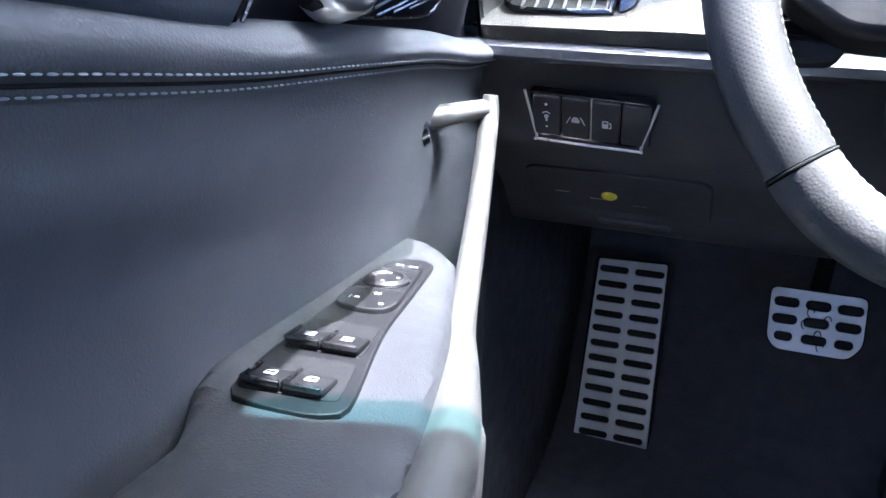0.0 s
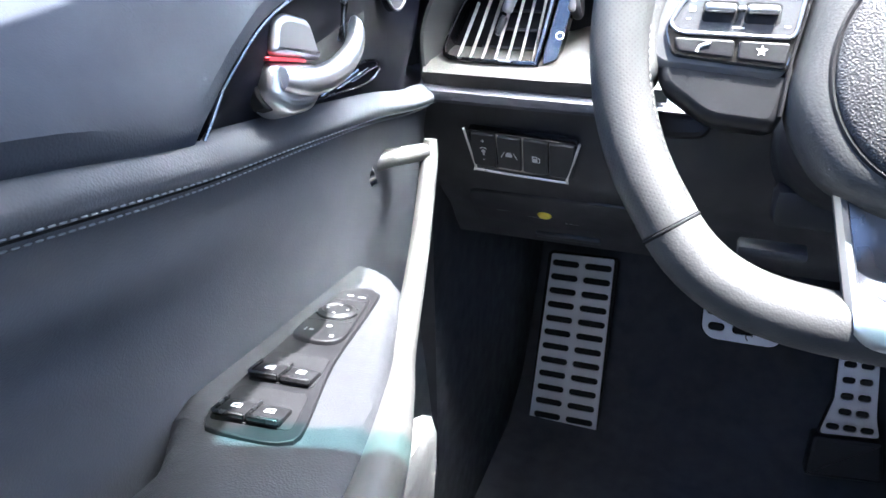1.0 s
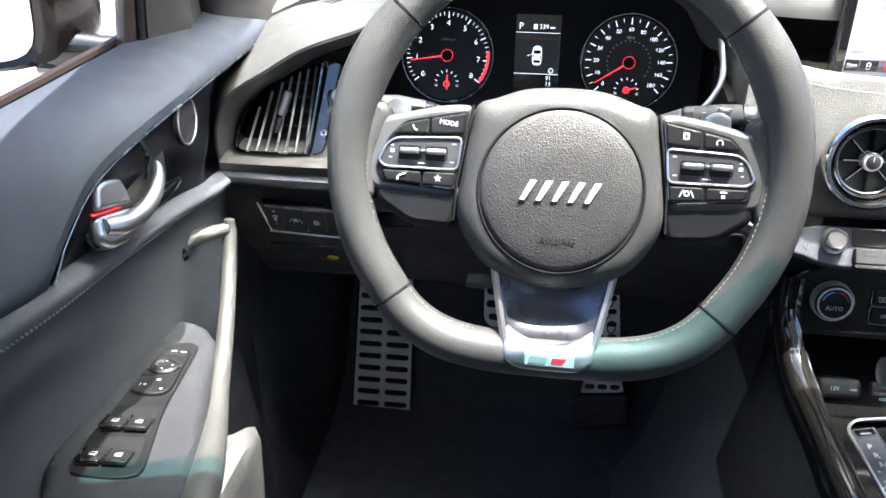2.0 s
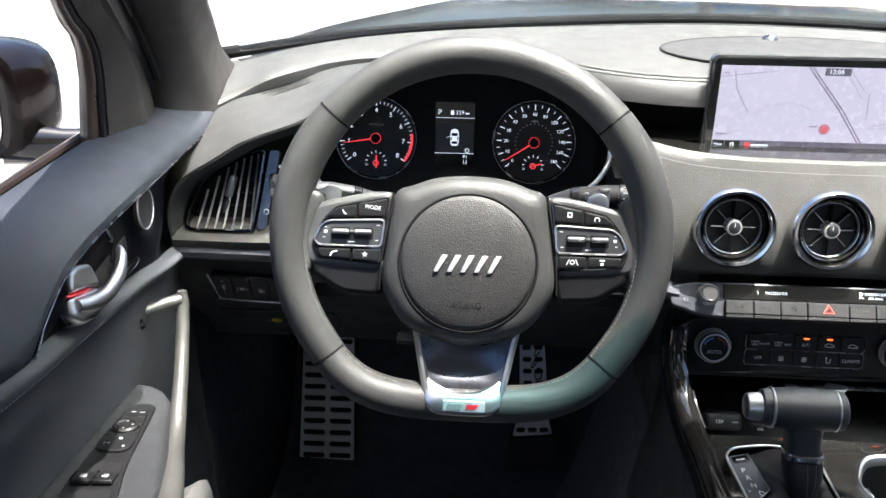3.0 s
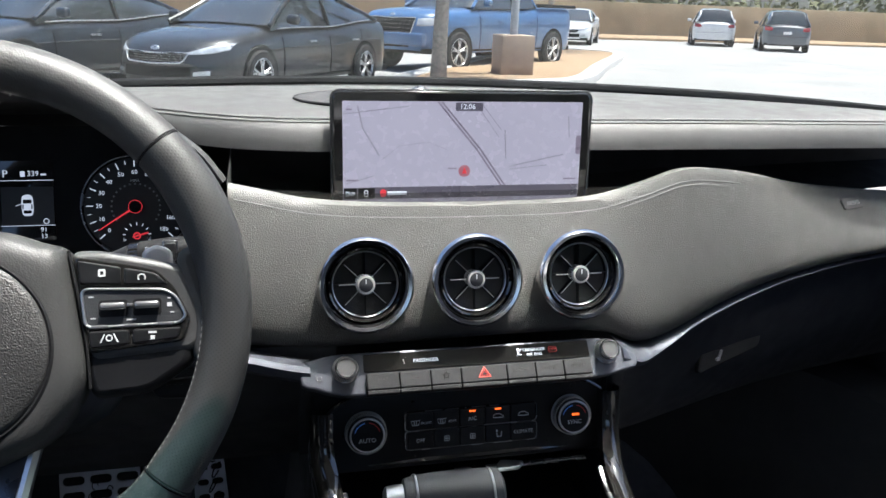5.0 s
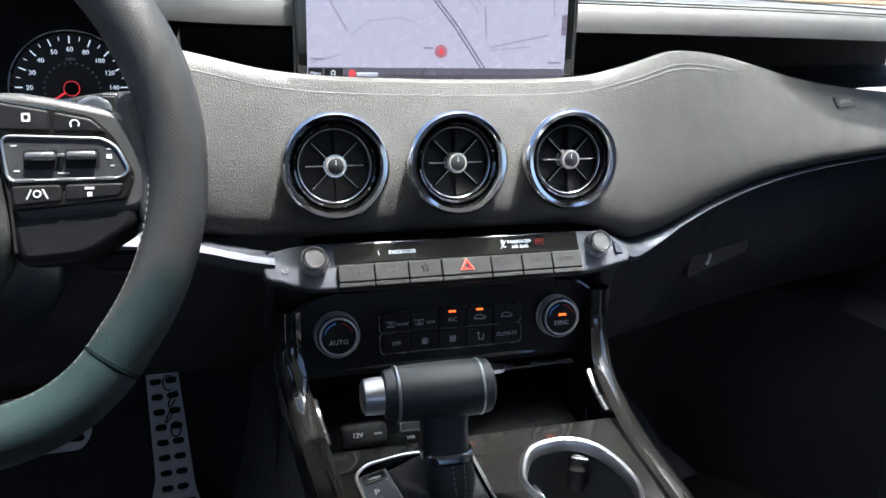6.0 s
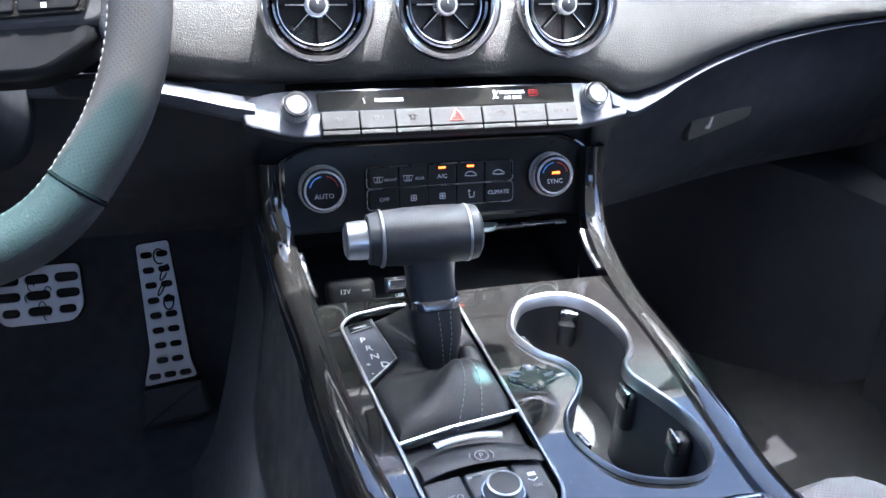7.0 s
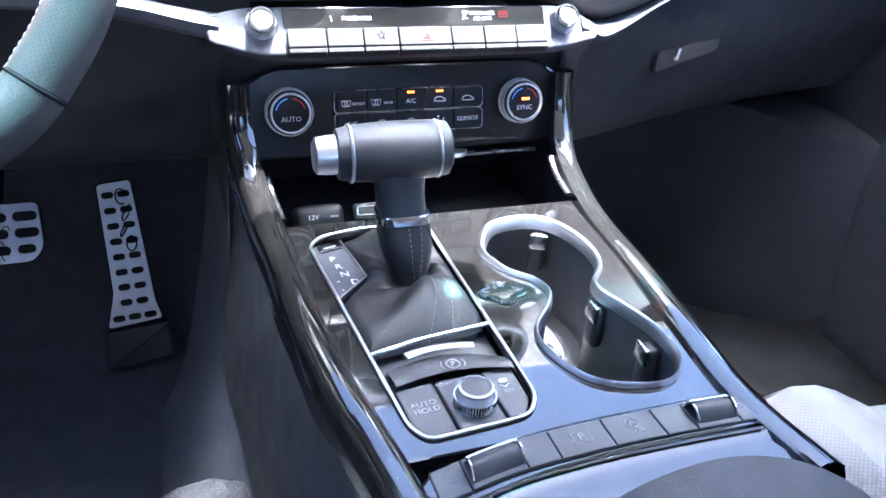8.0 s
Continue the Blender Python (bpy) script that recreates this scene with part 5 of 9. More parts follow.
for k, h in enumerate(hs):
    c = (sum(p[0] for p in h) / len(h), sum(p[1] for p in h) / len(h))
    part("rubber_stud", plate([(c[0] + (x - c[0]) * 0.85, c[1] + (y - c[1]) * 0.8) for x, y in h], -0.002, 0.0034, 0.0008, segs=1), RUBBER, br)
part("arm", tube([(0.0, 0.02, -0.012), (0.01, 0.10, -0.03), (0.02, 0.20, -0.02)], [0.011, 0.011, 0.012], 10), DARK, br)
mk = bmesh.new()
for k, (px_, py_) in enumerate(((-0.010, -0.004), (-0.006, 0.012), (0.004, -0.016), (0.012, 0.004), (0.006, -0.030))):
    tube([(px_ + 0.004 * math.cos(t) + 0.0012 * k, py_ + 0.006 * math.sin(t), 0.0026) for t in np.linspace(0, 4.5, 9)], 0.0007, 5, bm=mk)
part("pen_scrawl", mk, DARK, br, "unreadable black pen scrawl")

gm2 = axes((-0.2805, 0.425, 0.105), (0.995, 0, 0.06), (0.10, 0.42, 1))
ga = thing("accelerator_pedal", "tall brushed metal accelerator pedal with small rubber slots", "pedal", gm2, group="foot pedals")
out = fillet([(-0.0390, -0.100), (0.0360, -0.096), (0.0300, -0.070), (0.0235, 0.108), (-0.0215, 0.106), (-0.0240, -0.050)], 0.006)
hs = []
for k in range(9):
    y = -0.088 + 0.0222 * k
    n = 3 if y < -0.075 else 2
    w_ = 0.0165 if n == 2 else 0.017
    x0 = lerp_tab([(-0.1, -0.003), (-0.06, 0.002), (0.1, 0.0015)], y)
    for j in range(n):
        hs.append(slot(x0 + (j - (n - 1) / 2) * 0.0215, y, w_, 0.0090))
part("plate", plate(out, -0.001, 0.002, 0.0006, holes=hs, segs=1), BRUSHED, ga, "brushed metal plate")
part("pad", plate([(x * 1.05, y * 1.02) for x, y in out], -0.018, -0.0012), RUBBER, ga, "black rubber pad")
for h in hs:
    c = (sum(p[0] for p in h) / len(h), sum(p[1] for p in h) / len(h))
    part("rubber_stud", plate([(c[0] + (x - c[0]) * 0.85, c[1] + (y - c[1]) * 0.8) for x, y in h], -0.002, 0.0034, 0.0008, segs=1), RUBBER, ga)
part("hinge_base", plate(fillet([(-0.052, -0.165), (0.048, -0.160), (0.043, -0.103), (-0.045, -0.106)], 0.006), -0.045, -0.004, 0.006), GREYPLASTIC, ga, "dark plastic hinge base")
mk = bmesh.new()
for k, (px_, py_) in enumerate(((0.008, 0.086), (0.012, 0.062), (0.006, 0.040), (0.012, 0.018))):
    tube([(px_ + 0.007 * math.cos(t), py_ + 0.011 * math.sin(t + k), 0.0026) for t in np.linspace(0, 5.2, 12)], 0.0011, 5, bm=mk)
part("pen_scrawl", mk, DARK, ga, "unreadable black pen scrawl")


# ---- centre stack: silver key blade ----
bmx = axes((0.0, -0.0215, 0.5384), (1, 0, 0), (0, 0.033, 0.044))
bl = thing("media_control_panel", "satin silver key panel with two knobs and a dark display strip", "control panel", bmx)
SILVERKEY = mat("brushed_silver_key", (0.028, 0.028, 0.029), 0.6, metal=0.1, spec=0.12, vary=0.05, bump=0.06, grain=700)
KEYINK = mat("dark_grey_print", (0.03, 0.03, 0.03), 0.6, vary=0.03)
blade = soft_outline([(-0.164, 0.0125), (-0.150, 0.0175), (-0.135, 0.0200), (-0.112, 0.0205), (0.0, 0.0200), (0.112, 0.0200), (0.136, 0.0175), (0.152, 0.0090), (0.164, 0.0020), (0.164, -0.0100), (0.152, -0.0130), (0.136, -0.0165), (0.112, -0.0190), (0.0, -0.0195), (-0.112, -0.0190), (-0.138, -0.0155), (-0.152, -0.0105), (-0.164, -0.0060)], 110)
part("blade", plate(blade, -0.012, 0.0, 0.002), mat("satin_silver_blade", (0.062, 0.066, 0.080), 0.48, metal=0.5, vary=0.05, bump=0.05, grain=900), bl, "satin silver blade")
part("display_strip", plate(rounded(0.222, 0.0165, 0.0015, at=(0.0035, 0.0098)), -0.001, 0.0012, 0.0005), GLOSS, bl, "gloss black display strip")
part("lettering", moved(letters("PASSENGER", 0.0032), T(-0.049, 0.0092, 0.0014)), BACKLIT, bl)
part("lettering", moved(letters("PASSENGER", 0.0030), T(0.058, 0.0122, 0.0014)), BACKLIT, bl)
part("lettering", moved(letters("AIR BAG", 0.0029), T(0.058, 0.0076, 0.0014)), BACKLIT, bl)
part("lettering", moved(letters("OFF", 0.0028), T(0.077, 0.0112, 0.0014)), REDINK, bl)
part("off_frame", tube([(x, y, 0.0014) for x, y in rounded(0.0080, 0.0052, 0.001, at=(0.077, 0.0112))], 0.0003, 4, ring=True), REDINK, bl)
part("seat_symbol", joined(lathe([(0, 0.0016), (0.0014, 0.0016), (0.0014, 0.001)], 12, T(0.042, 0.0132, 0)), tube([(0.0412, 0.0115, 0.0014), (0.0422, 0.0082, 0.0014), (0.0448, 0.0078, 0.0014)], 0.0006, 5), tube([(0.0455, 0.0138, 0.0014), (0.0400, 0.0068, 0.0014)], 0.0004, 5)), BACKLIT, bl)
part("fasten_symbol", tube([(-0.0705, 0.0115, 0.0014), (-0.0695, 0.0070, 0.0014)], 0.0006, 5), GREYINK, bl)
xs = [-0.1065, -0.0760, -0.0468, -0.0178, 0.0268, 0.0555, 0.0842, 0.1135]
names = ["MAP", "NAV", "", "", "RADIO", "MEDIA", "SETUP"]
for k in range(7):
    a, b = xs[k] + 0.0004, xs[k + 1] - 0.0004
    key = part("key", plate(rounded(b - a, 0.0150, 0.0014, at=((a + b) / 2, -0.0080)), -0.004, 0.0065, 0.0009, segs=2), SILVERKEY, bl, "brushed silver key")
    part("lip", plate(rounded(b - a, 0.0040, 0.0010, at=((a + b) / 2, -0.0178)), -0.004, 0.0056, 0.0008, segs=2), SILVERKEY, key)
    c = ((a + b) / 2, -0.0072, 0.0067)
    if names[k]:
        part("lettering", moved(letters(names[k], 0.0036), T(*c)), KEYINK, key)
    elif k == 2:
        star = [((0.0036 if j % 2 == 0 else 0.0016) * math.sin(j * math.pi / 5) + c[0], (0.0036 if j % 2 == 0 else 0.0016) * math.cos(j * math.pi / 5) + c[1], c[2]) for j in range(10)]
        part("symbol", tube(star, 0.0004, 4, ring=True), KEYINK, key)
    else:
        for rr_, w_ in ((0.0066, 0.0008), (0.0036, 0.0006)):
            tri = [(c[0] + rr_ * math.sin(radians(120 * j)), c[1] - 0.0012 + rr_ * 0.95 * math.cos(radians(120 * j)), c[2]) for j in range(3)]
            part("hazard_triangle", tube(tri, w_, 5, ring=True), mat("lit_red_line", (0.75, 0.16, 0.12), 0.4, vary=0.02, glow=0.35) if rr_ > 0.005 else REDINK, key, "red hazard triangle")
for sx, xk in ((-1, -0.1245), (1, 0.1325)):
    kn = part("knob", lathe([(0.0135, -0.001), (0.0138, 0.0), (0.0130, 0.012), (0.0124, 0.0145), (0.0110, 0.0158), (0.0100, 0.0150), (0.0, 0.0152)], 40, T(xk, 0.0055, 0.0) @ Matrix.Scale(0.78, 4)), mat("satin_knob", (0.06, 0.06, 0.062), 0.45, metal=0.5, vary=0.04), bl, "satin silver knob")
    part("bright_rim", lathe([(0.0128, 0.0120), (0.0128, 0.0150), (0.0120, 0.0166), (0.0106, 0.0166), (0.0098, 0.0152)], 40, T(xk, 0.0055, 0.0) @ Matrix.Scale(0.78, 4)), CHROME, kn, "chrome rim")
    part("collar", lathe([(0.0165, -0.001), (0.0160, 0.0016), (0.0140, 0.0016)], 40, T(xk, 0.0055, 0.0) @ Matrix.Scale(0.78, 4)), CHROME, kn)
    tb = bmesh.new()
    for k in range(40):
        a = 2 * math.pi * k / 40
        box(0.0009, 0.0007, 0.0072, (xk + 0.0104 * math.cos(a), 0.0055 + 0.0104 * math.sin(a), 0.0050), bm=tb, turn=Matrix.Rotation(a, 4, "Z"))
    part("knurl", tb, SATIN, kn)
part("power_mark", tube([(-0.1485 + 0.0022 * math.cos(t), -0.001 + 0.0022 * math.sin(t), 0.0008) for t in np.linspace(2.2, 7.2, 12)], 0.0004, 5), GREYINK, bl)

# ---- climate panel ----
rows = []
for x in np.linspace(-0.165, 0.175, 18):
    rows.append([(x, y, z) for y, z in ((0.004, 0.524), (0.006, 0.512), (0.018, 0.500), (0.022, 0.470), (0.03, 0.430))])
part("stack_backing", loft(rows), PLASTIC, dash, "black plastic stack backing")
cm = axes((0.005, 0.010, 0.462), (1, 0, 0), (0, 0.22, 1))
cp = thing("climate_panel", "gloss black climate panel with two ringed knobs and small keys", "control panel", cm)
outl = fillet([(-0.150, -0.040), (-0.148, 0.020), (-0.120, 0.0365), (0.122, 0.0365), (0.148, 0.020), (0.150, -0.040)], 0.014, 6)
part("fascia", plate(outl, -0.012, 0.002, 0.002), mat("satin_black_fascia", (0.006, 0.006, 0.007), 0.34, spec=0.3, vary=0.15), cp, "satin black fascia")
part("fascia_edge", tube([(x, y, 0.0015) for x, y in outl[7:-7]], 0.0022, 8), GLOSS, cp, "gloss black edge")
part("key_bed", plate(rounded(0.140, 0.0400, 0.005, at=(0.001, -0.0035)), 0.001, 0.0030, 0.0008), DARK, cp)
for y_ in (0.0062, -0.0132):
    part("key_row_edge", tube([(x, y, 0.0034) for x, y in rounded(0.1375, 0.0192, 0.004, at=(0.0011, y_))], 0.0006, 5, ring=True), SMOKE, cp, "thin grey edge round a row of keys")


def icon_car(c, parent, tail=True):
    pts = [(c[0] + dx, c[1] + dy, c[2]) for dx, dy in ((-0.0055, -0.0012), (-0.0045, 0.0008), (-0.0022, 0.0022), (0.0018, 0.0022), (0.0038, 0.0006), (0.0058, -0.0002), (0.0056, -0.0016), (0.0, -0.0018))]
    part("symbol", tube(pts, 0.00045, 4, ring=True), INK, parent)


def icon_screen(c, parent):
    part("symbol", joined(tube([(c[0] + dx, c[1] + dy, c[2]) for dx, dy in ((-0.0045, 0.002), (0.0045, 0.002), (0.0030, -0.0026), (-0.0030, -0.0026))], 0.0004, 4, ring=True), tube([(c[0] - 0.001, c[1] - 0.002, c[2]), (c[0] - 0.001, c[1] + 0.0015, c[2])], 0.0004, 4), tube([(c[0] + 0.001, c[1] - 0.002, c[2]), (c[0] + 0.001, c[1] + 0.0015, c[2])], 0.0004, 4)), INK, parent)


def icon_fan(c, parent):
    bs = [tube([(c[0] + 0.0018 * math.cos(a) + 0.0013 * math.cos(t), c[1] + 0.0018 * math.sin(a) + 0.0013 * math.sin(t), c[2]) for t in (2 * math.pi * k / 10 for k in range(10))], 0.0004, 4, ring=True) for a in (0.785, 2.356, 3.927, 5.498)]
    part("symbol", joined(*bs), INK, parent)


for r_ in range(2):
    for k in range(5):
        c = (-0.0525 + 0.0268 * k, 0.0062 if r_ == 0 else -0.0132)
        key = part("key", plate(rounded(0.0262, 0.0182, 0.002, at=c), 0.0025, 0.0050, 0.0010), KEYBLACK, cp)
        z = 0.0058
        if r_ == 0 and k == 0:
            icon_screen((c[0] - 0.005, c[1] - 0.001, z), key)
            part("lettering", moved(letters("FRONT", 0.0024), T(c[0] + 0.006, c[1] - 0.002, z)), INK, key)
        elif r_ == 0 and k == 1:
            icon_screen((c[0] - 0.005, c[1] - 0.001, z), key)
            part("lettering", moved(letters("REAR", 0.0024), T(c[0] + 0.006, c[1] - 0.002, z)), INK, key)
        elif r_ == 0 and k == 2:
            part("lettering", moved(letters("A/C", 0.0038), T(c[0], c[1] - 0.0015, z)), INK, key)
            part("lamp", box(0.0065, 0.0018, 0.0006, (c[0], c[1] + 0.0064, z)), AMBER, key, "lit amber lamp")
        elif r_ == 0:
            icon_car((c[0], c[1] - 0.001, z), key)
            if k == 3:
                part("lamp", box(0.0065, 0.0018, 0.0006, (c[0], c[1] + 0.0064, z)), AMBER, key, "lit amber lamp")
        elif k in (0, 4):
            part("lettering", moved(letters("OFF" if k == 0 else "CLIMATE", 0.0036), T(c[0], c[1], z)), INK, key)
        elif k == 3:
            part("symbol", joined(lathe([(0, 0.0003), (0.0012, 0.0003), (0.0012, 0)], 10, T(c[0] - 0.0015, c[1] + 0.003, z)), tube([(c[0] - 0.0015, c[1] + 0.001, z), (c[0] - 0.001, c[1] - 0.003, z), (c[0] + 0.003, c[1] - 0.003, z), (c[0] + 0.0035, c[1] + 0.002, z)], 0.0006, 4)), INK, key)
        else:
            icon_fan((c[0], c[1], z), key)
for sx, xk, tx in ((-1, -0.107, "AUTO"), (1, 0.106, "SYNC")):
    kz = T(xk, 0.0005, 0) @ Matrix.Diagonal((0.93, 0.93, 1, 1))
    kn = part("knob", lathe([(0.0210, 0.001), (0.0212, 0.006), (0.0205, 0.012), (0.0185, 0.0165), (0.0180, 0.0160)], 56, kz), GREYPLASTIC, cp, "ribbed dark knob with silver rings")
    part("outer_ring", lathe([(0.0212, 0.0035), (0.0222, 0.0042), (0.0222, 0.0054), (0.0211, 0.0066)], 56, kz), SLAT, kn)
    part("chrome_ring", lathe([(0.0186, 0.0155), (0.0184, 0.0178), (0.0172, 0.0184), (0.0165, 0.0172)], 56, kz), RINGSILVER, kn, "bright silver ring")
    part("cap", lathe([(0.0168, 0.0170), (0.0, 0.0172)], 40, kz), KEYBLACK, kn)
    tb = bmesh.new()
    for k in range(60):
        a = 2 * math.pi * k / 60
        box(0.0010, 0.0011, 0.008, (xk + 0.0193 * math.cos(a), 0.0005 + 0.0193 * math.sin(a), 0.0105), bm=tb, turn=Matrix.Rotation(a, 4, "Z"))
    part("knurl", tb, SLAT, kn)
    part("lettering", moved(letters(tx, 0.0042), T(xk, -0.0045, 0.0176)), INK, kn)
    for a0, a1, mt in ((100, 165, mat("lit_blue_line", (0.12, 0.3, 0.8), 0.5, glow=0.06)), (15, 80, REDINK)):
        part("temperature_arc", tube([(xk + 0.0125 * math.cos(radians(a)), 0.0005 + 0.0125 * math.sin(radians(a)), 0.0176) for a in np.linspace(a0, a1, 9)], 0.0004, 4), mt, kn)
    if sx > 0:
        part("lamp", box(0.0075, 0.0022, 0.0006, (xk + 0.001, 0.0035, 0.0177)), AMBER, kn, "lit amber lamp")
part("fascia_line", tube([(-0.03, 0.0372, 0.001), (0.035, 0.0372, 0.001), (0.11, 0.0372, 0.001)], 0.0008, 5), CHROME, cp)

# ---- centre console ----
con = thing("centre_console", "gloss black centre console with chrome-ringed cup holders", "console", kind="structure")
ZC = 0.402


def edge_l(y):
    return lerp_tab([(-0.40, -0.104), (-0.373, -0.107), (-0.32, -0.117), (-0.237, -0.127), (-0.119, -0.131), (-0.05, -0.137)], y)


def edge_r(y):
    return lerp_tab([(-0.40, 0.116), (-0.346, 0.111), (-0.224, 0.127), (-0.115, 0.137), (-0.05, 0.146)], y)


ys = np.linspace(-0.085, -0.355, 14)
outl = [(edge_l(y) + 0.010, y) for y in ys] + [(edge_r(y) - 0.006, y) for y in ys[::-1]]
frame_o = fillet([(-0.1085, -0.122), (-0.098, -0.109), (-0.062, -0.101), (-0.0110, -0.107), (-0.0115, -0.322), (-0.022, -0.338), (-0.084, -0.343), (-0.0915, -0.330)], 0.010, 5)
cup = soft_outline([(0.022, -0.145), (0.037, -0.121), (0.056, -0.113), (0.078, -0.114), (0.095, -0.128), (0.103, -0.154), (0.103, -0.180), (0.096, -0.200), (0.084, -0.214), (0.081, -0.229), (0.087, -0.247), (0.094, -0.270),
                    (0.096, -0.291), (0.091, -0.315), (0.074, -0.331), (0.050, -0.330), (0.026, -0.317), (0.013, -0.287), (0.016, -0.262), (0.034, -0.240), (0.044, -0.222), (0.040, -0.204), (0.026, -0.188), (0.018, -0.164)], 96)


def cup_off(d):
    """The cup outline moved outward by a distance given as a function of depth."""
    out, k = [], len(cup)
    for i in range(k):
        (ax_, ay_), (bx_, by_) = cup[i - 1], cup[(i + 1) % k]
        t = Vector((bx_ - ax_, by_ - ay_)).normalized()
        w_ = d(cup[i][1])
        out.append((cup[i][0] - t.y * w_, cup[i][1] + t.x * w_))
    return out


def ring_w(y):
    return lerp_tab([(-0.335, 0.0015), (-0.25, 0.0021), (-0.19, 0.0027), (-0.11, 0.0050)], y)


part("top_plate", plate(outl, ZC - 0.006, ZC, 0.0015, holes=[frame_o, cup], segs=2), GLOSS, con, "gloss black top plate")
# cup well
cw = part("cup_well", loft([[(x, y, ZC + 0.001) for x, y in cup], [(x, y, ZC - 0.035) for x, y in cup], [(0.065 + (x - 0.065) * 0.97, -0.217 + (y + 0.217) * 0.97, ZC - 0.075) for x, y in cup], [(0.065 + (x - 0.065) * 0.9, -0.217 + (y + 0.217) * 0.93, ZC - 0.082) for x, y in cup]], True), GREYPLASTIC, con, "dark grey double cup well")
part("well_floor", plate([(0.065 + (x - 0.065) * 0.93, -0.217 + (y + 0.217) * 0.95) for x, y in cup], ZC - 0.086, ZC - 0.080), mat("well_rubber", (0.03, 0.03, 0.03), 0.6, bump=0.5, grain=500), cw)
part("chrome_ring", loft([[(x, y, z) for x, y in cup_off(lambda y_, k=k: k * ring_w(y_))] for k, z in ((1.0, ZC + 0.0005), (0.75, ZC + 0.0030), (0.2, ZC + 0.0045), (-0.4, ZC + 0.0036), (-0.8, ZC + 0.0005), (-0.9, ZC - 0.006))], True), SATIN, con, "satin chrome ring round the cup wells")
for px_, py_, a in ((0.083, -0.122, 245), (0.0245, -0.160, 10), (0.0905, -0.285, 175), (0.0185, -0.275, 10), (0.0815, -0.231, 180)):
    q = T(px_, py_, ZC - 0.026) @ Matrix.Rotation(radians(a), 4, "Z")
    g = part("cup_grip", box(0.012, 0.015, 0.036, (0, 0, 0), 0.005, 3), PLASTIC, con, "sprung black cup grip", m=q)
    part("grip_edge", box(0.004, 0.016, 0.014, (0.0055, 0, 0.012), 0.002, 2), SMOKE, g)
# clover-shaped coin tray beside the wells
cl = [((0.0155 + 0.0024 * math.cos(4 * t + 0.5)) * math.cos(t) + 0.0115, (0.0130 + 0.0022 * math.cos(4 * t + 0.5)) * math.sin(t) - 0.2145) for t in (2 * math.pi * k / 56 for k in range(56))]
part("coin_tray", loft([[(x, y, ZC + 0.0009) for x, y in cl], [(0.0115 + (x - 0.0115) * 0.94, -0.2145 + (y + 0.2145) * 0.94, ZC + 0.0022) for x, y in cl], [(0.0115 + (x - 0.0115) * 0.86, -0.2145 + (y + 0.2145) * 0.86, ZC + 0.0012) for x, y in cl], [(0.0115 + (x - 0.0115) * 0.3, -0.2145 + (y + 0.2145) * 0.3, ZC + 0.0007) for x, y in cl]], True, False, True), GLOSS, con, "gloss black clover-shaped tray")
# side rails in gloss black, rising to the climate panel
def rail(sx, edge):
    pts = [(sx * 0.148 + 0.003, -0.004, 0.492), (sx * 0.148 + 0.003, -0.012, 0.455), (sx * 0.143 + 0.003, -0.035, 0.427), (edge(-0.08), -0.080, 0.411), (edge(-0.13), -0.13, 0.406), (edge(-0.2), -0.20, 0.405), (edge(-0.28), -0.28, 0.405), (edge(-0.35), -0.35, 0.405), (edge(-0.4), -0.42, 0.407)]
    path = spline(pts, 40)
    rows = []
    for i, p in enumerate(path):
        d = (path[min(i + 1, 39)] - path[max(i - 1, 0)]).normalized()
        o = Vector((sx, 0, 0))
        n = o.cross(d)
        n = n if n.z > 0 or n.y < 0 else -n
        n.normalize()
        if n.z < 0:
            n = -n
        w_ = 0.011
        rows.append([p - o * w_ * 1.0 - n * 0.012, p - o * w_ * 0.95 + n * 0.0005, p - o * w_ * 0.5 + n * 0.0035, p + o * w_ * 0.2 + n * 0.0035, p + o * w_ * 0.8 - n * 0.001, p + o * w_ * 1.15 - n * 0.010, p + o * w_ * 1.2 - n * 0.03])
    return loft(rows)


part("side_rail", rail(-1, edge_l), GLOSS, con, "gloss black side rail")
part("side_rail", rail(1, edge_r), GLOSS, con, "gloss black side rail")
for sx, edge in ((-1, edge_l), (1, edge_r)):
    pts = spline([(sx * 0.130 + 0.003, -0.030, 0.4205), (sx * 0.128 + 0.003, -0.050, 0.4115), (edge(-0.08) - sx * 0.012, -0.080, 0.4055)], 12)
    part("silver_insert", tube(pts, 0.0032, 6, squash=0.5), SMOKE, con, "satin silver insert")
# storage bay under the climate panel
part("bay", loft([[(x, y, z) for y, z in ((-0.0865, 0.398), (-0.0845, 0.362), (-0.06, 0.356), (0.02, 0.356), (0.095, 0.362), (0.11, 0.40), (0.105, 0.432), (0.02, 0.4345))] for x in np.linspace(-0.128, 0.134, 12)]), DARK, con, "dull black storage bay")
part("bay_lip", tube([(-0.10, 0.004, 0.4285), (0.02, 0.002, 0.4285), (0.11, 0.004, 0.4285)], 0.0035, 6), GLOSS, con)
part("bay_lid_edge", box(0.14, 0.006, 0.003, (0.055, -0.012, 0.4215), 0.001), SMOKE, con)
part("phone_tray_tab", plate(fillet([(0.0, -0.006), (0.026, -0.006), (0.034, 0.004), (0.010, 0.010)], 0.004), 0.0, 0.004, 0.001), SATIN, con, "pale tab in the bay", m=T(0.022, -0.02, 0.424))
so = part("socket_12v", box(0.044, 0.020, 0.023, (0, 0, 0), 0.007, 3), KEYBLACK, con, "black twelve-volt socket cover", m=T(-0.083, -0.022, 0.374) @ Matrix.Rotation(radians(-30), 4, "X"))
part("lettering", moved(letters("12V", 0.0042), T(-0.006, -0.0104, 0.0) @ Matrix.Rotation(radians(90), 4, "X")), INK, so)
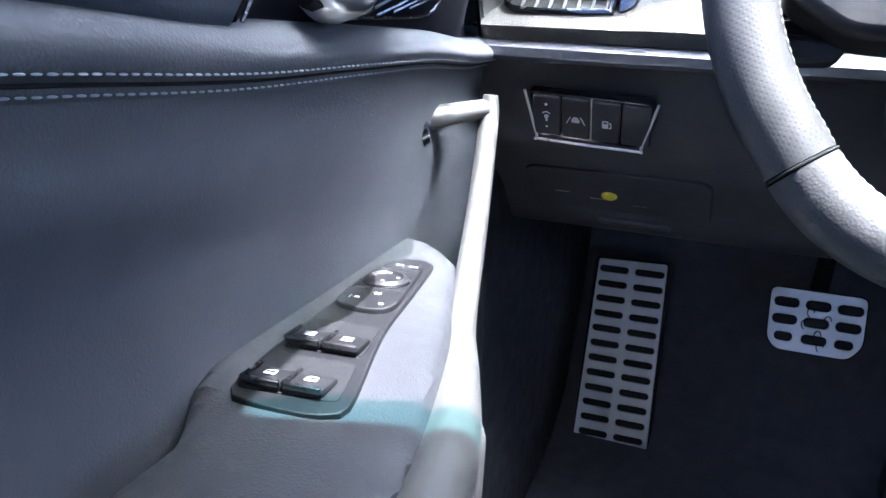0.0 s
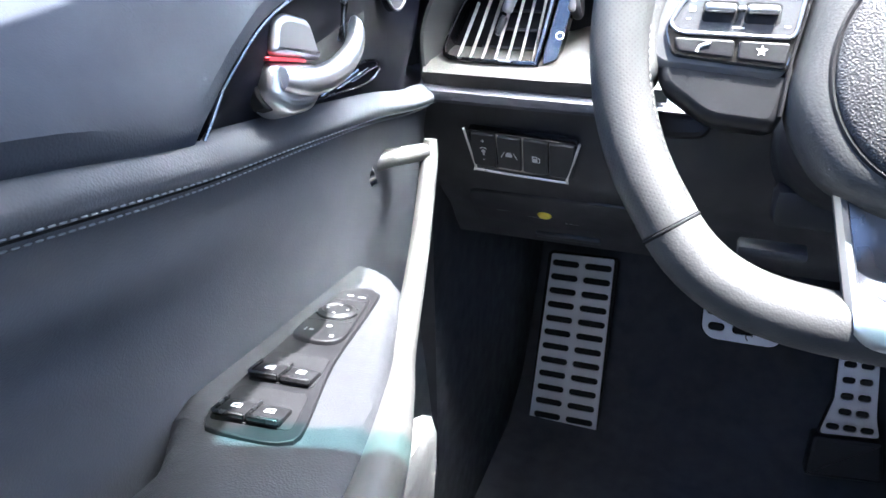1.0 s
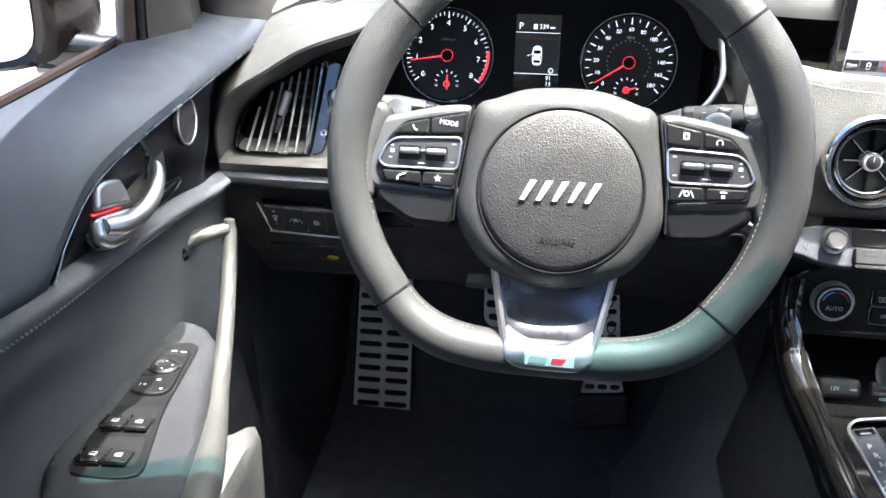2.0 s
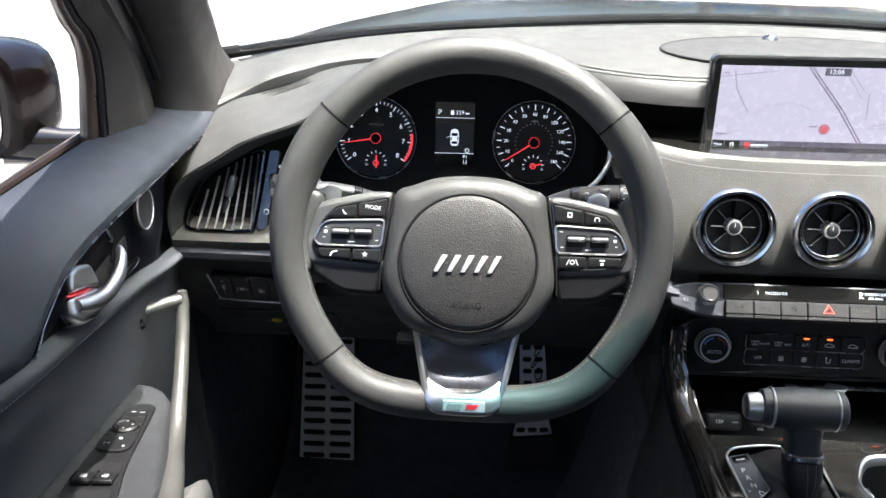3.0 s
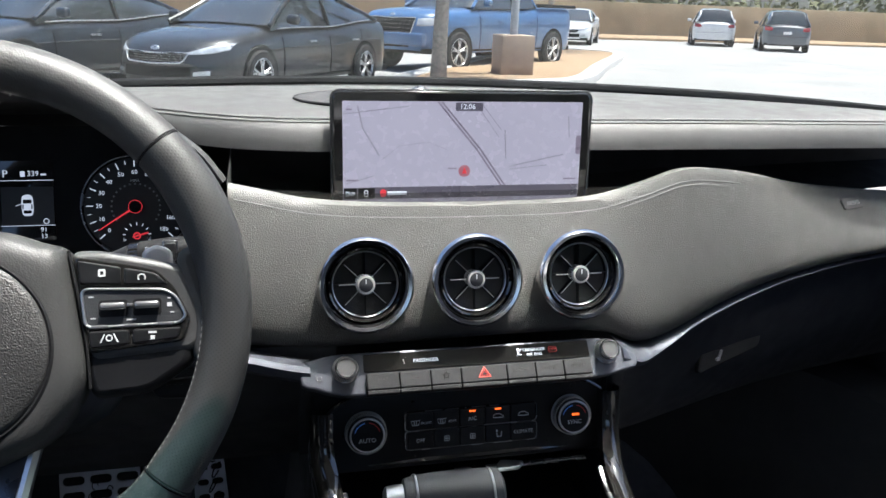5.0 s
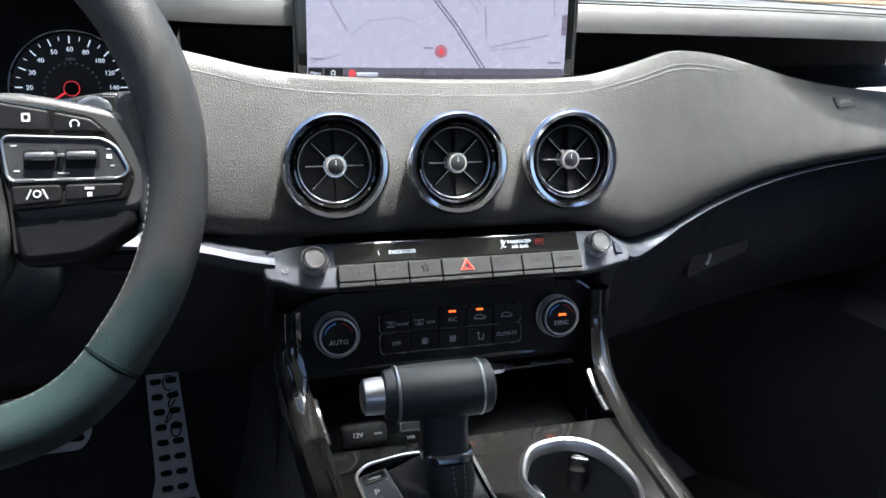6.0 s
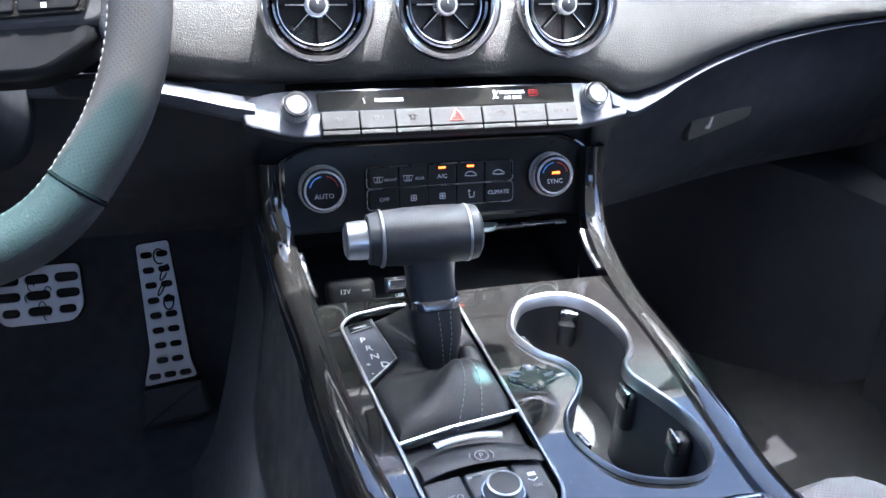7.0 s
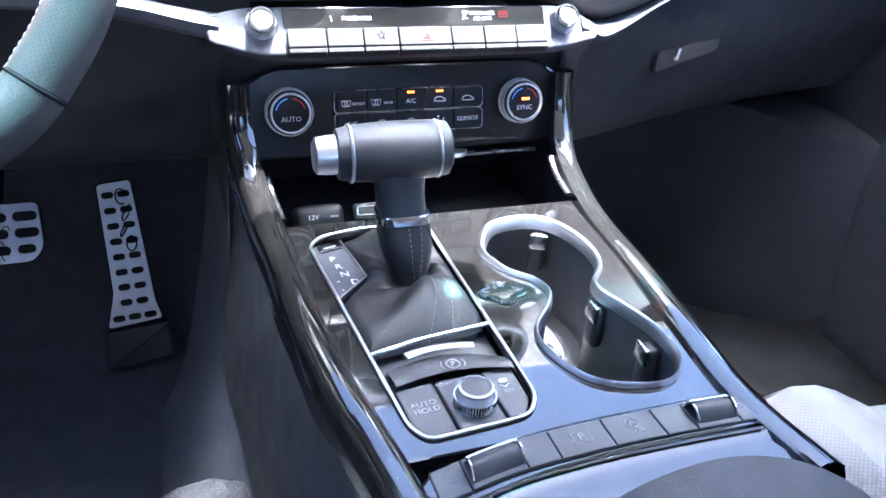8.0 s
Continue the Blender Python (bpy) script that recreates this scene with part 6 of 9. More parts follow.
part("print_bar", box(0.007, 0.0006, 0.0018, (0.0125, -0.0104, 0)), GREYINK, so)
us = part("usb_socket", box(0.022, 0.010, 0.014, (0, 0, 0), 0.002), PLASTIC, con, "small usb socket with a chrome mouth", m=T(-0.040, -0.022, 0.377) @ Matrix.Rotation(radians(-30), 4, "X"))
part("mouth", tube([(x, -0.0052, z) for x, z in rounded(0.017, 0.007, 0.001)], 0.0007, 5, ring=True), CHROME, us)
part("lettering", moved(letters("USB", 0.003), T(0, -0.0054, -0.010) @ Matrix.Rotation(radians(90), 4, "X")), INK, us)
# chrome frame round lever and keys
ring = [(x, y, ZC + 0.0012) for x, y in frame_o]
part("chrome_frame", tube(ring, 0.0014, 8, ring=True), SATIN, con, "chrome frame round the gear lever")
part("chrome_bar", tube([(-0.0965, -0.2625, ZC + 0.0006), (-0.06, -0.2545, ZC + 0.0012), (-0.0125, -0.2475, ZC + 0.0006)], 0.0017, 8), CHROME, con, "chrome cross bar")
# gear pattern plate
pp = part("gear_plate", plate(fillet([(-0.1065, -0.123), (-0.0845, -0.116), (-0.0770, -0.172), (-0.1010, -0.196)], 0.003), ZC - 0.003, ZC + 0.0006, 0.0006), STRIP, con, "grey plate with white gear letters")
part("edge_line", tube([(-0.0840, -0.117, ZC + 0.0008), (-0.0765, -0.172, ZC + 0.0008), (-0.1010, -0.1965, ZC + 0.0008)], 0.0008, 5), SATIN, pp)
for k, tx in enumerate("PRND"):
    part("lettering", moved(letters(tx, 0.0062), T(-0.0955 + 0.0022 * k + (0.003 if k == 3 else 0), -0.1445 - 0.0112 * k, ZC + 0.0010)), INK, pp)
for tx, dx, dy in (("+", -0.0975, -0.176), ("-", -0.0965, -0.1865)):
    part("lettering", moved(letters(tx, 0.004), T(dx, dy, ZC + 0.0010)), INK, pp)
lk = part("lock_key", plate(fillet([(-0.1040, -0.1245), (-0.0860, -0.119), (-0.0845, -0.129), (-0.1025, -0.1345)], 0.002), ZC, ZC + 0.0022, 0.0008), GLOSS, pp, "small gloss release cap")
part("print_bar", box(0.010, 0.0016, 0.0003, (-0.0945, -0.1285, ZC + 0.0024), turn=Matrix.Rotation(0.25, 4, "Z")), GREYINK, lk)
# key bay behind the lever
part("key_bay", plate([(-0.094, -0.258), (-0.013, -0.246), (-0.0135, -0.322), (-0.023, -0.336), (-0.083, -0.341), (-0.0895, -0.329)], ZC - 0.016, ZC - 0.010), PLASTIC, con, "black key bay")
pk = part("parking_brake_key", loft([[(x, -0.272 - 0.026 * f + 0.010 * (1 - ((x + 0.052) / 0.038) ** 2) * (1 - 0.3 * f) + 0.012 * (x + 0.052), ZC - 0.008 + 0.0105 * math.sin(f * 1.7)) for x in np.linspace(-0.0895, -0.0145, 17)] for f in np.linspace(0, 1, 8)]), PLASTIC, con, "curved black parking brake key")
# pale streak modelled on the key in place of a reflection
part("reflection_streak", tube([(x, -0.2735 + 0.0105 * (1 - ((x + 0.052) / 0.038) ** 2) + 0.012 * (x + 0.052), ZC - 0.0005) for x in np.linspace(-0.075, -0.030, 12)], 0.0032, 8, squash=0.45), SATIN, pk, "bright streak standing for a reflection")
part("brake_mark", joined(tube([(-0.0505 + 0.0042 * math.cos(t), -0.2855 + 0.0042 * math.sin(t), ZC + 0.0030) for t in (2 * math.pi * k / 16 for k in range(16))], 0.0005, 5, ring=True), moved(letters("P", 0.0042), T(-0.0505, -0.2855, ZC + 0.0030)), tube([(-0.0570, -0.282, ZC + 0.003), (-0.0582, -0.2855, ZC + 0.003), (-0.0570, -0.289, ZC + 0.003)], 0.0004, 4), tube([(-0.0440, -0.282, ZC + 0.003), (-0.0428, -0.2855, ZC + 0.003), (-0.0440, -0.289, ZC + 0.003)], 0.0004, 4)), GREYINK, pk)
for nm, pts in (("auto_hold_key", [(-0.0905, -0.297), (-0.0665, -0.294), (-0.0650, -0.338), (-0.083, -0.3395), (-0.0885, -0.329)]), ("drive_key", [(-0.0650, -0.294), (-0.0365, -0.292), (-0.0345, -0.336), (-0.0635, -0.338)]), ("stability_key", [(-0.0350, -0.292), (-0.0150, -0.289), (-0.0150, -0.321), (-0.0225, -0.334), (-0.0330, -0.336)])):
    kk = part(nm, plate(fillet(pts, 0.003), ZC - 0.012, ZC - 0.001, 0.0015), GREYPLASTIC, con, "black console key")
    if nm[0] == "a":
        part("lettering", moved(letters("AUTO", 0.0040), T(-0.0775, -0.3125, ZC - 0.0007) @ Matrix.Rotation(0.1, 4, "Z")), GREYINK, kk)
        part("lettering", moved(letters("HOLD", 0.0040), T(-0.0768, -0.3182, ZC - 0.0007) @ Matrix.Rotation(0.1, 4, "Z")), GREYINK, kk)
    elif nm[0] == "d":
        part("lettering", moved(letters("DRIVE", 0.0024), T(-0.0590, -0.2985, ZC - 0.0007) @ Matrix.Rotation(0.1, 4, "Z")), GREYINK, kk)
    else:
        part("symbol", joined(box(0.005, 0.0028, 0.0004, (-0.0250, -0.3035, ZC - 0.0007)), tube([(-0.0285, -0.307, ZC - 0.0007), (-0.0255, -0.309, ZC - 0.0007), (-0.0225, -0.307, ZC - 0.0007)], 0.0005, 4)), INK, kk)
        part("lettering", moved(letters("OFF", 0.0024), T(-0.0245, -0.3135, ZC - 0.0007)), GREYINK, kk)
kz = T(-0.0490, -0.3195, ZC - 0.003)
rk = part("drive_mode_dial", lathe([(0.0124, 0.0), (0.0127, 0.003), (0.0121, 0.007), (0.0104, 0.0105), (0.0098, 0.0130), (0.0104, 0.0142), (0.0102, 0.0152), (0.0090, 0.0156), (0.0085, 0.0148), (0.0, 0.0152)], 48, kz), SATIN, con, "knurled metal drive dial")
part("cap", lathe([(0.0089, 0.0152), (0.005, 0.0162), (0.0, 0.0164)], 40, kz), PLASTIC, rk)
tb = bmesh.new()
for k in range(48):
    a = 2 * math.pi * k / 48
    box(0.0010, 0.0010, 0.007, (-0.0490 + 0.0121 * math.cos(a), -0.3195 + 0.0121 * math.sin(a), ZC + 0.003), bm=tb, turn=Matrix.Rotation(a, 4, "Z"))
part("knurl", tb, CHROME, rk)

# raised switch bar in front of the arm rest
bar = [(-0.096, -0.3730), (-0.05, -0.3580), (0.0, -0.3535), (0.05, -0.3525), (0.096, -0.3535), (0.1025, -0.3660), (0.100, -0.3800), (0.05, -0.3815), (0.0, -0.3825), (-0.05, -0.3885), (-0.090, -0.3995), (-0.0985, -0.388)]
swb = part("switch_bar", plate(soft_outline(bar, 72), ZC - 0.004, ZC + 0.0062, 0.0025, segs=3), GLOSS, con, "gloss black switch bar")
def bar_y(x, f):
    return lerp_tab([(-0.10, -0.3720), (-0.05, -0.3605), (0.0, -0.3565), (0.05, -0.3560), (0.11, -0.3575)], x) - 0.0230 * f


for x0, x1, kind_ in ((-0.0935, -0.0763, "heat"), (-0.0757, -0.0432, "rocker"), (-0.0428, -0.0236, "key"), (-0.0231, 0.0092, "camera"), (0.0097, 0.0408, "stop"), (0.0413, 0.0605, "key"), (0.0611, 0.0888, "rocker"), (0.0894, 0.0985, "heat")):
    pts = [(x, bar_y(x, 0.06)) for x in np.linspace(x0, x1, 5)] + [(x, bar_y(x, 0.98)) for x in np.linspace(x1, x0, 5)]
    top = ZC + 0.0082
    kk = part("switch_key", plate(pts, ZC, top, 0.0010), GREYPLASTIC, swb)
    xm = (x0 + x1) / 2
    ym = bar_y(xm, 0.5)
    if kind_ == "rocker":
        rows = []
        for f in np.linspace(0, 1, 13):
            hz = top - 0.001 + 0.0075 * math.sin(math.pi * min(1, f * 1.02)) ** 0.75
            rows.append([(x, bar_y(x, 0.14 + 0.72 * f), hz - 0.0012 * abs((x - xm) / (x1 - x0) * 2) ** 6) for x in np.linspace(x0 + 0.0012, x1 - 0.0012, 9)])
        part("rocker", loft(rows), PLASTIC, kk, "rounded black rocker")
        for xe in (x0 + 0.0014, x1 - 0.0014):
            part("rocker_edge", tube([(xe, bar_y(xe, 0.14 + 0.72 * f), top - 0.0008 + 0.0075 * math.sin(math.pi * min(1, f * 1.02)) ** 0.75) for f in np.linspace(0.12, 0.92, 9)], 0.0008, 6), CHROME, kk, "bright chrome edge")
        part("rocker_edge", tube([(x, bar_y(x, 0.30), top + 0.0052) for x in np.linspace(x0 + 0.0014, x1 - 0.0014, 8)], 0.0011, 6), CHROME, kk, "bright chrome edge")
    elif kind_ == "camera":
        part("symbol", joined(tube([(xm + a, ym + b, top + 0.0002) for a, b in rounded(0.010, 0.0075, 0.001)], 0.0004, 4, ring=True), moved(letters("P", 0.0045), T(xm, ym, top + 0.0003)), tube([(xm - 0.0050, ym + 0.001, top), (xm - 0.0072, ym + 0.003, top), (xm - 0.0072, ym - 0.003, top), (xm - 0.0050, ym - 0.001, top)], 0.0004, 4)), GREYINK, kk)
    elif kind_ == "stop":
        part("symbol", joined(tube([(xm + 0.0038 * math.cos(t), ym + 0.002 + 0.0038 * math.sin(t), top + 0.0002) for t in np.linspace(0.6, 6.3, 16)], 0.0004, 4), moved(letters("A", 0.0036), T(xm, ym + 0.002, top + 0.0003)), moved(letters("OFF", 0.0026), T(xm + 0.002, ym - 0.0048, top + 0.0003))), GREYINK, kk)
    elif kind_ == "heat":
        part("symbol", joined(tube([(xm - 0.002, ym + 0.002, top), (xm - 0.001, ym - 0.002, top), (xm + 0.003, ym - 0.002, top)], 0.0006, 4), tube([(xm + 0.0005, ym + 0.003, top), (xm + 0.002, ym + 0.001, top)], 0.0004, 4)), GREYINK, kk)
part("bar_line", tube([(x, bar_y(x, 1.18), ZC + 0.0055) for x in np.linspace(-0.092, 0.099, 14)], 0.0012, 5), CHROME, con, "chrome line behind the switches")
part("bar_slope", loft([[(x, bar_y(x, 1.2), ZC + 0.004), (x, bar_y(x, 1.5), ZC + 0.002), (x, bar_y(x, 1.9), ZC + 0.003), (x, bar_y(x, 2.4), ZC + 0.001)] for x in np.linspace(-0.103, 0.114, 16)]), GLOSS, con, "gloss black slope before the arm rest")
# console flanks
for sx, edge in ((-1, edge_l), (1, edge_r)):
    rows = []
    for y in np.linspace(0.02, -0.50, 18):
        e = edge(max(y, -0.40)) + sx * 0.010
        rows.append(spline([(e, y, 0.398), (e + sx * 0.006, y, 0.36), (e + sx * 0.016, y, 0.30), (e + sx * 0.028, y, 0.22)], 8))
    part("flank", loft(rows), PLASTIC, con, "black plastic console side")
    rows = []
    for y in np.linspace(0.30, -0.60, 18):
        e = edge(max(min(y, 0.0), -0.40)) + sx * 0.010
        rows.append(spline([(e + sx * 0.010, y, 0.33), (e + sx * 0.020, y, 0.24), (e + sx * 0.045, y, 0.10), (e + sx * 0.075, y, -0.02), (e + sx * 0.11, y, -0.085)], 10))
    # passenger side is near-black: footwell shade put into the carpet's colour
    part("tunnel_carpet", loft(rows), TUNNEL_CARPET if sx < 0 else DARK, con, "tunnel side carpet, grey by the driver, blackened as shade by the passenger")
    rows = []
    for y in np.linspace(0.56, 0.01, 8):
        rows.append([(sx * 0.150, y, 0.52), (sx * 0.155, y, 0.44), (sx * 0.158, y, 0.34), (sx * 0.152, y, 0.28)])
    part("stack_side", loft(rows), PLASTIC, con, "black plastic side of the stack")

# ---- arm rest ----
rows = []
for f in [0, 0.002, 0.005, 0.010, 0.016, 0.023, 0.030] + list(np.linspace(0.045, 1, 14)):
    k = min(1.0, f / 0.030) ** 0.5
    zt = ZC + 0.000 + 0.030 * k + 0.012 * f
    rows.append([(x, (-0.408 - (3.0 if x < 0.035 else 5.0) * (x - 0.035) ** 2) * (1 - f) - 0.80 * f, zt - (0.006 + 0.014 * k) * abs(x / 0.115) ** 5) for x in np.linspace(-0.112, 0.118, 25)])
ar = thing("arm_rest", "smooth dark grey leather arm rest lid behind the console", "arm rest")
part("lid", loft(rows), ARMSKIN, ar, "smooth grey leather lid")
part("box", box(0.222, 0.34, 0.30, (0.003, -0.640, 0.24), 0.01), PLASTIC, ar, "black plastic box")

# ---- gear lever ----
gl = thing("gear_lever", "black leather T-shaped gear lever with silver bands and boot", "gear lever")
ctr = Vector((-0.0530, -0.1485, 0.4875))
ax = Vector((0.998, -0.05, 0.02)).normalized()


def along(d_):
    return ctr + ax * d_


part("grip", tube([along(d_) for d_ in (-0.0405, -0.0395, -0.030, -0.015, 0.0, 0.015, 0.030, 0.0375, 0.0405)], [0.0150, 0.0175, 0.0195, 0.0205, 0.0208, 0.0207, 0.0203, 0.0190, 0.0140], 32), LEATHER, gl, "black leather grip")
for d_ in (-0.0310, 0.0300):
    part("band", tube([along(d_ - 0.0013), along(d_ - 0.0006), along(d_ + 0.0006), along(d_ + 0.0013)], [0.0196, 0.0206, 0.0208, 0.0199], 32), SATIN, gl, "satin silver band")
part("release_button", tube([along(-0.0400), along(-0.0460), along(-0.0540), along(-0.0560)], [0.0135, 0.0137, 0.0128, 0.0095], 28), SATIN, gl, "satin silver release button")
neck = [Vector((-0.050, -0.151, 0.478)), Vector((-0.0495, -0.1545, 0.462)), Vector((-0.0485, -0.158, 0.446))]
rows = []
for p, w_, d_ in zip(spline(neck, 6), (0.0200, 0.0185, 0.0175, 0.0170, 0.0170, 0.0172), (0.014, 0.013, 0.013, 0.013, 0.0135, 0.014)):
    rows.append([p + Vector((math.copysign(abs(math.cos(t)) ** 0.6, math.cos(t)) * w_, math.copysign(abs(math.sin(t)) ** 0.6, math.sin(t)) * d_, 0)) for t in (2 * math.pi * k / 24 for k in range(24))])
part("neck", loft(rows, True, False, True), LEATHER, gl, "black leather neck")
def sq(c, w_, d_, e=0.55, n=48):
    return [Vector(c) + Vector((math.copysign(abs(math.cos(t)) ** e, math.cos(t)) * w_, math.copysign(abs(math.sin(t)) ** e, math.sin(t)) * d_, 0)) for t in (2 * math.pi * k / n for k in range(n))]


part("collar", loft([sq((-0.0485, -0.1585, 0.4475), 0.0176, 0.0143), sq((-0.0485, -0.1588, 0.4465), 0.0188, 0.0153), sq((-0.0483, -0.1600, 0.4410), 0.0190, 0.0156), sq((-0.0483, -0.1604, 0.4400), 0.0176, 0.0143)], True), SMOKE, gl, "dark satin collar")
base = [(-0.0835, -0.1130), (-0.0772, -0.172), (-0.0995, -0.1970), (-0.0955, -0.2610), (-0.0125, -0.2465), (-0.0122, -0.1090), (-0.060, -0.1030)]
bc = Vector((-0.0500, -0.1650, 0))


def base_hit(t):
    """Where a ray from the lever's foot meets the edge of the opening."""
    d, best = Vector((math.cos(t), math.sin(t), 0)), None
    for (ax_, ay_), (bx_, by_) in zip(base, base[1:] + base[:1]):
        ex, ey = bx_ - ax_, by_ - ay_
        det = d.x * -ey + ex * d.y
        if abs(det) < 1e-9:
            continue
        wx, wy = ax_ - bc.x, ay_ - bc.y
        r_, u_ = (-ey * wx + ex * wy) / det, (d.x * wy - d.y * wx) / det
        if r_ > 0 and -1e-6 <= u_ <= 1 + 1e-6:
            best = r_
    return bc + d * best


NB = 96
BOOT = mat("boot_leather", (0.008, 0.008, 0.009), 0.46, bump=0.25, grain=1000, kind="leather", spec=0.4)
# leather sleeve under the collar, narrowing downward
rows = []
for f in np.linspace(0, 1, 12):
    c = (-0.0483 + 0.0034 * f, -0.1604 - 0.017 * f, 0.4405 - 0.044 * f)
    w_ = lerp_tab([(0, 0.0186), (0.40, 0.0184), (0.7, 0.0150), (1, 0.0115)], f)
    rows.append(sq(c, w_, 0.84 * w_, lerp_tab([(0, 0.55), (1, 0.85)], f), 48))
slv = part("sleeve", loft(rows, True), BOOT, gl, "stitched black leather sleeve")
for off in (36, 38):
    stitches([r_[off] + Vector((0.0002, -0.0005, 0.0003)) for r_ in rows], 0.0026, 0.0013, 0.00030, slv, mat("grey_thread", (0.17, 0.18, 0.19), 0.7, vary=0.1))
rows = []
for i in range(34):
    f = i / 33
    out_ = []
    for k in range(NB):
        t = 2 * math.pi * k / NB
        d = Vector((math.cos(t), math.sin(t), 0))
        inner = Vector((-0.0452, -0.1760, 0)) + Vector((d.x * 0.0095, d.y * 0.0085, 0))
        p = inner.lerp(base_hit(t), f ** 1.1)
        z = lerp_tab([(0, 0.3990), (0.08, 0.4000), (0.20, 0.4035), (0.38, 0.4075), (0.60, 0.4080), (0.82, 0.4045), (0.94, 0.4005), (1, 0.3962)], f)
        env = math.sin(math.pi * min(1.0, f * 1.02)) ** 0.8
        fold = 0.0060 * math.cos(2 * t + 2.3 + 0.9 * f) + 0.0036 * math.cos(4 * t - 0.7 + 1.6 * f) + 0.0018 * math.cos(9 * t + 4 * f)
        ridge = 0.0055 * math.exp(-(((t - 5.02 - 0.25 * f) / 0.20) ** 2))
        out_.append(Vector((p.x, p.y, z + env * (fold + ridge))))
    rows.append(out_)
bt = part("boot", loft(rows, True), BOOT, gl, "folded black leather boot")
for off in (75, 78):
    line = []
    for i in range(3, 34):
        k = off + lerp_tab([(0, 0), (12, 0), (33, -4)], i)
        a, b = Vector(rows[i][int(k) % NB]), Vector(rows[i][(int(k) + 1) % NB])
        line.append(a.lerp(b, k - int(k)))
    stitches([p + Vector((0.0, -0.0004, 0.0008)) for p in line], 0.0026, 0.0013, 0.00032, bt, MATS["grey_thread"])


# ---- driver's door ----
door = thing("driver_door", "black leather-lined driver's door with stitched roll and gloss trim", "car door")
B1 = [(-0.80, (-0.704, 0.700)), (-0.55, (-0.702, 0.680)), (-0.43, (-0.703, 0.658)), (-0.335, (-0.708, 0.6365)), (-0.322, (-0.706, 0.653)), (-0.305, (-0.7045, 0.666)), (-0.285, (-0.704, 0.677)), (-0.255, (-0.703, 0.685)), (-0.20, (-0.703, 0.689)), (-0.133, (-0.703, 0.691)), (0.0, (-0.705, 0.693)), (0.13, (-0.708, 0.693))]
SILL = [(-0.80, (-0.790, 0.722)), (-0.45, (-0.790, 0.715)), (-0.25, (-0.790, 0.7135)), (-0.065, (-0.789, 0.7155)), (0.16, (-0.785, 0.718))]


def tab2(tab, y):
    return lerp_tab([(a, b[0]) for a, b in tab], y), lerp_tab([(a, b[1]) for a, b in tab], y)


def low_line(y):
    """The seam between the gloss trim and the leather roll."""
    return lerp_tab([(-0.80, 0.700), (-0.55, 0.680), (-0.43, 0.657), (-0.324, 0.634), (-0.215, 0.614), (-0.125, 0.597), (-0.04, 0.577), (0.05, 0.562)], y)


def roll_x(y):
    return lerp_tab([(-0.80, -0.716), (-0.45, -0.712), (-0.25, -0.725), (0.0, -0.738), (0.05, -0.741)], y)


rows = []
for y in np.concatenate([np.linspace(0.100, -0.30, 34), np.linspace(-0.312, -0.80, 20)]):
    (xa, za), (xb, zb) = tab2(B1, y), tab2(SILL, y)
    mx, mz = (xa + xb) / 2, (za + zb) / 2
    st = min(1.0, (zb - za) / 0.05)
    rows.append(spline([(xa - 0.012, y, za - 0.012), (xa - 0.001, y, za - 0.004), (xa, y, za + 0.002), (xa - 0.005 + 0.003 * st, y, za + 0.009 + 0.004 * st), (mx + 0.008 * st, y, mz + 0.009 + 0.006 * st), (xb + 0.014, y, zb + 0.002 + 0.004 * st), (xb, y, zb - 0.002), (xb - 0.002, y, zb - 0.03)], 20))
part("upper_panel", loft(rows), mat("door_top_skin", (0.036, 0.040, 0.050), 0.7, bump=0.2, grain=900, kind="leather", spec=0.10), door, "dark blue-grey soft upper panel")
# belt strip and outer sill
part("belt_strip", tube([(-0.794, y, tab2(SILL, y)[1] + 0.0015) for y in np.linspace(0.16, -0.80, 24)], 0.0048, 8), mat("brown_rubber", (0.017, 0.011, 0.009), 0.5, spec=0.2), door, "brown-black belt strip")
part("outer_sill", loft([[(-0.797, y, tab2(SILL, y)[1] - 0.004), (-0.815, y, tab2(SILL, y)[1] - 0.007), (-0.838, y, tab2(SILL, y)[1] - 0.018), (-0.87, y, tab2(SILL, y)[1] - 0.10), (-0.89, y, 0.30), (-0.85, y, -0.15)] for y in np.linspace(0.20, -0.80, 16)]), mat("car_paint", (0.30, 0.27, 0.25), 0.3, coat=1.0, vary=0.03), door, "painted outer sill")
# gloss trim with chrome edge
rows = []
for y in np.linspace(0.095, -0.3345, 44):
    (xa, za), zl, xl = tab2(B1, y), low_line(y), roll_x(y)
    rows.append([(xa - 0.005 + (xl + 0.002 - xa + 0.005) * f + 0.005 * math.sin(math.pi * f) - 0.8 * max(0.0, y + 0.06) * min(1.0, 1.6 * math.sin(math.pi * f)), y, za - 0.004 + (zl - 0.002 - za + 0.004) * f) for f in np.linspace(0, 1, 7)])
tr = part("gloss_trim", loft(rows), mat("gloss_door_trim", (0.004, 0.004, 0.006), 0.34, vary=0.2, rvary=0.02, spec=0.06), door, "gloss black trim")
line = [(tab2(B1, y)[0] + 0.0002, y, tab2(B1, y)[1] - 0.0035) for y in np.linspace(0.099, -0.3345, 60)]
part("chrome_edge", tube(line, 0.0009, 6), SMOKE, tr, "thin chrome edge")
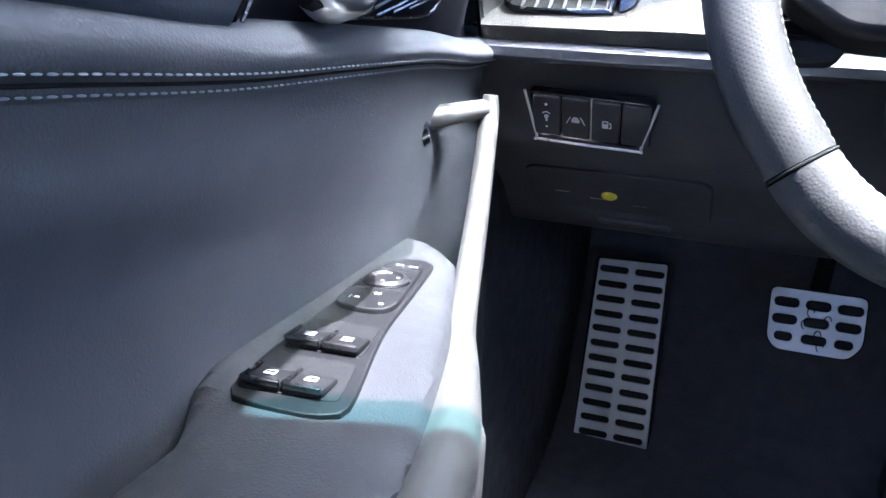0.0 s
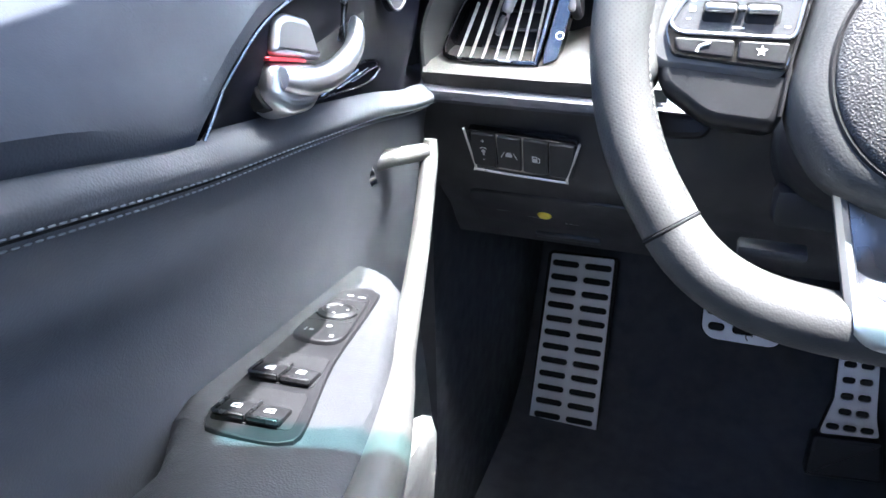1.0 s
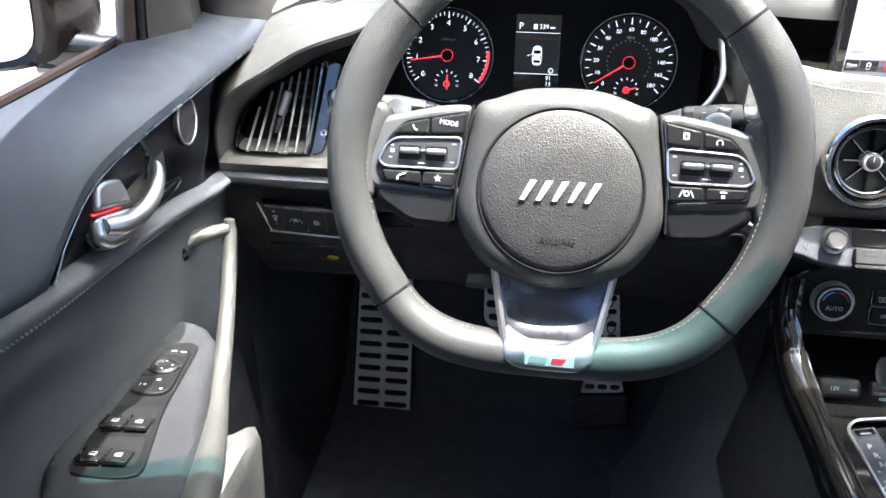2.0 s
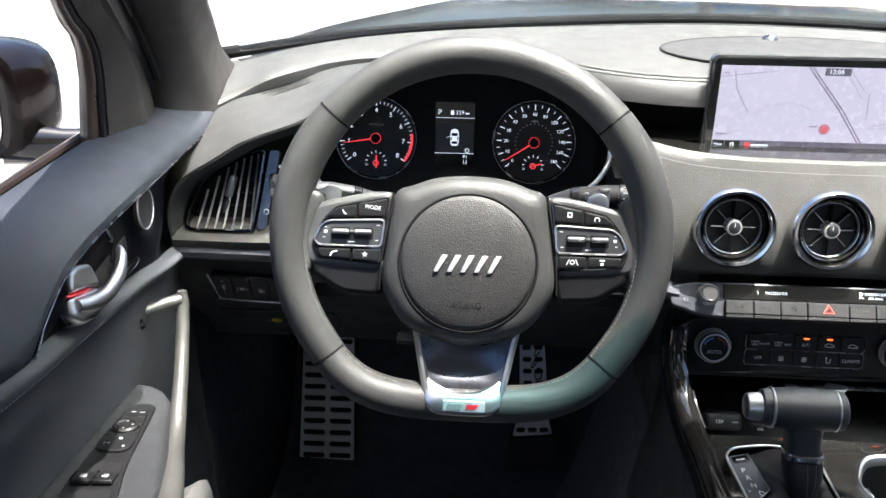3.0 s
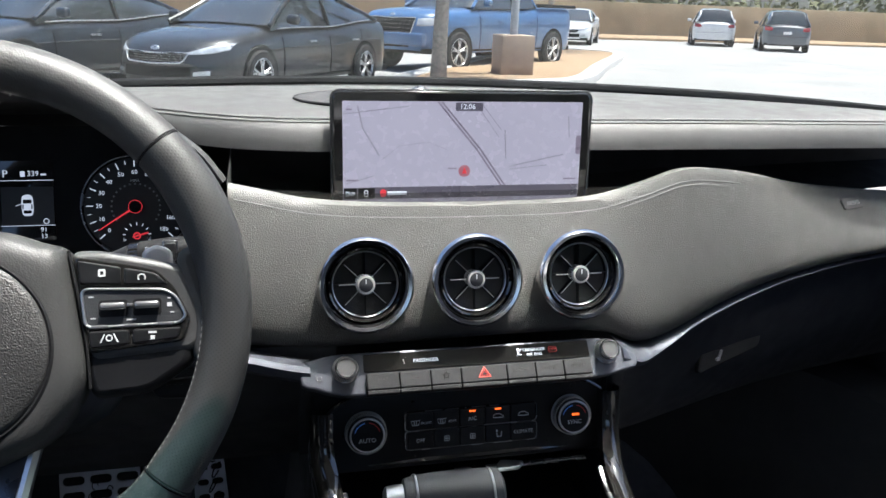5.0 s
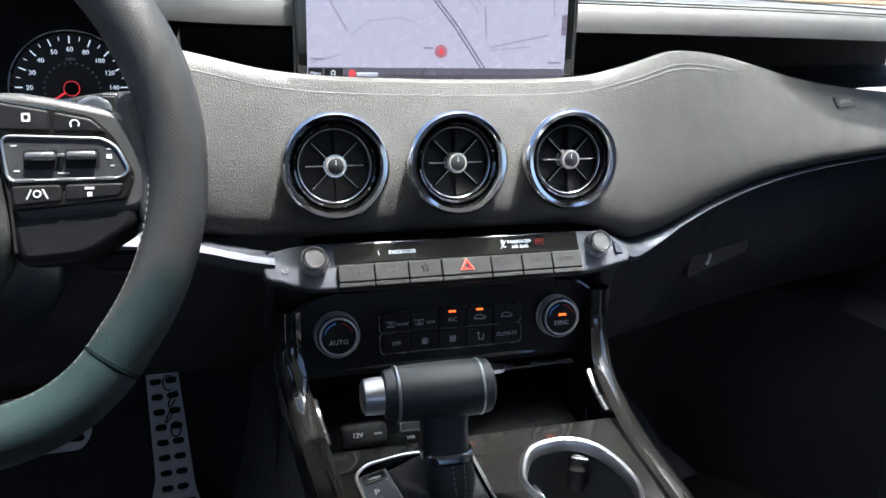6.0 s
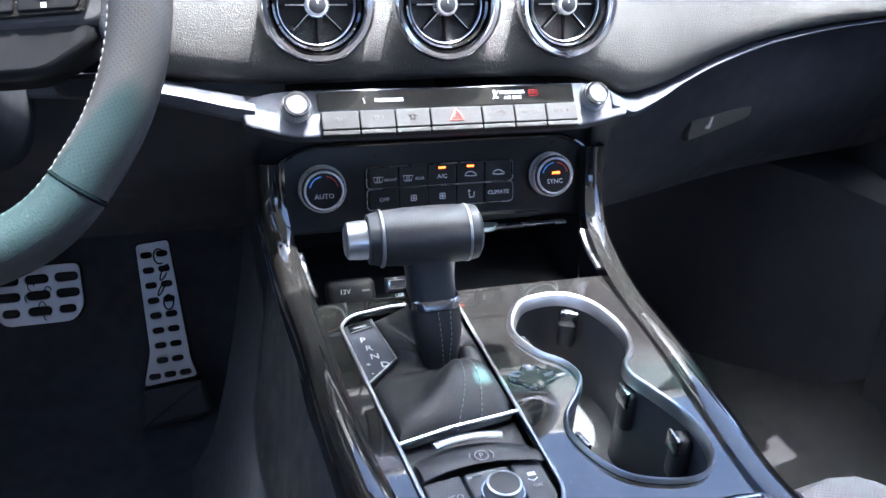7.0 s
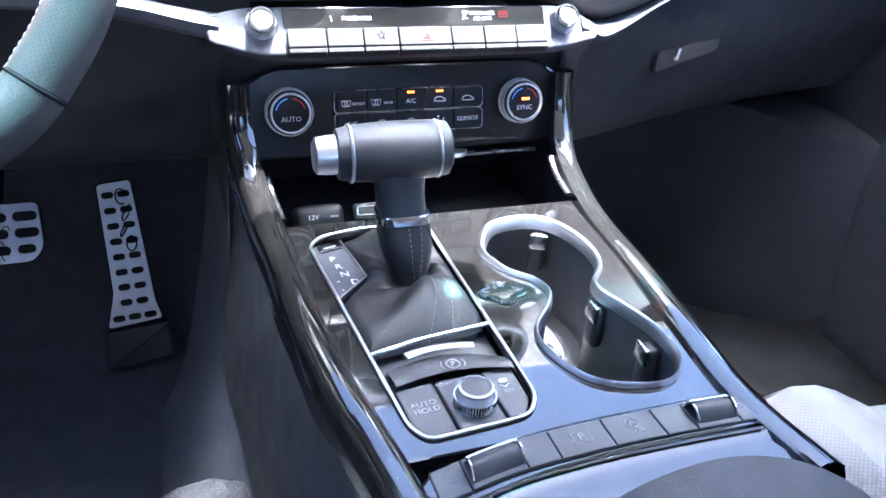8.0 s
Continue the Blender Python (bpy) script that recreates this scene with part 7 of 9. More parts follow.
# handle recess and lever
hm = axes((-0.7125, -0.215, 0.655), (0.06, 1, -0.02), (-0.35, 0.02, 1))
part("handle_bowl", moved(plate(soft_outline([(-0.072, -0.018), (-0.062, 0.012), (-0.030, 0.034), (0.015, 0.038), (0.050, 0.030), (0.052, 0.006), (0.030, -0.022), (-0.02, -0.030), (-0.06, -0.028)], 44), -0.006, 0.001, 0.001), hm), DARK, door, "dark handle recess")
part("bowl_fin", tube([(-0.708, -0.205, 0.690), (-0.704, -0.200, 0.670), (-0.704, -0.208, 0.650)], 0.0025, 6), SMOKE, door)
lv = spline([(-0.703, -0.276, 0.646), (-0.698, -0.258, 0.6405), (-0.6955, -0.240, 0.6395), (-0.695, -0.222, 0.6425), (-0.697, -0.206, 0.6475), (-0.701, -0.194, 0.654), (-0.705, -0.188, 0.659)], 24)
part("door_handle", tube(lv, [lerp_tab([(0, 0.0060), (3, 0.0074), (9, 0.0072), (14, 0.0064), (19, 0.0052), (22, 0.0040), (23, 0.0022)], i) for i in range(24)], 16), SATIN, door, "satin silver door handle")
part("handle_root", moved(plate(fillet([(-0.0765, 0.0030), (-0.047, -0.0040), (-0.034, -0.0080), (-0.036, -0.0200), (-0.052, -0.0285), (-0.072, -0.0250), (-0.082, -0.0130)], 0.006), -0.006, 0.0125, 0.006, segs=4), T(0.0, 0.012, -0.007) @ hm), SATIN, door, "satin silver handle root")
hm2 = axes((-0.7100, -0.203, 0.648), (0.06, 1, -0.02), (-0.10, 0.02, 1))
lt = part("lock_tab", moved(plate(fillet([(-0.0745, 0.0075), (-0.0680, 0.0235), (-0.058, 0.0250), (-0.038, 0.0185), (-0.0320, -0.0040), (-0.047, 0.0005)], 0.005), -0.006, 0.0115, 0.004, segs=3), hm2), SATIN, door, "satin silver lock tab")
part("red_mark", moved(plate([(-0.0765, 0.0052), (-0.0755, 0.0070), (-0.047, 0.0), (-0.046, -0.0018)], 0.0, 0.0098), hm2), REDPLASTIC, lt, "red lock mark")
def trim_pt(y, z, out=0.0016):
    """A place on the gloss trim at a depth and height, just proud of it."""
    (xa, za), zl, xl = tab2(B1, y), low_line(y), roll_x(y)
    f = min(max((za - 0.004 - z) / max(za - zl - 0.002, 1e-4), 0), 1)
    return (xa - 0.005 + (xl + 0.007 - xa) * f + 0.005 * math.sin(math.pi * f) + out, y, z)


leaf = [(-0.268, 0.6262), (-0.232, 0.6190), (-0.198, 0.6225), (-0.165, 0.6262), (-0.135, 0.6215), (-0.122, 0.6120), (-0.140, 0.6075), (-0.172, 0.6110), (-0.215, 0.6165), (-0.250, 0.6225)]
sc_ = part("lower_scoop", tube([trim_pt(y, z) for y, z in soft_outline(leaf, 40)], 0.0009, 6, ring=True), SMOKE, door, "thin bright scoop edge")
for k in range(3):
    part("scoop_rib", tube([trim_pt(-0.205 + 0.020 * k, 0.6165 - 0.001 * k), trim_pt(-0.180 + 0.020 * k, 0.6185 - 0.001 * k), trim_pt(-0.160 + 0.016 * k, 0.6215 - 0.0025 * k)], 0.0007, 5), SMOKE, sc_)
tm_ = axes((-0.7040, -0.1300, 0.6720), (0.30, 0.95, -1.05), (-0.22, 1.15, 1))
el = [(0.0130 * math.cos(t), 0.0220 * math.sin(t)) for t in (2 * math.pi * k / 40 for k in range(40))]
tw = part("tweeter_grille", moved(plate(el, -0.003, 0.002, 0.001), tm_), mat("tweeter_mesh", (0.010, 0.010, 0.012), 0.8, bump=0.3, grain=800, kind="leather", spec=0.03), door, "small oval speaker mesh")
part("rim", moved(tube([(x, y, 0.002) for x, y in el], 0.0010, 6, ring=True), tm_), GREYPLASTIC, tw)
# leather roll with two rows of stitches
def roll_pt(y, f):
    zl = low_line(y)
    h = lerp_tab([(-0.8, 0.040), (-0.4, 0.039), (-0.2, 0.034), (0.02, 0.026)], y)
    bul = 0.013 * math.sin(math.pi * min(f * 1.25, 1.0)) if f < 0.8 else 0.0
    dent = -0.0025 * math.exp(-((f - 0.665) / 0.05) ** 2)
    return Vector((roll_x(y) + bul + dent, y, zl + 0.001 - h * f))


ysr = np.linspace(0.04, -0.80, 60)
part("leather_roll", loft([[roll_pt(y, f) for f in np.linspace(0, 0.665, 14)] for y in ysr]), DOORLEATHER, door, "padded black leather roll")
stitches([roll_pt(y, 0.585) + Vector((0.0006, 0, 0)) for y in ysr], 0.0036, 0.0015, 0.00048, door, DOORTHREAD)
stitches([roll_pt(y, 0.750) + Vector((0.0008, 0, 0)) for y in ysr], 0.0036, 0.0015, 0.00048, door, DOORTHREAD)
part("roll_seam", tube([roll_pt(y, 0.665) + Vector((0.0006, 0, 0)) for y in ysr], 0.0009, 5), DARK, door)
# main panel
rows = []
for y in np.linspace(0.05, -0.80, 34):
    z0 = roll_pt(y, 1.0).z
    rows.append([roll_pt(y, f) for f in (0.665, 0.69, 0.72, 0.75, 0.78)] + spline([roll_pt(y, 0.80) + Vector((0.0002, 0, 0)), (roll_x(y) - 0.0015, y, z0 - 0.002), (roll_x(y) - 0.006, y, z0 - 0.024), (-0.746, y, z0 - 0.07), (-0.752, y, 0.46), (-0.757, y, 0.42), (-0.768, y, 0.38), (-0.776, y, 0.34)], 20))
part("main_panel", loft(rows), DOORLEATHER, door, "smooth black leather panel")
# arm rest with switches
def arm_z(y):
    return 0.4505 + 0.125 * (-0.12 - y)


def arm_in(y):
    return lerp_tab([(-0.80, -0.628), (-0.45, -0.628), (-0.40, -0.631), (-0.34, -0.641), (-0.25, -0.667), (-0.18, -0.692), (-0.13, -0.708), (-0.115, -0.724)], y)


rows = []
for y in np.linspace(-0.112, -0.80, 70):
    z, xi = arm_z(y), arm_in(y)
    k = max(0.0, min(1.0, (-0.325 - y) / 0.06))
    k = k * k * (3 - 2 * k)
    xo = -0.7535 + 0.010 * k
    rows.append(spline([(xo - 0.004 * k, y, z + 0.002 - 0.085 * k), (xo + 0.001 * k, y, z + 0.003 - 0.040 * k), (xo + 0.006 + 0.004 * k, y, z + 0.002 - 0.013 * k), (xo + 0.018 + 0.006 * k, y, z - 0.001 * k), ((xi + xo) / 2, y, z + 0.003 * k), (xi - 0.012, y, z - 0.001), (xi - 0.002, y, z - 0.006), (xi, y, z - 0.018), (xi - 0.008, y, z - 0.045), (xi - 0.03, y, z - 0.085)], 24))
part("arm_rest", loft(rows), ARMSKIN, door, "grained black arm rest")
sp_m = axes((-0.7185, -0.240, arm_z(-0.240) + 0.0015), (1, 0, 0.0), (0, 1, -0.125)) @ T(0.0010, 0.0375, 0) @ Matrix.Rotation(0.085, 4, "Z") @ Matrix.Diagonal((1, 0.89, 1, 1)) @ T(0, -0.05, 0)
spn = part("switch_panel", plate(soft_outline([(-0.020, 0.100), (-0.008, 0.108), (0.006, 0.104), (0.009, 0.085), (0.012, 0.040), (0.016, -0.02), (0.029, -0.098), (0.027, -0.112), (0.012, -0.117), (-0.016, -0.114), (-0.025, -0.106), (-0.0275, -0.08), (-0.0255, 0.0), (-0.024, 0.06)], 60), -0.004, 0.0015, 0.001), KEYBLACK, door, "black switch panel", m=sp_m)
mir = part("mirror_control", plate(soft_outline([(-0.019, 0.088), (-0.006, 0.100), (0.005, 0.096), (0.0085, 0.060), (0.0105, 0.022), (0.0, 0.012), (-0.020, 0.016), (-0.0235, 0.030), (-0.0215, 0.060)], 40), 0.001, 0.0045, 0.0015), KEYBLACK, spn, "black mirror control pad", m=T(0, -0.010, 0))
part("ring_edge", tube([(-0.0065 + 0.0137 * math.cos(t), 0.060 + 0.0137 * math.sin(t), 0.0050) for t in (2 * math.pi * k / 32 for k in range(32))], 0.0005, 5, ring=True), SMOKE, mir)
part("mirror_ring", lathe([(0.0135, 0.004), (0.0132, 0.006), (0.0105, 0.0075), (0.0090, 0.0060), (0.0, 0.0066)], 32, T(-0.0065, 0.060, 0)), KEYBLACK, mir, "round mirror pad")
mk = bmesh.new()
for a in range(4):
    box(0.0018, 0.0010, 0.0003, (-0.0065 + 0.0072 * math.cos(a * math.pi / 2), 0.060 + 0.0072 * math.sin(a * math.pi / 2), 0.0072), bm=mk)
for x, y, w_, h_ in ((-0.0165, 0.027, 0.0008, 0.0045), (-0.0125, 0.027, 0.0028, 0.0022), (-0.0035, 0.036, 0.0034, 0.0026), (0.0035, 0.021, 0.0024, 0.0022), (-0.0085, 0.0925, 0.0045, 0.0012), (0.0005, 0.0915, 0.0050, 0.0012)):
    box(w_, h_, 0.0003, (x, y, 0.0047), bm=mk)
part("symbol", mk, INK, mir)
part("key_gap", tube([(-0.021, 0.043, 0.0046), (0.0085, 0.046, 0.0046)], 0.0006, 4), DARK, mir)
part("key_gap", tube([(-0.0165, 0.0815, 0.0046), (0.0065, 0.083, 0.0046)], 0.0006, 4), DARK, mir)
for cy, row_n in ((-0.039, 0), (-0.087, 1)):
    part("switch_well", plate(fillet([(-0.0240, cy + 0.023), (0.0130 + 0.005 * row_n, cy + 0.024), (0.0170 + 0.007 * row_n, cy - 0.016), (-0.0235, cy - 0.018)], 0.005), 0.0012, 0.0020, 0.0004), DARK, spn, "recessed dark switch well")
    for s in (0, 1):
        x0 = -0.0135 + 0.0195 * s + 0.002 * row_n
        ws = part("window_switch", joined(box(0.0178, 0.0190, 0.0040, (x0, cy - 0.0068, 0.0030), 0.0014, 2, turn=Matrix.Rotation(radians(-6), 4, "X"))), KEYBLACK, spn, "window switch")
        part("bright_edge", joined(tube([(x0 - 0.0092, cy + 0.003, 0.0048), (x0 - 0.0092, cy - 0.0165, 0.0066)], 0.0010, 5), box(0.0176, 0.0026, 0.0030, (x0, cy - 0.0168, 0.0060), 0.0008)), SMOKE, ws, "bright switch edge")
        part("symbol", joined(tube([(x0 + dx, cy - 0.0065 + dy, 0.0058) for dx, dy in ((-0.0026, -0.0018), (-0.0024, 0.0010), (-0.0010, 0.0020), (0.0026, 0.0020), (0.0026, -0.0018))], 0.0003, 4, ring=True), box(0.005, 0.0012, 0.0003, (x0, cy - 0.0076, 0.0058))), INK, ws)
# pull bar
pl = spline([(-0.7095, -0.060, 0.544), (-0.7095, -0.063, 0.532), (-0.708, -0.075, 0.510), (-0.702, -0.108, 0.474), (-0.694, -0.150, 0.444), (-0.682, -0.195, 0.435), (-0.662, -0.250, 0.446), (-0.639, -0.320, 0.459), (-0.627, -0.38, 0.466), (-0.621, -0.46, 0.472), (-0.620, -0.60, 0.480)], 56)
rad = [lerp_tab([(0, 0.0050), (1, 0.0068), (4, 0.0072), (14, 0.0090), (24, 0.0120), (34, 0.0150), (55, 0.0160)], i) for i in range(56)]
PULL = mat("satin_grey_pull", (0.105, 0.104, 0.100), 0.38, metal=0.5, vary=0.05, bump=0.05, grain=900)
part("pull_bar", tube(pl, rad, 18, up=(1, 0, 0)), PULL, door, "satin grey pull bar")
part("pull_post", tube([(-0.750, -0.092, 0.530), (-0.735, -0.080, 0.533), (-0.7105, -0.0635, 0.535)], [0.0085, 0.0075, 0.0068], 14), PULL, door, "satin grey post")
part("pull_mount", tube([(-0.7510, -0.0925, 0.530), (-0.7465, -0.0900, 0.5312)], [0.0190, 0.0165], 24), CHROME, door, "chrome mount ring")
part("bar_seam", tube([p + Vector((0.004, 0, -r * 1.02)) for p, r in zip(pl[26:], rad[26:])], 0.0014, 5), DARK, door)
# lower door with its pocket
rows = []
for y in np.linspace(0.06, -0.80, 26):
    rows.append(spline([(-0.778, y, 0.42), (-0.778, y, 0.36), (-0.775, y, 0.30), (-0.765, y, 0.2), (-0.755, y, 0.05), (-0.755, y, -0.10)], 12))
part("lower_panel", loft(rows), PLASTIC, door, "black plastic lower panel")
pocket = [(-0.05, 0.262), (-0.075, 0.285), (-0.107, 0.300), (-0.19, 0.306), (-0.35, 0.315), (-0.6, 0.325)]
rows = []
for y in np.linspace(-0.048, -0.60, 22):
    zt = lerp_tab([(a, b) for a, b in pocket[::-1]], y)
    k = min(1.0, (-0.048 - y) / 0.06)
    rows.append(spline([(-0.772, y, zt - 0.03), (-0.735, y, zt - 0.012), (-0.728 + 0.004 * k, y, zt - 0.006), (-0.722 + 0.010 * k, y, zt), (-0.716 + 0.010 * k, y, zt - 0.005), (-0.716 + 0.012 * k, y, zt - 0.04), (-0.725, y, zt - 0.16), (-0.742, y, zt - 0.24)], 16))
part("door_pocket", loft(rows), mat("pocket_plastic", (0.10, 0.10, 0.098), 0.55, bump=0.5, grain=700, kind="leather"), door, "grey plastic door pocket")
# mirror sail and window frame
frame_in = spline([(-0.766, -0.054, 0.708), (-0.765, -0.052, 0.730), (-0.762, -0.046, 0.785), (-0.752, -0.072, 0.824), (-0.738, -0.126, 0.858), (-0.707, -0.205, 0.925), (-0.664, -0.320, 1.020), (-0.632, -0.470, 1.090), (-0.622, -0.700, 1.112)], 26)
frame_out = spline([(-0.758, 0.050, 0.708), (-0.758, 0.047, 0.735), (-0.757, 0.030, 0.776), (-0.752, -0.005, 0.812), (-0.743, -0.055, 0.856), (-0.712, -0.160, 0.948), (-0.662, -0.310, 1.055), (-0.622, -0.470, 1.118), (-0.612, -0.700, 1.140)], 26)
rows = []
for i, (a, b) in enumerate(zip(frame_in, frame_out)):
    bul = 0.011 * max(0.0, 1 - i / 9)
    rows.append([a + Vector((-0.008, 0.004, 0)), a, a.lerp(b, 0.28) + Vector((0.003 + 0.4 * bul, 0, 0)), a.lerp(b, 0.50) + Vector((0.004 + bul, 0, 0)), a.lerp(b, 0.56) + Vector((0.003 + 0.9 * bul, 0, 0)), a.lerp(b, 0.8) + Vector((0.001 + 0.4 * bul, 0, 0)), b, b + Vector((-0.012, 0.006, 0))])
part("mirror_sail", loft(rows), PILLAR, door, "dark grey door frame cover and mirror corner")
part("glass_run", tube([a + Vector((-0.004, -0.004, 0)) for a in frame_in], 0.0034, 8), DARK, door, "black rubber glass run")
part("window_frame", tube([a + Vector((-0.017 + 0.009 * min(1.0, i / 7), -0.007 + 0.003 * min(1.0, i / 7), 0)) for i, a in enumerate(frame_in)], [0.010 - 0.004 * min(1.0, i / 7) for i in range(26)], 10, up=(1, 0, 0)), mat("brown_frame", (0.032, 0.021, 0.017), 0.35, coat=0.4), door, "brown-black window frame")

# ---- door mirror ----
mm = axes((-0.994, -0.030, 0.735), (1, 0.28, 0), (0, 0.05, 1)) @ Matrix.Scale(0.88, 4)
mi = thing("door_mirror", "gloss dark door mirror with a clear glass", "mirror", mm)
shape = soft_outline([(-0.115, -0.045), (-0.122, 0.03), (-0.09, 0.065), (0.03, 0.070), (0.105, 0.055), (0.115, -0.01), (0.095, -0.060), (0.0, -0.070), (-0.08, -0.066)], 48)
rows = [[(x * k + dx, y * min(k, 1.06), z) for x, y in shape] for k, z, dx in ((0.93, 0.004, 0), (1.0, 0.006, 0), (1.08, 0.001, 0.003), (1.13, -0.02, 0.008), (1.17, -0.05, 0.018), (1.15, -0.085, 0.022), (0.9, -0.12, 0.02), (0.3, -0.135, 0.02))]
part("housing", loft(rows, True, False, True), mat("dark_brown_paint", (0.007, 0.0045, 0.004), 0.2, coat=0.1, spec=0.3, vary=0.05), mi, "gloss dark brown housing")
part("glass", plate([(x * 0.9, y * 0.9) for x, y in shape], 0.004, 0.0065), mat("mirror_glass", (0.6, 0.6, 0.6), 0.02, metal=1.0, vary=0.01, rvary=0.01), mi, "mirror glass")
part("foot", tube([(0.09, -0.055, -0.03), (0.16, -0.065, -0.035), (0.23, -0.07, -0.05)], [0.03, 0.024, 0.022], 12, squash=0.7), GLOSS, mi, "gloss black mirror foot")

# ---- passenger door ----
pd = thing("passenger_door", "dark passenger door panel with arm rest and lower speaker", "car door")
rows = []
for y in np.linspace(0.13, -0.80, 20):
    rows.append(spline([(0.79, y, 0.72), (0.73, y, 0.69), (0.725, y, 0.62), (0.75, y, 0.56), (0.752, y, 0.46), (0.74, y, 0.36), (0.72, y, 0.30), (0.73, y, 0.1), (0.75, y, -0.10)], 22))
part("panel", loft(rows), LEATHER, pd, "black leather panel")
part("arm_rest", loft([spline([(0.755, y, 0.48), (0.70, y, 0.475), (0.66, y, 0.465), (0.655, y, 0.44), (0.70, y, 0.39), (0.75, y, 0.36)], 14) for y in np.linspace(-0.10, -0.80, 10)]), ARMSKIN, pd, "grained black arm rest")
part("speaker_ring", lathe([(0.095, 0.0), (0.092, 0.012), (0.078, 0.014), (0.070, 0.006), (0.0, 0.008)], 40, axes((0.735, -0.075, 0.175), (0, 1, 0), (0, 0, 1)) @ Matrix.Rotation(math.pi, 4, "X")), PLASTIC, pd, "round black speaker cover")
rows = [spline([(0.20, 0.60, z), (0.42, 0.575, z), (0.56 + dx, 0.50, z), (0.665 + dx, 0.34, z + 0.004), (0.705 + dx, 0.27, z), (0.735 + dx, 0.18, z - 0.004), (0.75, 0.12, z - 0.01)], 18) for z, dx in ((0.33, 0.06), (0.325, 0.03), (0.305, 0.004), (0.25, 0.0), (0.12, 0.0), (-0.09, 0.0))]
part("kick_panel", loft(rows), FOOTWELL, pd, "dark kick panel")
rows = [spline([(0.752, y, 0.06), (0.732, y, -0.01), (0.69, y, -0.055), (0.62, y, -0.078), (0.54, y, -0.088)], 12) for y in np.linspace(0.40, -0.30, 8)]
part("sill_cover", loft(rows), DARK, pd, "dark sill cover")


# ---- seats ----
SEAT = mat("perforated_seat_leather", (0.115, 0.115, 0.115), 0.5, bump=0.5, grain=420, kind="holes")
SEATDARK = mat("dark_seat_leather", (0.045, 0.045, 0.047), 0.45, bump=0.6, grain=520, kind="leather")


def seat(cx, zt, y0, material, wide=1.0):
    st = thing("bucket_seat", "perforated grey leather car seat with raised side bolsters", "car seat", group="front seats")
    def sec(y, k, lo):
        return [Vector((cx + (p.x - cx) * wide, p.y, p.z)) for p in profile(y, k, lo)]
    def profile(y, k, lo):
        return spline([(cx - 0.255, y, lo), (cx - 0.262, y, zt - 0.02 * k), (cx - 0.235, y, zt + 0.025 - 0.03 * k), (cx - 0.19, y, zt + 0.008 - 0.03 * k), (cx - 0.15, y, zt - 0.012 - 0.03 * k), (cx, y, zt - 0.006 - 0.03 * k),
                       (cx + 0.15, y, zt - 0.012 - 0.03 * k), (cx + 0.19, y, zt + 0.008 - 0.03 * k), (cx + 0.235, y, zt + 0.025 - 0.03 * k), (cx + 0.262, y, zt - 0.02 * k), (cx + 0.255, y, lo)], 40)
    first = sec(y0, 1.6, zt - 0.14)
    rows = [[Vector((p.x, y0 - 0.002, zt - 0.14)) for p in first], first, sec(y0 - 0.003, 0.6, zt - 0.14), sec(y0 - 0.012, 0.15, zt - 0.14), sec(y0 - 0.03, 0.02, zt - 0.14)] + [sec(y, 0.0, zt - 0.14) for y in np.linspace(y0 - 0.12, y0 - 0.52, 8)]
    part("cushion", loft(rows), material, st, "perforated leather cushion")
    rows = []
    for z in np.linspace(zt - 0.03, zt + 0.62, 9):
        f = (z - zt) / 0.6
        yb = y0 - 0.50 - 0.24 * f
        w_ = 0.25 - 0.03 * f
        rows.append(spline([(cx - w_, yb - 0.10, z), (cx - w_, yb + 0.03, z), (cx - w_ + 0.06, yb + 0.045, z), (cx - 0.12, yb, z), (cx, yb + 0.004, z), (cx + 0.12, yb, z), (cx + w_ - 0.06, yb + 0.045, z), (cx + w_, yb + 0.03, z), (cx + w_, yb - 0.10, z)], 30))
    part("backrest", loft(rows), material, st, "perforated leather backrest")
    part("base", box(0.44, 0.46, 0.14, (cx, y0 - 0.29, zt - 0.19), 0.02), DARK, st)
    return st


seat(0.435, 0.352, -0.312, SEAT, 1.06)
seat(-0.435, 0.300, -0.245, SEATDARK)


# ---- windscreen, bonnet ----
ws = thing("windscreen", "clear curved windscreen with a teal shade band along its top", "windscreen", kind="structure")


def screen_pt(x, f):
    yb, hx = base_y(x) + 0.012, x * 0.80
    yt = -0.235 - 0.15 * (x / 0.74) ** 2
    zt = 1.150 - 0.045 * (x / 0.74) ** 2
    bow = 0.035 * math.sin(math.pi * f)
    return Vector((x + (hx - x) * f, yb + (yt - yb) * f + bow * 0.4, 0.735 + (zt - 0.735) * f + bow))


gl_ = part("glass", thick(loft([[screen_pt(x, f) for f in np.linspace(0, 0.925, 14)] for x in np.linspace(-0.73, 0.73, 22)]), 0.004), GLASS, ws, "clear glass")
gl_.visible_shadow = False
TEAL = bpy.data.materials.new("teal_shade_band")
TEAL.use_nodes = True
tn = TEAL.node_tree
tn.nodes.clear()
tb_ = tn.nodes.new("ShaderNodeBsdfTransparent")
tb_.inputs[0].default_value = (0.30, 0.62, 0.62, 1)
to_ = tn.nodes.new("ShaderNodeOutputMaterial")
tn.links.new(tb_.outputs[0], to_.inputs[0])
part("shade_band", loft([[screen_pt(x, f) for f in np.linspace(0.925, 1.0, 4)] for x in np.linspace(-0.73, 0.73, 22)]), TEAL, ws, "teal shade band")
PAINT = mat("dark_metallic_paint", (0.012, 0.012, 0.012), 0.16, coat=0.15, spec=0.3, vary=0.05, rvary=0.03)
rows = []
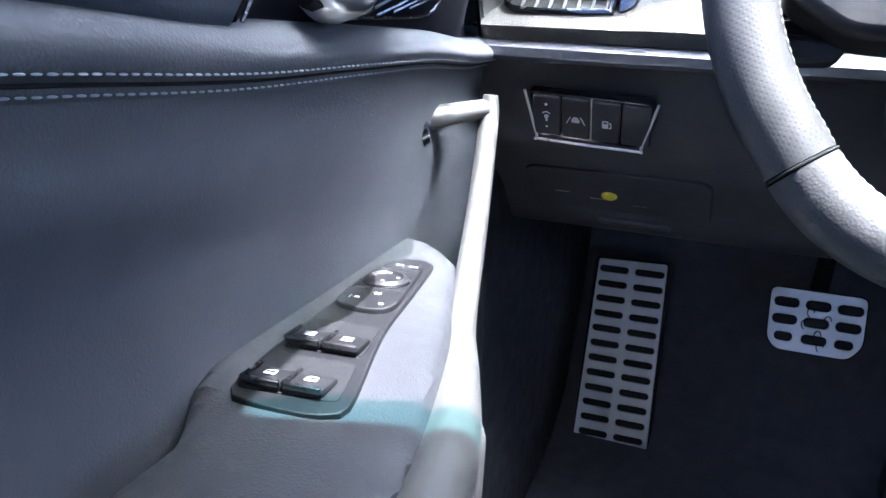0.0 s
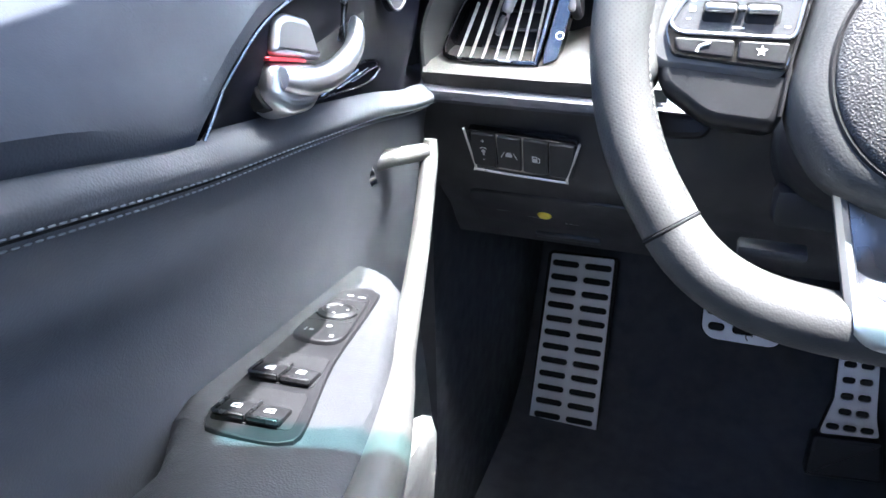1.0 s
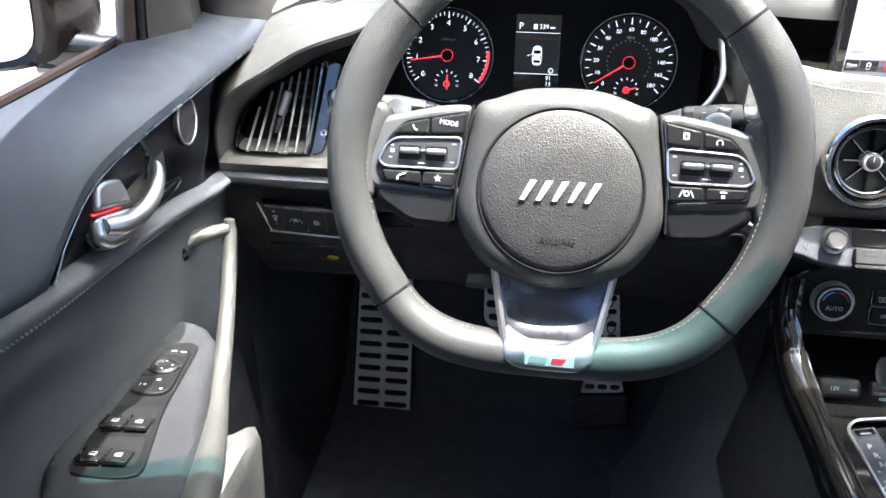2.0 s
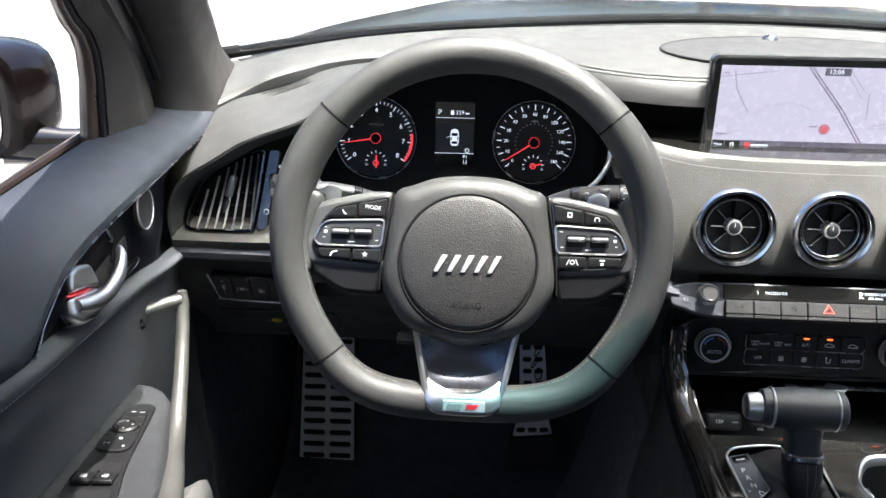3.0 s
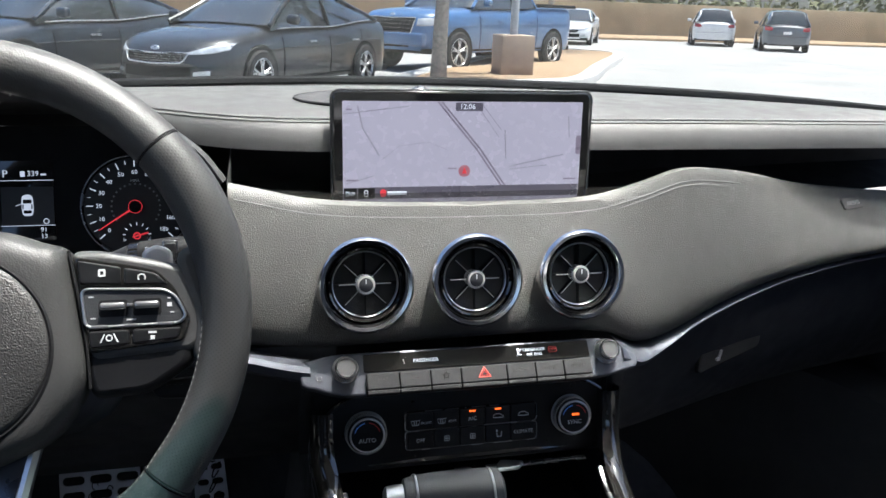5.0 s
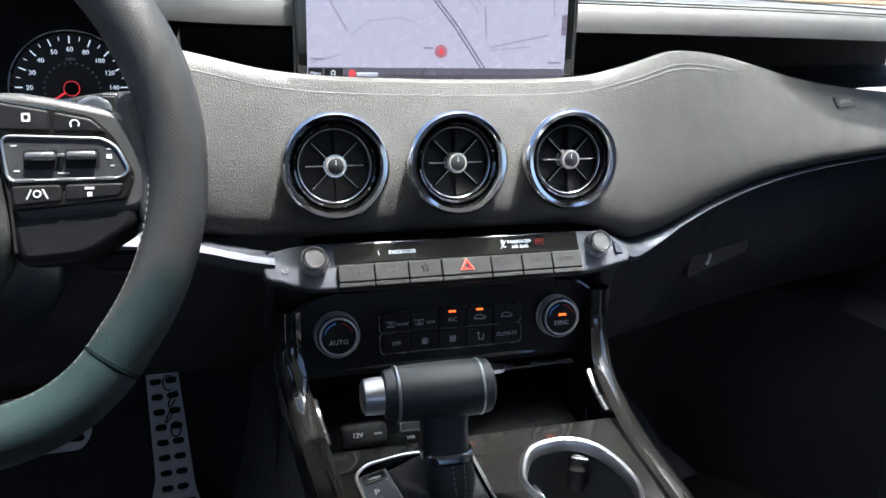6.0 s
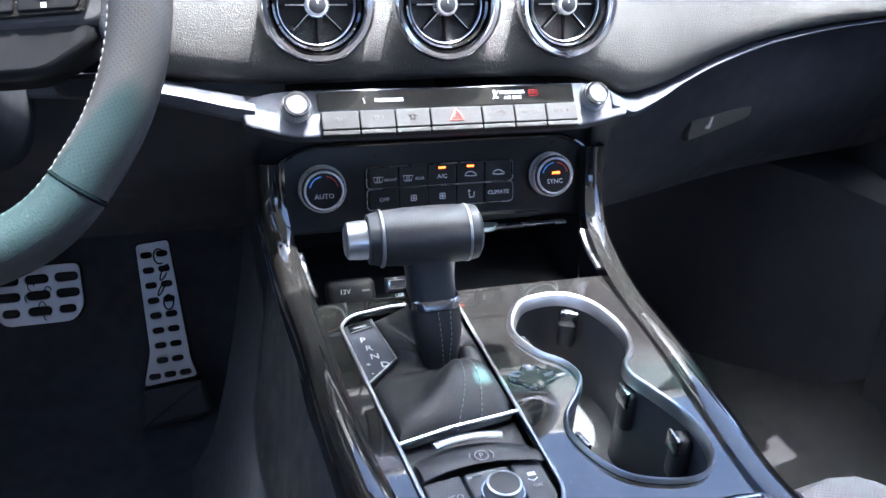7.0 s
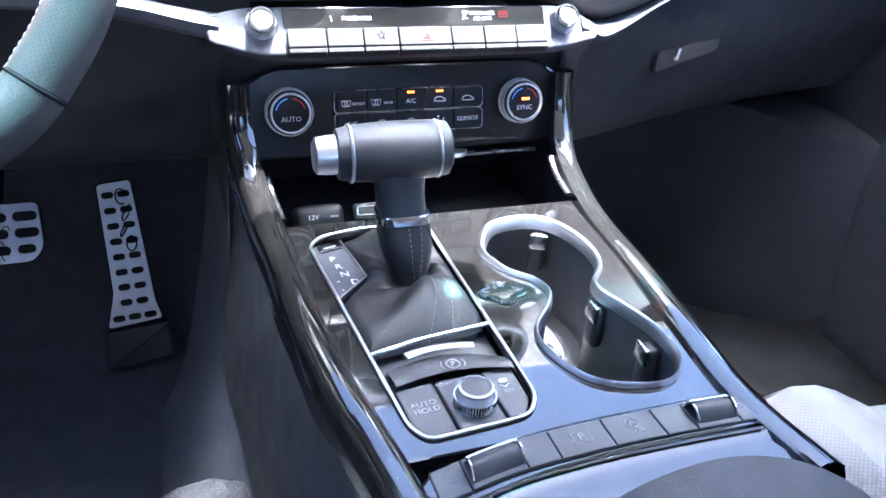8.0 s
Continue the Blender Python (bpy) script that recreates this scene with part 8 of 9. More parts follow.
for y, zc, w_ in ((0.45, 0.720, 0.80), (0.66, 0.726, 0.82), (0.9, 0.721, 0.84), (1.15, 0.702, 0.86), (1.4, 0.668, 0.86), (1.6, 0.622, 0.84), (1.75, 0.55, 0.80), (1.82, 0.44, 0.76), (1.84, 0.30, 0.74)):
    row = []
    for t in np.linspace(-1, 1, 33):
        rib = 0.010 * math.exp(-((abs(t) - 0.55) / 0.10) ** 2)
        row.append((t * w_, y - 0.22 * abs(t) ** 2.2 * (1 if y > 0.6 else 0.8), zc + rib - 0.075 * abs(t) ** 3.5))
    rows.append(row)
cb = thing("car_bonnet", "dark glossy car bonnet in front of the windscreen", "bonnet", kind="structure")
part("skin", loft(rows), PAINT, cb, "dark glossy paint")
rows = [[(s * 0.80 + (s * 0.02), y, z) for z in (0.50, 0.36, 0.0)] for s in (-1,) for y in (0.2, 1.0, 1.7)]
part("wing", loft(rows), PAINT, cb)
rows = [[(0.82, y, z) for z in (0.50, 0.36, 0.0)] for y in (0.2, 1.0, 1.7)]
part("wing", loft(rows), PAINT, cb)
part("wiper_blade", tube([(-0.55, 0.50, 0.735), (-0.2, 0.60, 0.738), (0.15, 0.625, 0.737)], 0.006, 6), DARK, cb, "black wiper blade")
part("wiper_blade", tube([(0.10, 0.64, 0.733), (0.35, 0.575, 0.735), (0.62, 0.44, 0.728)], 0.006, 6), DARK, cb, "black wiper blade")

# ---- rear-view mirror, out of view, added to keep sun off the console ----
rv = thing("shading_mirror", "unseen black rear-view mirror added to shade the console", "mirror")
mo = [(x + 0.010, z) for x, z in fillet([(-0.125, -0.024), (-0.110, 0.036), (0.110, 0.036), (0.125, -0.024), (0.105, -0.036), (-0.105, -0.036)], 0.018, 5)]
part("housing", moved(plate(mo, -0.018, 0.018, 0.008, segs=3), axes((0, -0.165, 1.060), (1, 0, 0), (0, 0.30, 1))), PLASTIC, rv, "black mirror housing")
part("glass", moved(plate([(0.010 + (x - 0.010) * 0.93, z * 0.88) for x, z in mo], 0.018, 0.0195), axes((0, -0.165, 1.060), (1, 0, 0), (0, 0.30, 1))), CHROME, rv, "mirror glass")
# unseen sheet that widens the mirror's shadow
part("sun_blocker", loft([[(x, y, z) for x in np.linspace(-0.085 + 0.1 * (y + 0.2), 0.105 - 0.1 * (y + 0.2), 7)] for y, z in ((-0.215, 1.118), (-0.17, 1.088), (-0.10, 1.072), (-0.060, 1.066))]), PLASTIC, rv, "unseen black sheet blocking sun behind the mirror")
part("stem", tube([(-0.02, -0.155, 1.06), (-0.02, -0.13, 1.085)], 0.010, 8), PLASTIC, rv)

# ---- car park ----
ZG = -0.40
CONC = mat("pale_concrete", (0.33, 0.32, 0.305), 0.9, vary=0.14, scale=0.6, bump=0.4, grain=40)
bm = bmesh.new()
bmesh.ops.create_grid(bm, x_segments=8, y_segments=8, size=400)
moved(bm, T(0, 0, ZG))
solo("ground", bm, CONC, "pale sunlit concrete car park ground", "ground", kind="structure")
for k in range(5):
    x = -7.2 + 2.75 * k
    solo("parking_line", moved(plate(rounded(0.10, 5.0, 0.01), 0, 0.006), T(x - 0.1, 11.9, ZG) @ Matrix.Rotation(radians(144), 4, "Z")), mat("line_paint", (0.75, 0.75, 0.73), 0.8, vary=0.15, scale=8), "worn white painted parking line on concrete", "line", kind="structure")
KERB = mat("kerb_concrete", (0.58, 0.56, 0.53), 0.9, vary=0.12, scale=3, bump=0.5, grain=60)
GRAVEL = mat("tan_gravel", (0.36, 0.25, 0.15), 0.95, vary=0.35, scale=30, bump=1.0, grain=25)
isl = [(2.0, 12.3), (2.9, 11.8), (4.8, 12.2), (5.9, 13.1), (8.0, 16.9), (10.3, 20.9), (11.2, 23.2), (10.4, 24.6), (9.0, 25.0), (7.4, 22.6), (3.4, 15.3)]
outl = soft_outline(isl, 60)
turn_ = 1 if sum(outl[i - 1][0] * outl[i][1] - outl[i][0] * outl[i - 1][1] for i in range(60)) > 0 else -1
inn = []
for i, (x, y) in enumerate(outl):
    dx, dy = outl[(i + 1) % 60][0] - outl[i - 1][0], outl[(i + 1) % 60][1] - outl[i - 1][1]
    d_ = math.hypot(dx, dy)
    inn.append((x - turn_ * dy / d_ * 0.34, y + turn_ * dx / d_ * 0.34))
ki = thing("planting_island", "tan gravel planting island edged with a pale kerb", "island", T(0, 0, ZG), kind="structure")
part("kerb", plate(outl, -0.05, 0.15, 0.02, holes=[inn]), KERB, ki, "pale concrete kerb")
part("gravel", plate(inn, -0.05, 0.12), GRAVEL, ki, "tan gravel")
lp = thing("light_pole", "grey steel light pole on a square concrete foot", "light pole", T(4.63, 13.92, ZG))
part("foot", box(0.64, 0.64, 0.78, (0, 0, 0.45), 0.03), mat("foot_concrete", (0.34, 0.26, 0.20), 0.9, vary=0.12, scale=6, bump=0.5, grain=60), lp, "tan concrete foot")
part("pole", tube([(0, 0, 0.83), (0, 0, 7.0)], 0.075, 16), mat("pole_paint", (0.40, 0.42, 0.45), 0.5), lp, "grey steel pole")
part("lamp_head", box(0.7, 0.3, 0.12, (0.4, 0, 7.0), 0.03), GREYPLASTIC, lp)


def tree(x, y, r, crown, h=2.3, seed=1):
    rnd = random.Random(seed)
    t = thing("tree", "slender desert tree with a grey-brown trunk and thin leaves", "tree", T(x, y, ZG), group="car park trees")
    bark = mat("bark", (0.28, 0.24, 0.20), 0.9, vary=0.3, scale=20, bump=1.0, grain=60)
    part("trunk", tube([(0, 0, 0), (0.02, 0.01, 0.8), (0.05, -0.02, 1.6), (0.03, 0.03, h)], [r * 1.2, r, r * 0.9, r * 0.8], 14), bark, t, "grey-brown trunk")
    lf = bmesh.new()
    for k in range(7):
        a = 2 * math.pi * k / 7 + rnd.random() * 0.5
        e = Vector((math.cos(a) * crown * rnd.uniform(0.6, 1), math.sin(a) * crown * rnd.uniform(0.6, 1), h + rnd.uniform(0.8, 2.4)))
        m_ = Vector((e.x * 0.4, e.y * 0.4, h + 0.5 * (e.z - h) + 0.2))
        part("limb", tube(spline([(0.03, 0.03, h - 0.1), m_, e], 8), [r * 0.5 * (1 - 0.1 * i) for i in range(8)], 7), bark, t)
        for j in range(420):
            c = m_.lerp(e, rnd.uniform(0.2, 1.15)) + Vector((rnd.gauss(0, 0.42), rnd.gauss(0, 0.42), rnd.gauss(0, 0.32)))
            u = Vector((rnd.gauss(0, 1), rnd.gauss(0, 1), rnd.gauss(0, 0.6))).normalized()
            w_ = u.cross(Vector((rnd.gauss(0, 1), rnd.gauss(0, 1), rnd.gauss(0, 1)))).normalized()
            L = rnd.uniform(0.07, 0.15)
            q = [lf.verts.new(c - u * L), lf.verts.new(c + w_ * L * 0.3), lf.verts.new(c + u * L), lf.verts.new(c - w_ * L * 0.3)]
            lf.faces.new(q)
    tagged(part("crown", lf, mat("leaf", (0.09, 0.11, 0.04), 0.6, vary=0.3), t, "thin grey-green leaves"), kind="stuff")
    return t


tree(2.90, 12.63, 0.125, 2.2, 2.4, 3)
tree(8.94, 23.6, 0.10, 2.6, 2.6, 5)

# ---- parked vehicles ----
from mathutils.bvhtree import BVHTree

TYRE = mat("tyre_rubber", (0.02, 0.02, 0.02), 0.8, bump=0.4, grain=80)
ALLOY = mat("alloy", (0.55, 0.55, 0.56), 0.3, metal=0.9, vary=0.05)
CARGLASS = mat("tinted_glass", (0.03, 0.036, 0.04), 0.05, coat=1.0, vary=0.1, rvary=0.02)
LAMP = mat("headlamp", (0.62, 0.64, 0.66), 0.12, metal=0.4, coat=1.0, vary=0.2, scale=12)
TAIL = mat("tail_lamp", (0.35, 0.02, 0.02), 0.2, coat=1.0)


def wheel_part(parent, x, y, r, side):
    m_ = T(x, y, r) @ Matrix.Rotation(math.pi / 2 * side, 4, "Y")
    w = part("wheel", lathe([(r * 0.62, -0.10), (r * 0.9, -0.105), (r, -0.08), (r, 0.08), (r * 0.93, 0.105), (r * 0.70, 0.108), (r * 0.66, 0.09)], 36), TYRE, parent, "black tyre on a pale alloy rim", m=m_)
    part("rim", lathe([(r * 0.70, 0.104), (r * 0.66, 0.108), (r * 0.63, 0.085), (r * 0.60, 0.03)], 36), ALLOY, w)
    part("brake_dark", lathe([(r * 0.62, 0.035), (0, 0.03)], 24), DARK, w)
    for k in range(5):
        a = 2 * math.pi * k / 5
        for d in (-0.16, 0.16):
            p0 = Vector((0.05 * math.cos(a), 0.05 * math.sin(a), 0.085))
            p1 = Vector((r * 0.64 * math.cos(a + d), r * 0.64 * math.sin(a + d), 0.092))
            part("rim_spoke", tube([p0, p0.lerp(p1, 0.5), p1], [0.022, 0.016, 0.014], 6), ALLOY, w)
    part("hub_cap", lathe([(0, 0.10), (0.035, 0.098), (0.05, 0.08)], 16), ALLOY, w)


def vehicle(name, label, paint, m, kind_):
    """A parked vehicle; local y is forward, z up from the ground."""
    v = thing(name, label, "car" if kind_ != "pickup" else "pickup truck", m, group="parked cars")
    if kind_ == "sedan":
        L, W, deck = 4.85, 0.925, [(-2.43, 0.80), (-2.36, 0.98), (-2.0, 1.06), (-1.55, 1.08), (-0.5, 0.99), (0.9, 0.965), (1.5, 0.90), (1.95, 0.83), (2.25, 0.74), (2.38, 0.62), (2.42, 0.50)]
        cab = [(-1.85, 1.04, 0.0), (-1.45, 1.22, 0.5), (-0.95, 1.40, 0.92), (-0.5, 1.455, 1.0), (0.0, 1.455, 1.0), (0.35, 1.40, 0.92), (0.75, 1.18, 0.5), (1.12, 0.975, 0.0)]
        wy, wr, low = (-1.38, 1.42), 0.33, 0.20
    elif kind_ == "suv":
        L, W, deck = 4.7, 0.94, [(-2.33, 0.75), (-2.30, 1.0), (-2.2, 1.10), (-1.5, 1.10), (-0.5, 1.08), (0.9, 1.07), (1.5, 1.02), (1.95, 0.96), (2.2, 0.86), (2.32, 0.7), (2.35, 0.52)]
        cab = [(-2.20, 1.10, 0.1), (-2.10, 1.40, 0.75), (-1.9, 1.62, 0.97), (-1.0, 1.69, 1.0), (0.0, 1.68, 1.0), (0.35, 1.60, 0.92), (0.75, 1.32, 0.5), (1.10, 1.08, 0.0)]
        wy, wr, low = (-1.35, 1.40), 0.36, 0.25
    else:
        L, W, deck = 5.8, 1.0, [(-2.9, 1.30), (-2.88, 1.38), (-1.2, 1.38), (-1.15, 1.38), (-0.5, 1.34), (0.9, 1.32), (1.6, 1.28), (2.4, 1.22), (2.75, 1.14), (2.86, 0.95), (2.9, 0.62)]
        cab = [(-1.15, 1.38, 0.15), (-1.05, 1.70, 0.85), (-0.9, 1.90, 1.0), (-0.3, 1.95, 1.0), (0.35, 1.94, 1.0), (0.65, 1.82, 0.9), (1.0, 1.55, 0.5), (1.35, 1.31, 0.0)]
        wy, wr, low = (-1.85, 1.85), 0.41, 0.38
    y0, y1 = deck[0][0], deck[-1][0]
    bow_f, bow_r = {"sedan": (0.34, 0.20), "suv": (0.26, 0.14), "pickup": (0.16, 0.05)}[kind_]
    rows = []
    for y in np.concatenate([[y0], np.linspace(y0 + 0.03, y1 - 0.1, 34), [y1 - 0.04, y1]]):
        z = lerp_tab(deck, y)
        e = min((y - y0) / 0.35, (y1 - y) / 0.5, 1.0)
        w_ = W * (0.80 + 0.20 * math.sin(math.pi / 2 * max(e, 0)))
        lo = low + 0.06 * (1 - e)
        rows.append(spline([(0, y, z + 0.02), (0.45 * w_, y, z + 0.012), (0.80 * w_, y, z - 0.02), (0.955 * w_, y, z - 0.12), (w_, y, lo + 0.55 * (z - lo)), (0.985 * w_, y, lo + 0.25 * (z - lo)), (0.95 * w_, y, lo + 0.02), (0.85 * w_, y, lo)], 22))
    def bend(p):
        """Rounds the nose and tail in plan."""
        kf, kr = min(max((p[1] - y1 + 1.0), 0), 1) ** 2, min(max((y0 + 0.8 - p[1]) / 0.8, 0), 1) ** 2
        return Vector((p[0], p[1] + (bow_r * kr - bow_f * kf) * (abs(p[0]) / W) ** 2.4, p[2]))

    full = [[bend((-p.x, p.y, p.z)) for p in r[::-1]] + [bend(p) for p in r[1:]] for r in rows]
    bm_ = loft(full)
    for end in (rows[0], rows[-1]):
        loft([[bend((p.x * t, p.y, p.z)) for t in np.linspace(-1, 1, 13)] for p in end[1:]], bm=bm_)
    shell = BVHTree.FromBMesh(bm_)
    part("body", bm_, paint, v, "painted body")

    def on_front(x, z, out=0.010, back=False):
        """A place on the nose or tail, just proud of the paint."""
        d = -1 if back else 1
        hit, _, _, _ = shell.ray_cast(Vector((x, d * 6, z)), Vector((0, -d, 0)))
        return (hit if hit is not None else Vector((x, (y0 if back else y1) - d * 0.3, z))) + Vector((0, d * out, 0))

    def on_side(sx, y, z, out=0.004):
        """A place on the flank."""
        hit, _, _, _ = shell.ray_cast(Vector((sx * 3, y, z)), Vector((-sx, 0, 0)))
        return (hit if hit is not None else Vector((sx * W, y, z))) + Vector((sx * out, 0, 0))

    def lamp_patch(name_, sx, tab, mat_, text, back=False):
        """A lamp lying on the corner; tab: share of the half width, low and high edge."""
        us = [a for a, _, _ in tab]
        grid = []
        for u in np.linspace(us[0], us[-1], 14):
            lo_, hi_ = lerp_tab([(a, b) for a, b, _ in tab], u), lerp_tab([(a, c) for a, _, c in tab], u)
            grid.append([on_front(sx * u * W, lo_ + (hi_ - lo_) * f, 0.012 if 0 < f < 1 else -0.01, back) for f in np.linspace(0, 1, 7)])
        part(name_, loft(grid), mat_, v, text)

    part("underside", box(W * 1.8, (y1 - y0) * 0.96, 0.10, (0, (y0 + y1) / 2, low + 0.05)), DARK, v)
    # cabin: painted roof and pillars over dark glass
    def crow(y, zt, k, g):
        base = lerp_tab(deck, y)
        wb, wt = W * 0.93, W * (0.93 - 0.24 * k)
        return [(-wb + g, y, base - 0.05), (-(wb * 0.5 + wt * 0.5) + g, y, base + (zt - base) * 0.5), (-wt + g, y, zt - 0.06 * k), (-wt * 0.75, y, zt - g), (0, y, zt + 0.015 - g), (wt * 0.75, y, zt - g), (wt - g, y, zt - 0.06 * k), ((wb * 0.5 + wt * 0.5) - g, y, base + (zt - base) * 0.5), (wb - g, y, base - 0.05)]
    part("window_band", loft([spline(crow(y, zt, k, 0.004), 24) for y, zt, k in cab]), CARGLASS, v, "dark tinted glass")
    top = [c for c in cab if c[2] > 0.88]
    rr_ = []
    for y, zt, k in top:
        wt = W * (0.93 - 0.24 * k)
        rr_.append([(-wt - 0.006, y, zt - 0.075), (-wt + 0.01, y, zt - 0.035), (-wt * 0.75, y, zt + 0.006), (0, y, zt + 0.022), (wt * 0.75, y, zt + 0.006), (wt - 0.01, y, zt - 0.035), (wt + 0.006, y, zt - 0.075)])
    part("roof", loft(rr_), paint, v, "painted roof")
    for s in (-1, 1):
        for seq in ([c for c in cab if c[0] <= top[0][0]], [c for c in cab if c[0] >= top[-1][0]]):
            pts = []
            for y, zt, k in seq:
                base = lerp_tab(deck, y)
                wb, wt = W * 0.93, W * (0.93 - 0.24 * k)
                pts.append((s * (wt - 0.005 if k > 0.05 else wb), y, zt - 0.05 * k - 0.01))
            part("pillar", tube(spline(pts, 8), 0.035, 7), paint, v)
        ym = (top[0][0] + top[-1][0]) / 2 - 0.05
        zb = lerp_tab(deck, ym)
        part("pillar", tube([(s * W * 0.935, ym, zb - 0.03), (s * W * 0.82, ym - 0.02, zb + 0.55 * (top[0][1] - zb)), (s * W * 0.70, ym - 0.04, top[0][1] - 0.06)], 0.03, 6), DARK, v)
        part("window_trim", tube(spline([(s * W * 0.945, y, lerp_tab(deck, y) - 0.035) for y in np.linspace(cab[0][0] + 0.25, cab[-1][0] - 0.15, 8)], 12), 0.010, 6), ALLOY if kind_ == "sedan" else DARK, v)
        part("mirror", box(0.20, 0.11, 0.14, (s * (W + 0.10), cab[-1][0] - 0.32, lerp_tab(deck, 0.8) + 0.08), 0.05, 3), paint, v)
        for yd in ((cab[-1][0] - 0.25), ym, ym - 0.95):
            part("door_gap", tube([on_side(s, yd + 0.03 * q, low + 0.08 + q * (zb - low - 0.16)) for q in np.linspace(0, 1, 7)], 0.006, 5), DARK, v)
        for yd in ((cab[-1][0] - 0.25), ym):
            hp = on_side(s, yd - 0.72, low + 0.70 * (zb - low), 0.012)
            part("handle", box(0.03, 0.20, 0.028, hp, 0.010), ALLOY if kind_ == "sedan" else paint, v)
        part("body_crease", tube([on_side(s, y, low + 0.62 * (lerp_tab(deck, y) - low), 0.0) for y in np.linspace(y0 + 0.5, y1 - 0.6, 24)], 0.010, 6), paint, v)
        part("sill_strip", tube([on_side(s, y, low + 0.06, 0.0) for y in np.linspace(wy[0] + 0.45, wy[1] - 0.45, 8)], 0.022, 6), DARK, v)
        for y in wy:
            part("wheel_arch", lathe([(wr * 1.16, 0.0), (wr * 1.13, 0.02), (0, 0.02)], 32, T(s * (W - 0.055), y, wr + 0.02) @ Matrix.Rotation(math.pi / 2 * s, 4, "Y") @ T(0, 0, 0.04)), DARK, v)
            wheel_part(v, s * (W - 0.075), y, wr, s)
        # lamps, grille, bumpers
        part_lamps = {"sedan": ([(0.52, 0.600, 0.640), (0.66, 0.605, 0.690), (0.80, 0.620, 0.740), (0.93, 0.665, 0.770)], [(0.50, 0.80, 0.88), (0.70, 0.78, 0.92), (0.93, 0.80, 0.94)]),
                      "suv": ([(0.52, 0.740, 0.800), (0.66, 0.740, 0.850), (0.80, 0.750, 0.880), (0.93, 0.780, 0.900)], [(0.62, 0.86, 0.98), (0.75, 0.84, 1.02), (0.93, 0.86, 1.04)]),
                      "pickup": ([(0.66, 0.900, 1.080), (0.80, 0.900, 1.090), (0.94, 0.920, 1.100)], [(0.82, 0.85, 1.20), (0.94, 0.85, 1.20)])}[kind_]
        lamp_patch("headlamp", s, part_lamps[0], LAMP, "clear headlamp")
        lamp_patch("tail_lamp", s, part_lamps[1], TAIL, "red tail lamp", True)
        lamp_patch("fog_lamp", s, [(0.60, low + 0.14, low + 0.20), (0.80, low + 0.15, low + 0.22)], LAMP, "small fog lamp")
    gw, gz0, gz1 = {"sedan": (0.50, 0.505, 0.630), "suv": (0.50, 0.60, 0.76), "pickup": (0.62, 0.74, 1.08)}[kind_]
    edge_ = fillet([(-gw, gz1), (0.0, gz1 - 0.015), (gw, gz1), (gw * 0.86, gz0), (0.0, gz0 - 0.015), (-gw * 0.86, gz0)], 0.05)
    g = part("grille", loft([[on_front(x * (0.86 + 0.14 * f), gz0 + (gz1 - gz0) * f, 0.008) for x in np.linspace(-gw, gw, 17)] for f in np.linspace(0, 1, 7)]), DARK, v, "dark grille")
    part("grille_rim", tube([on_front(x, z, 0.012) for x, z in edge_], 0.012, 6, ring=True), ALLOY, g, "bright grille rim")
    for k in range(4):
        f = 0.16 + 0.22 * k
        part("grille_bar", tube([on_front(x * (0.84 + 0.14 * f), gz0 + (gz1 - gz0) * f, 0.012) for x in np.linspace(-gw, gw, 13)], 0.006, 5), SMOKE, g)
    part("badge", lathe([(0, 0.012), (0.05, 0.010), (0.06, 0.0)], 20, axes(on_front(0, gz1 + 0.045, 0.004), (-1, 0, 0), (0, -0.5, 1)) @ Matrix.Diagonal((1.2, 0.6, 1, 1))), ALLOY, v, "plain oval badge")
    part("lower_intake", loft([[on_front(x, low + 0.12 + 0.13 * f, 0.006) for x in np.linspace(-0.52, 0.52, 15)] for f in np.linspace(0, 1, 4)]), DARK, v, "dark lower intake")
    part("bumper_seam", tube([on_front(x, gz0 - 0.05, 0.001) for x in np.linspace(-0.86 * W, 0.86 * W, 21)], 0.005, 5), DARK, v)
    part("tail_seam", tube([on_front(x, deck[1][1] - 0.36, 0.001, True) for x in np.linspace(-0.86 * W, 0.86 * W, 21)], 0.006, 5), DARK, v)
    part("plate_holder", box(0.32, 0.03, 0.11, on_front(0, deck[1][1] - 0.22, 0.01, True), 0.01), INK, v)
    if kind_ == "pickup":
        part("bed_rail", box(0.10, 1.72, 0.08, (-0.93, -2.02, 1.40), 0.02), DARK, v)
        part("bed_rail", box(0.10, 1.72, 0.08, (0.93, -2.02, 1.40), 0.02), DARK, v)
        part("front_bumper", box(1.9, 0.16, 0.24, (0, 2.90, 0.66), 0.04), paint, v)
    return v


def paint(name, rgb):
    return mat(name, rgb, 0.35, coat=1.0, spec=0.4, vary=0.03, rvary=0.03)


def parked(x, y, deg):
    return T(x, y, ZG) @ Matrix.Rotation(radians(deg), 4, "Z")


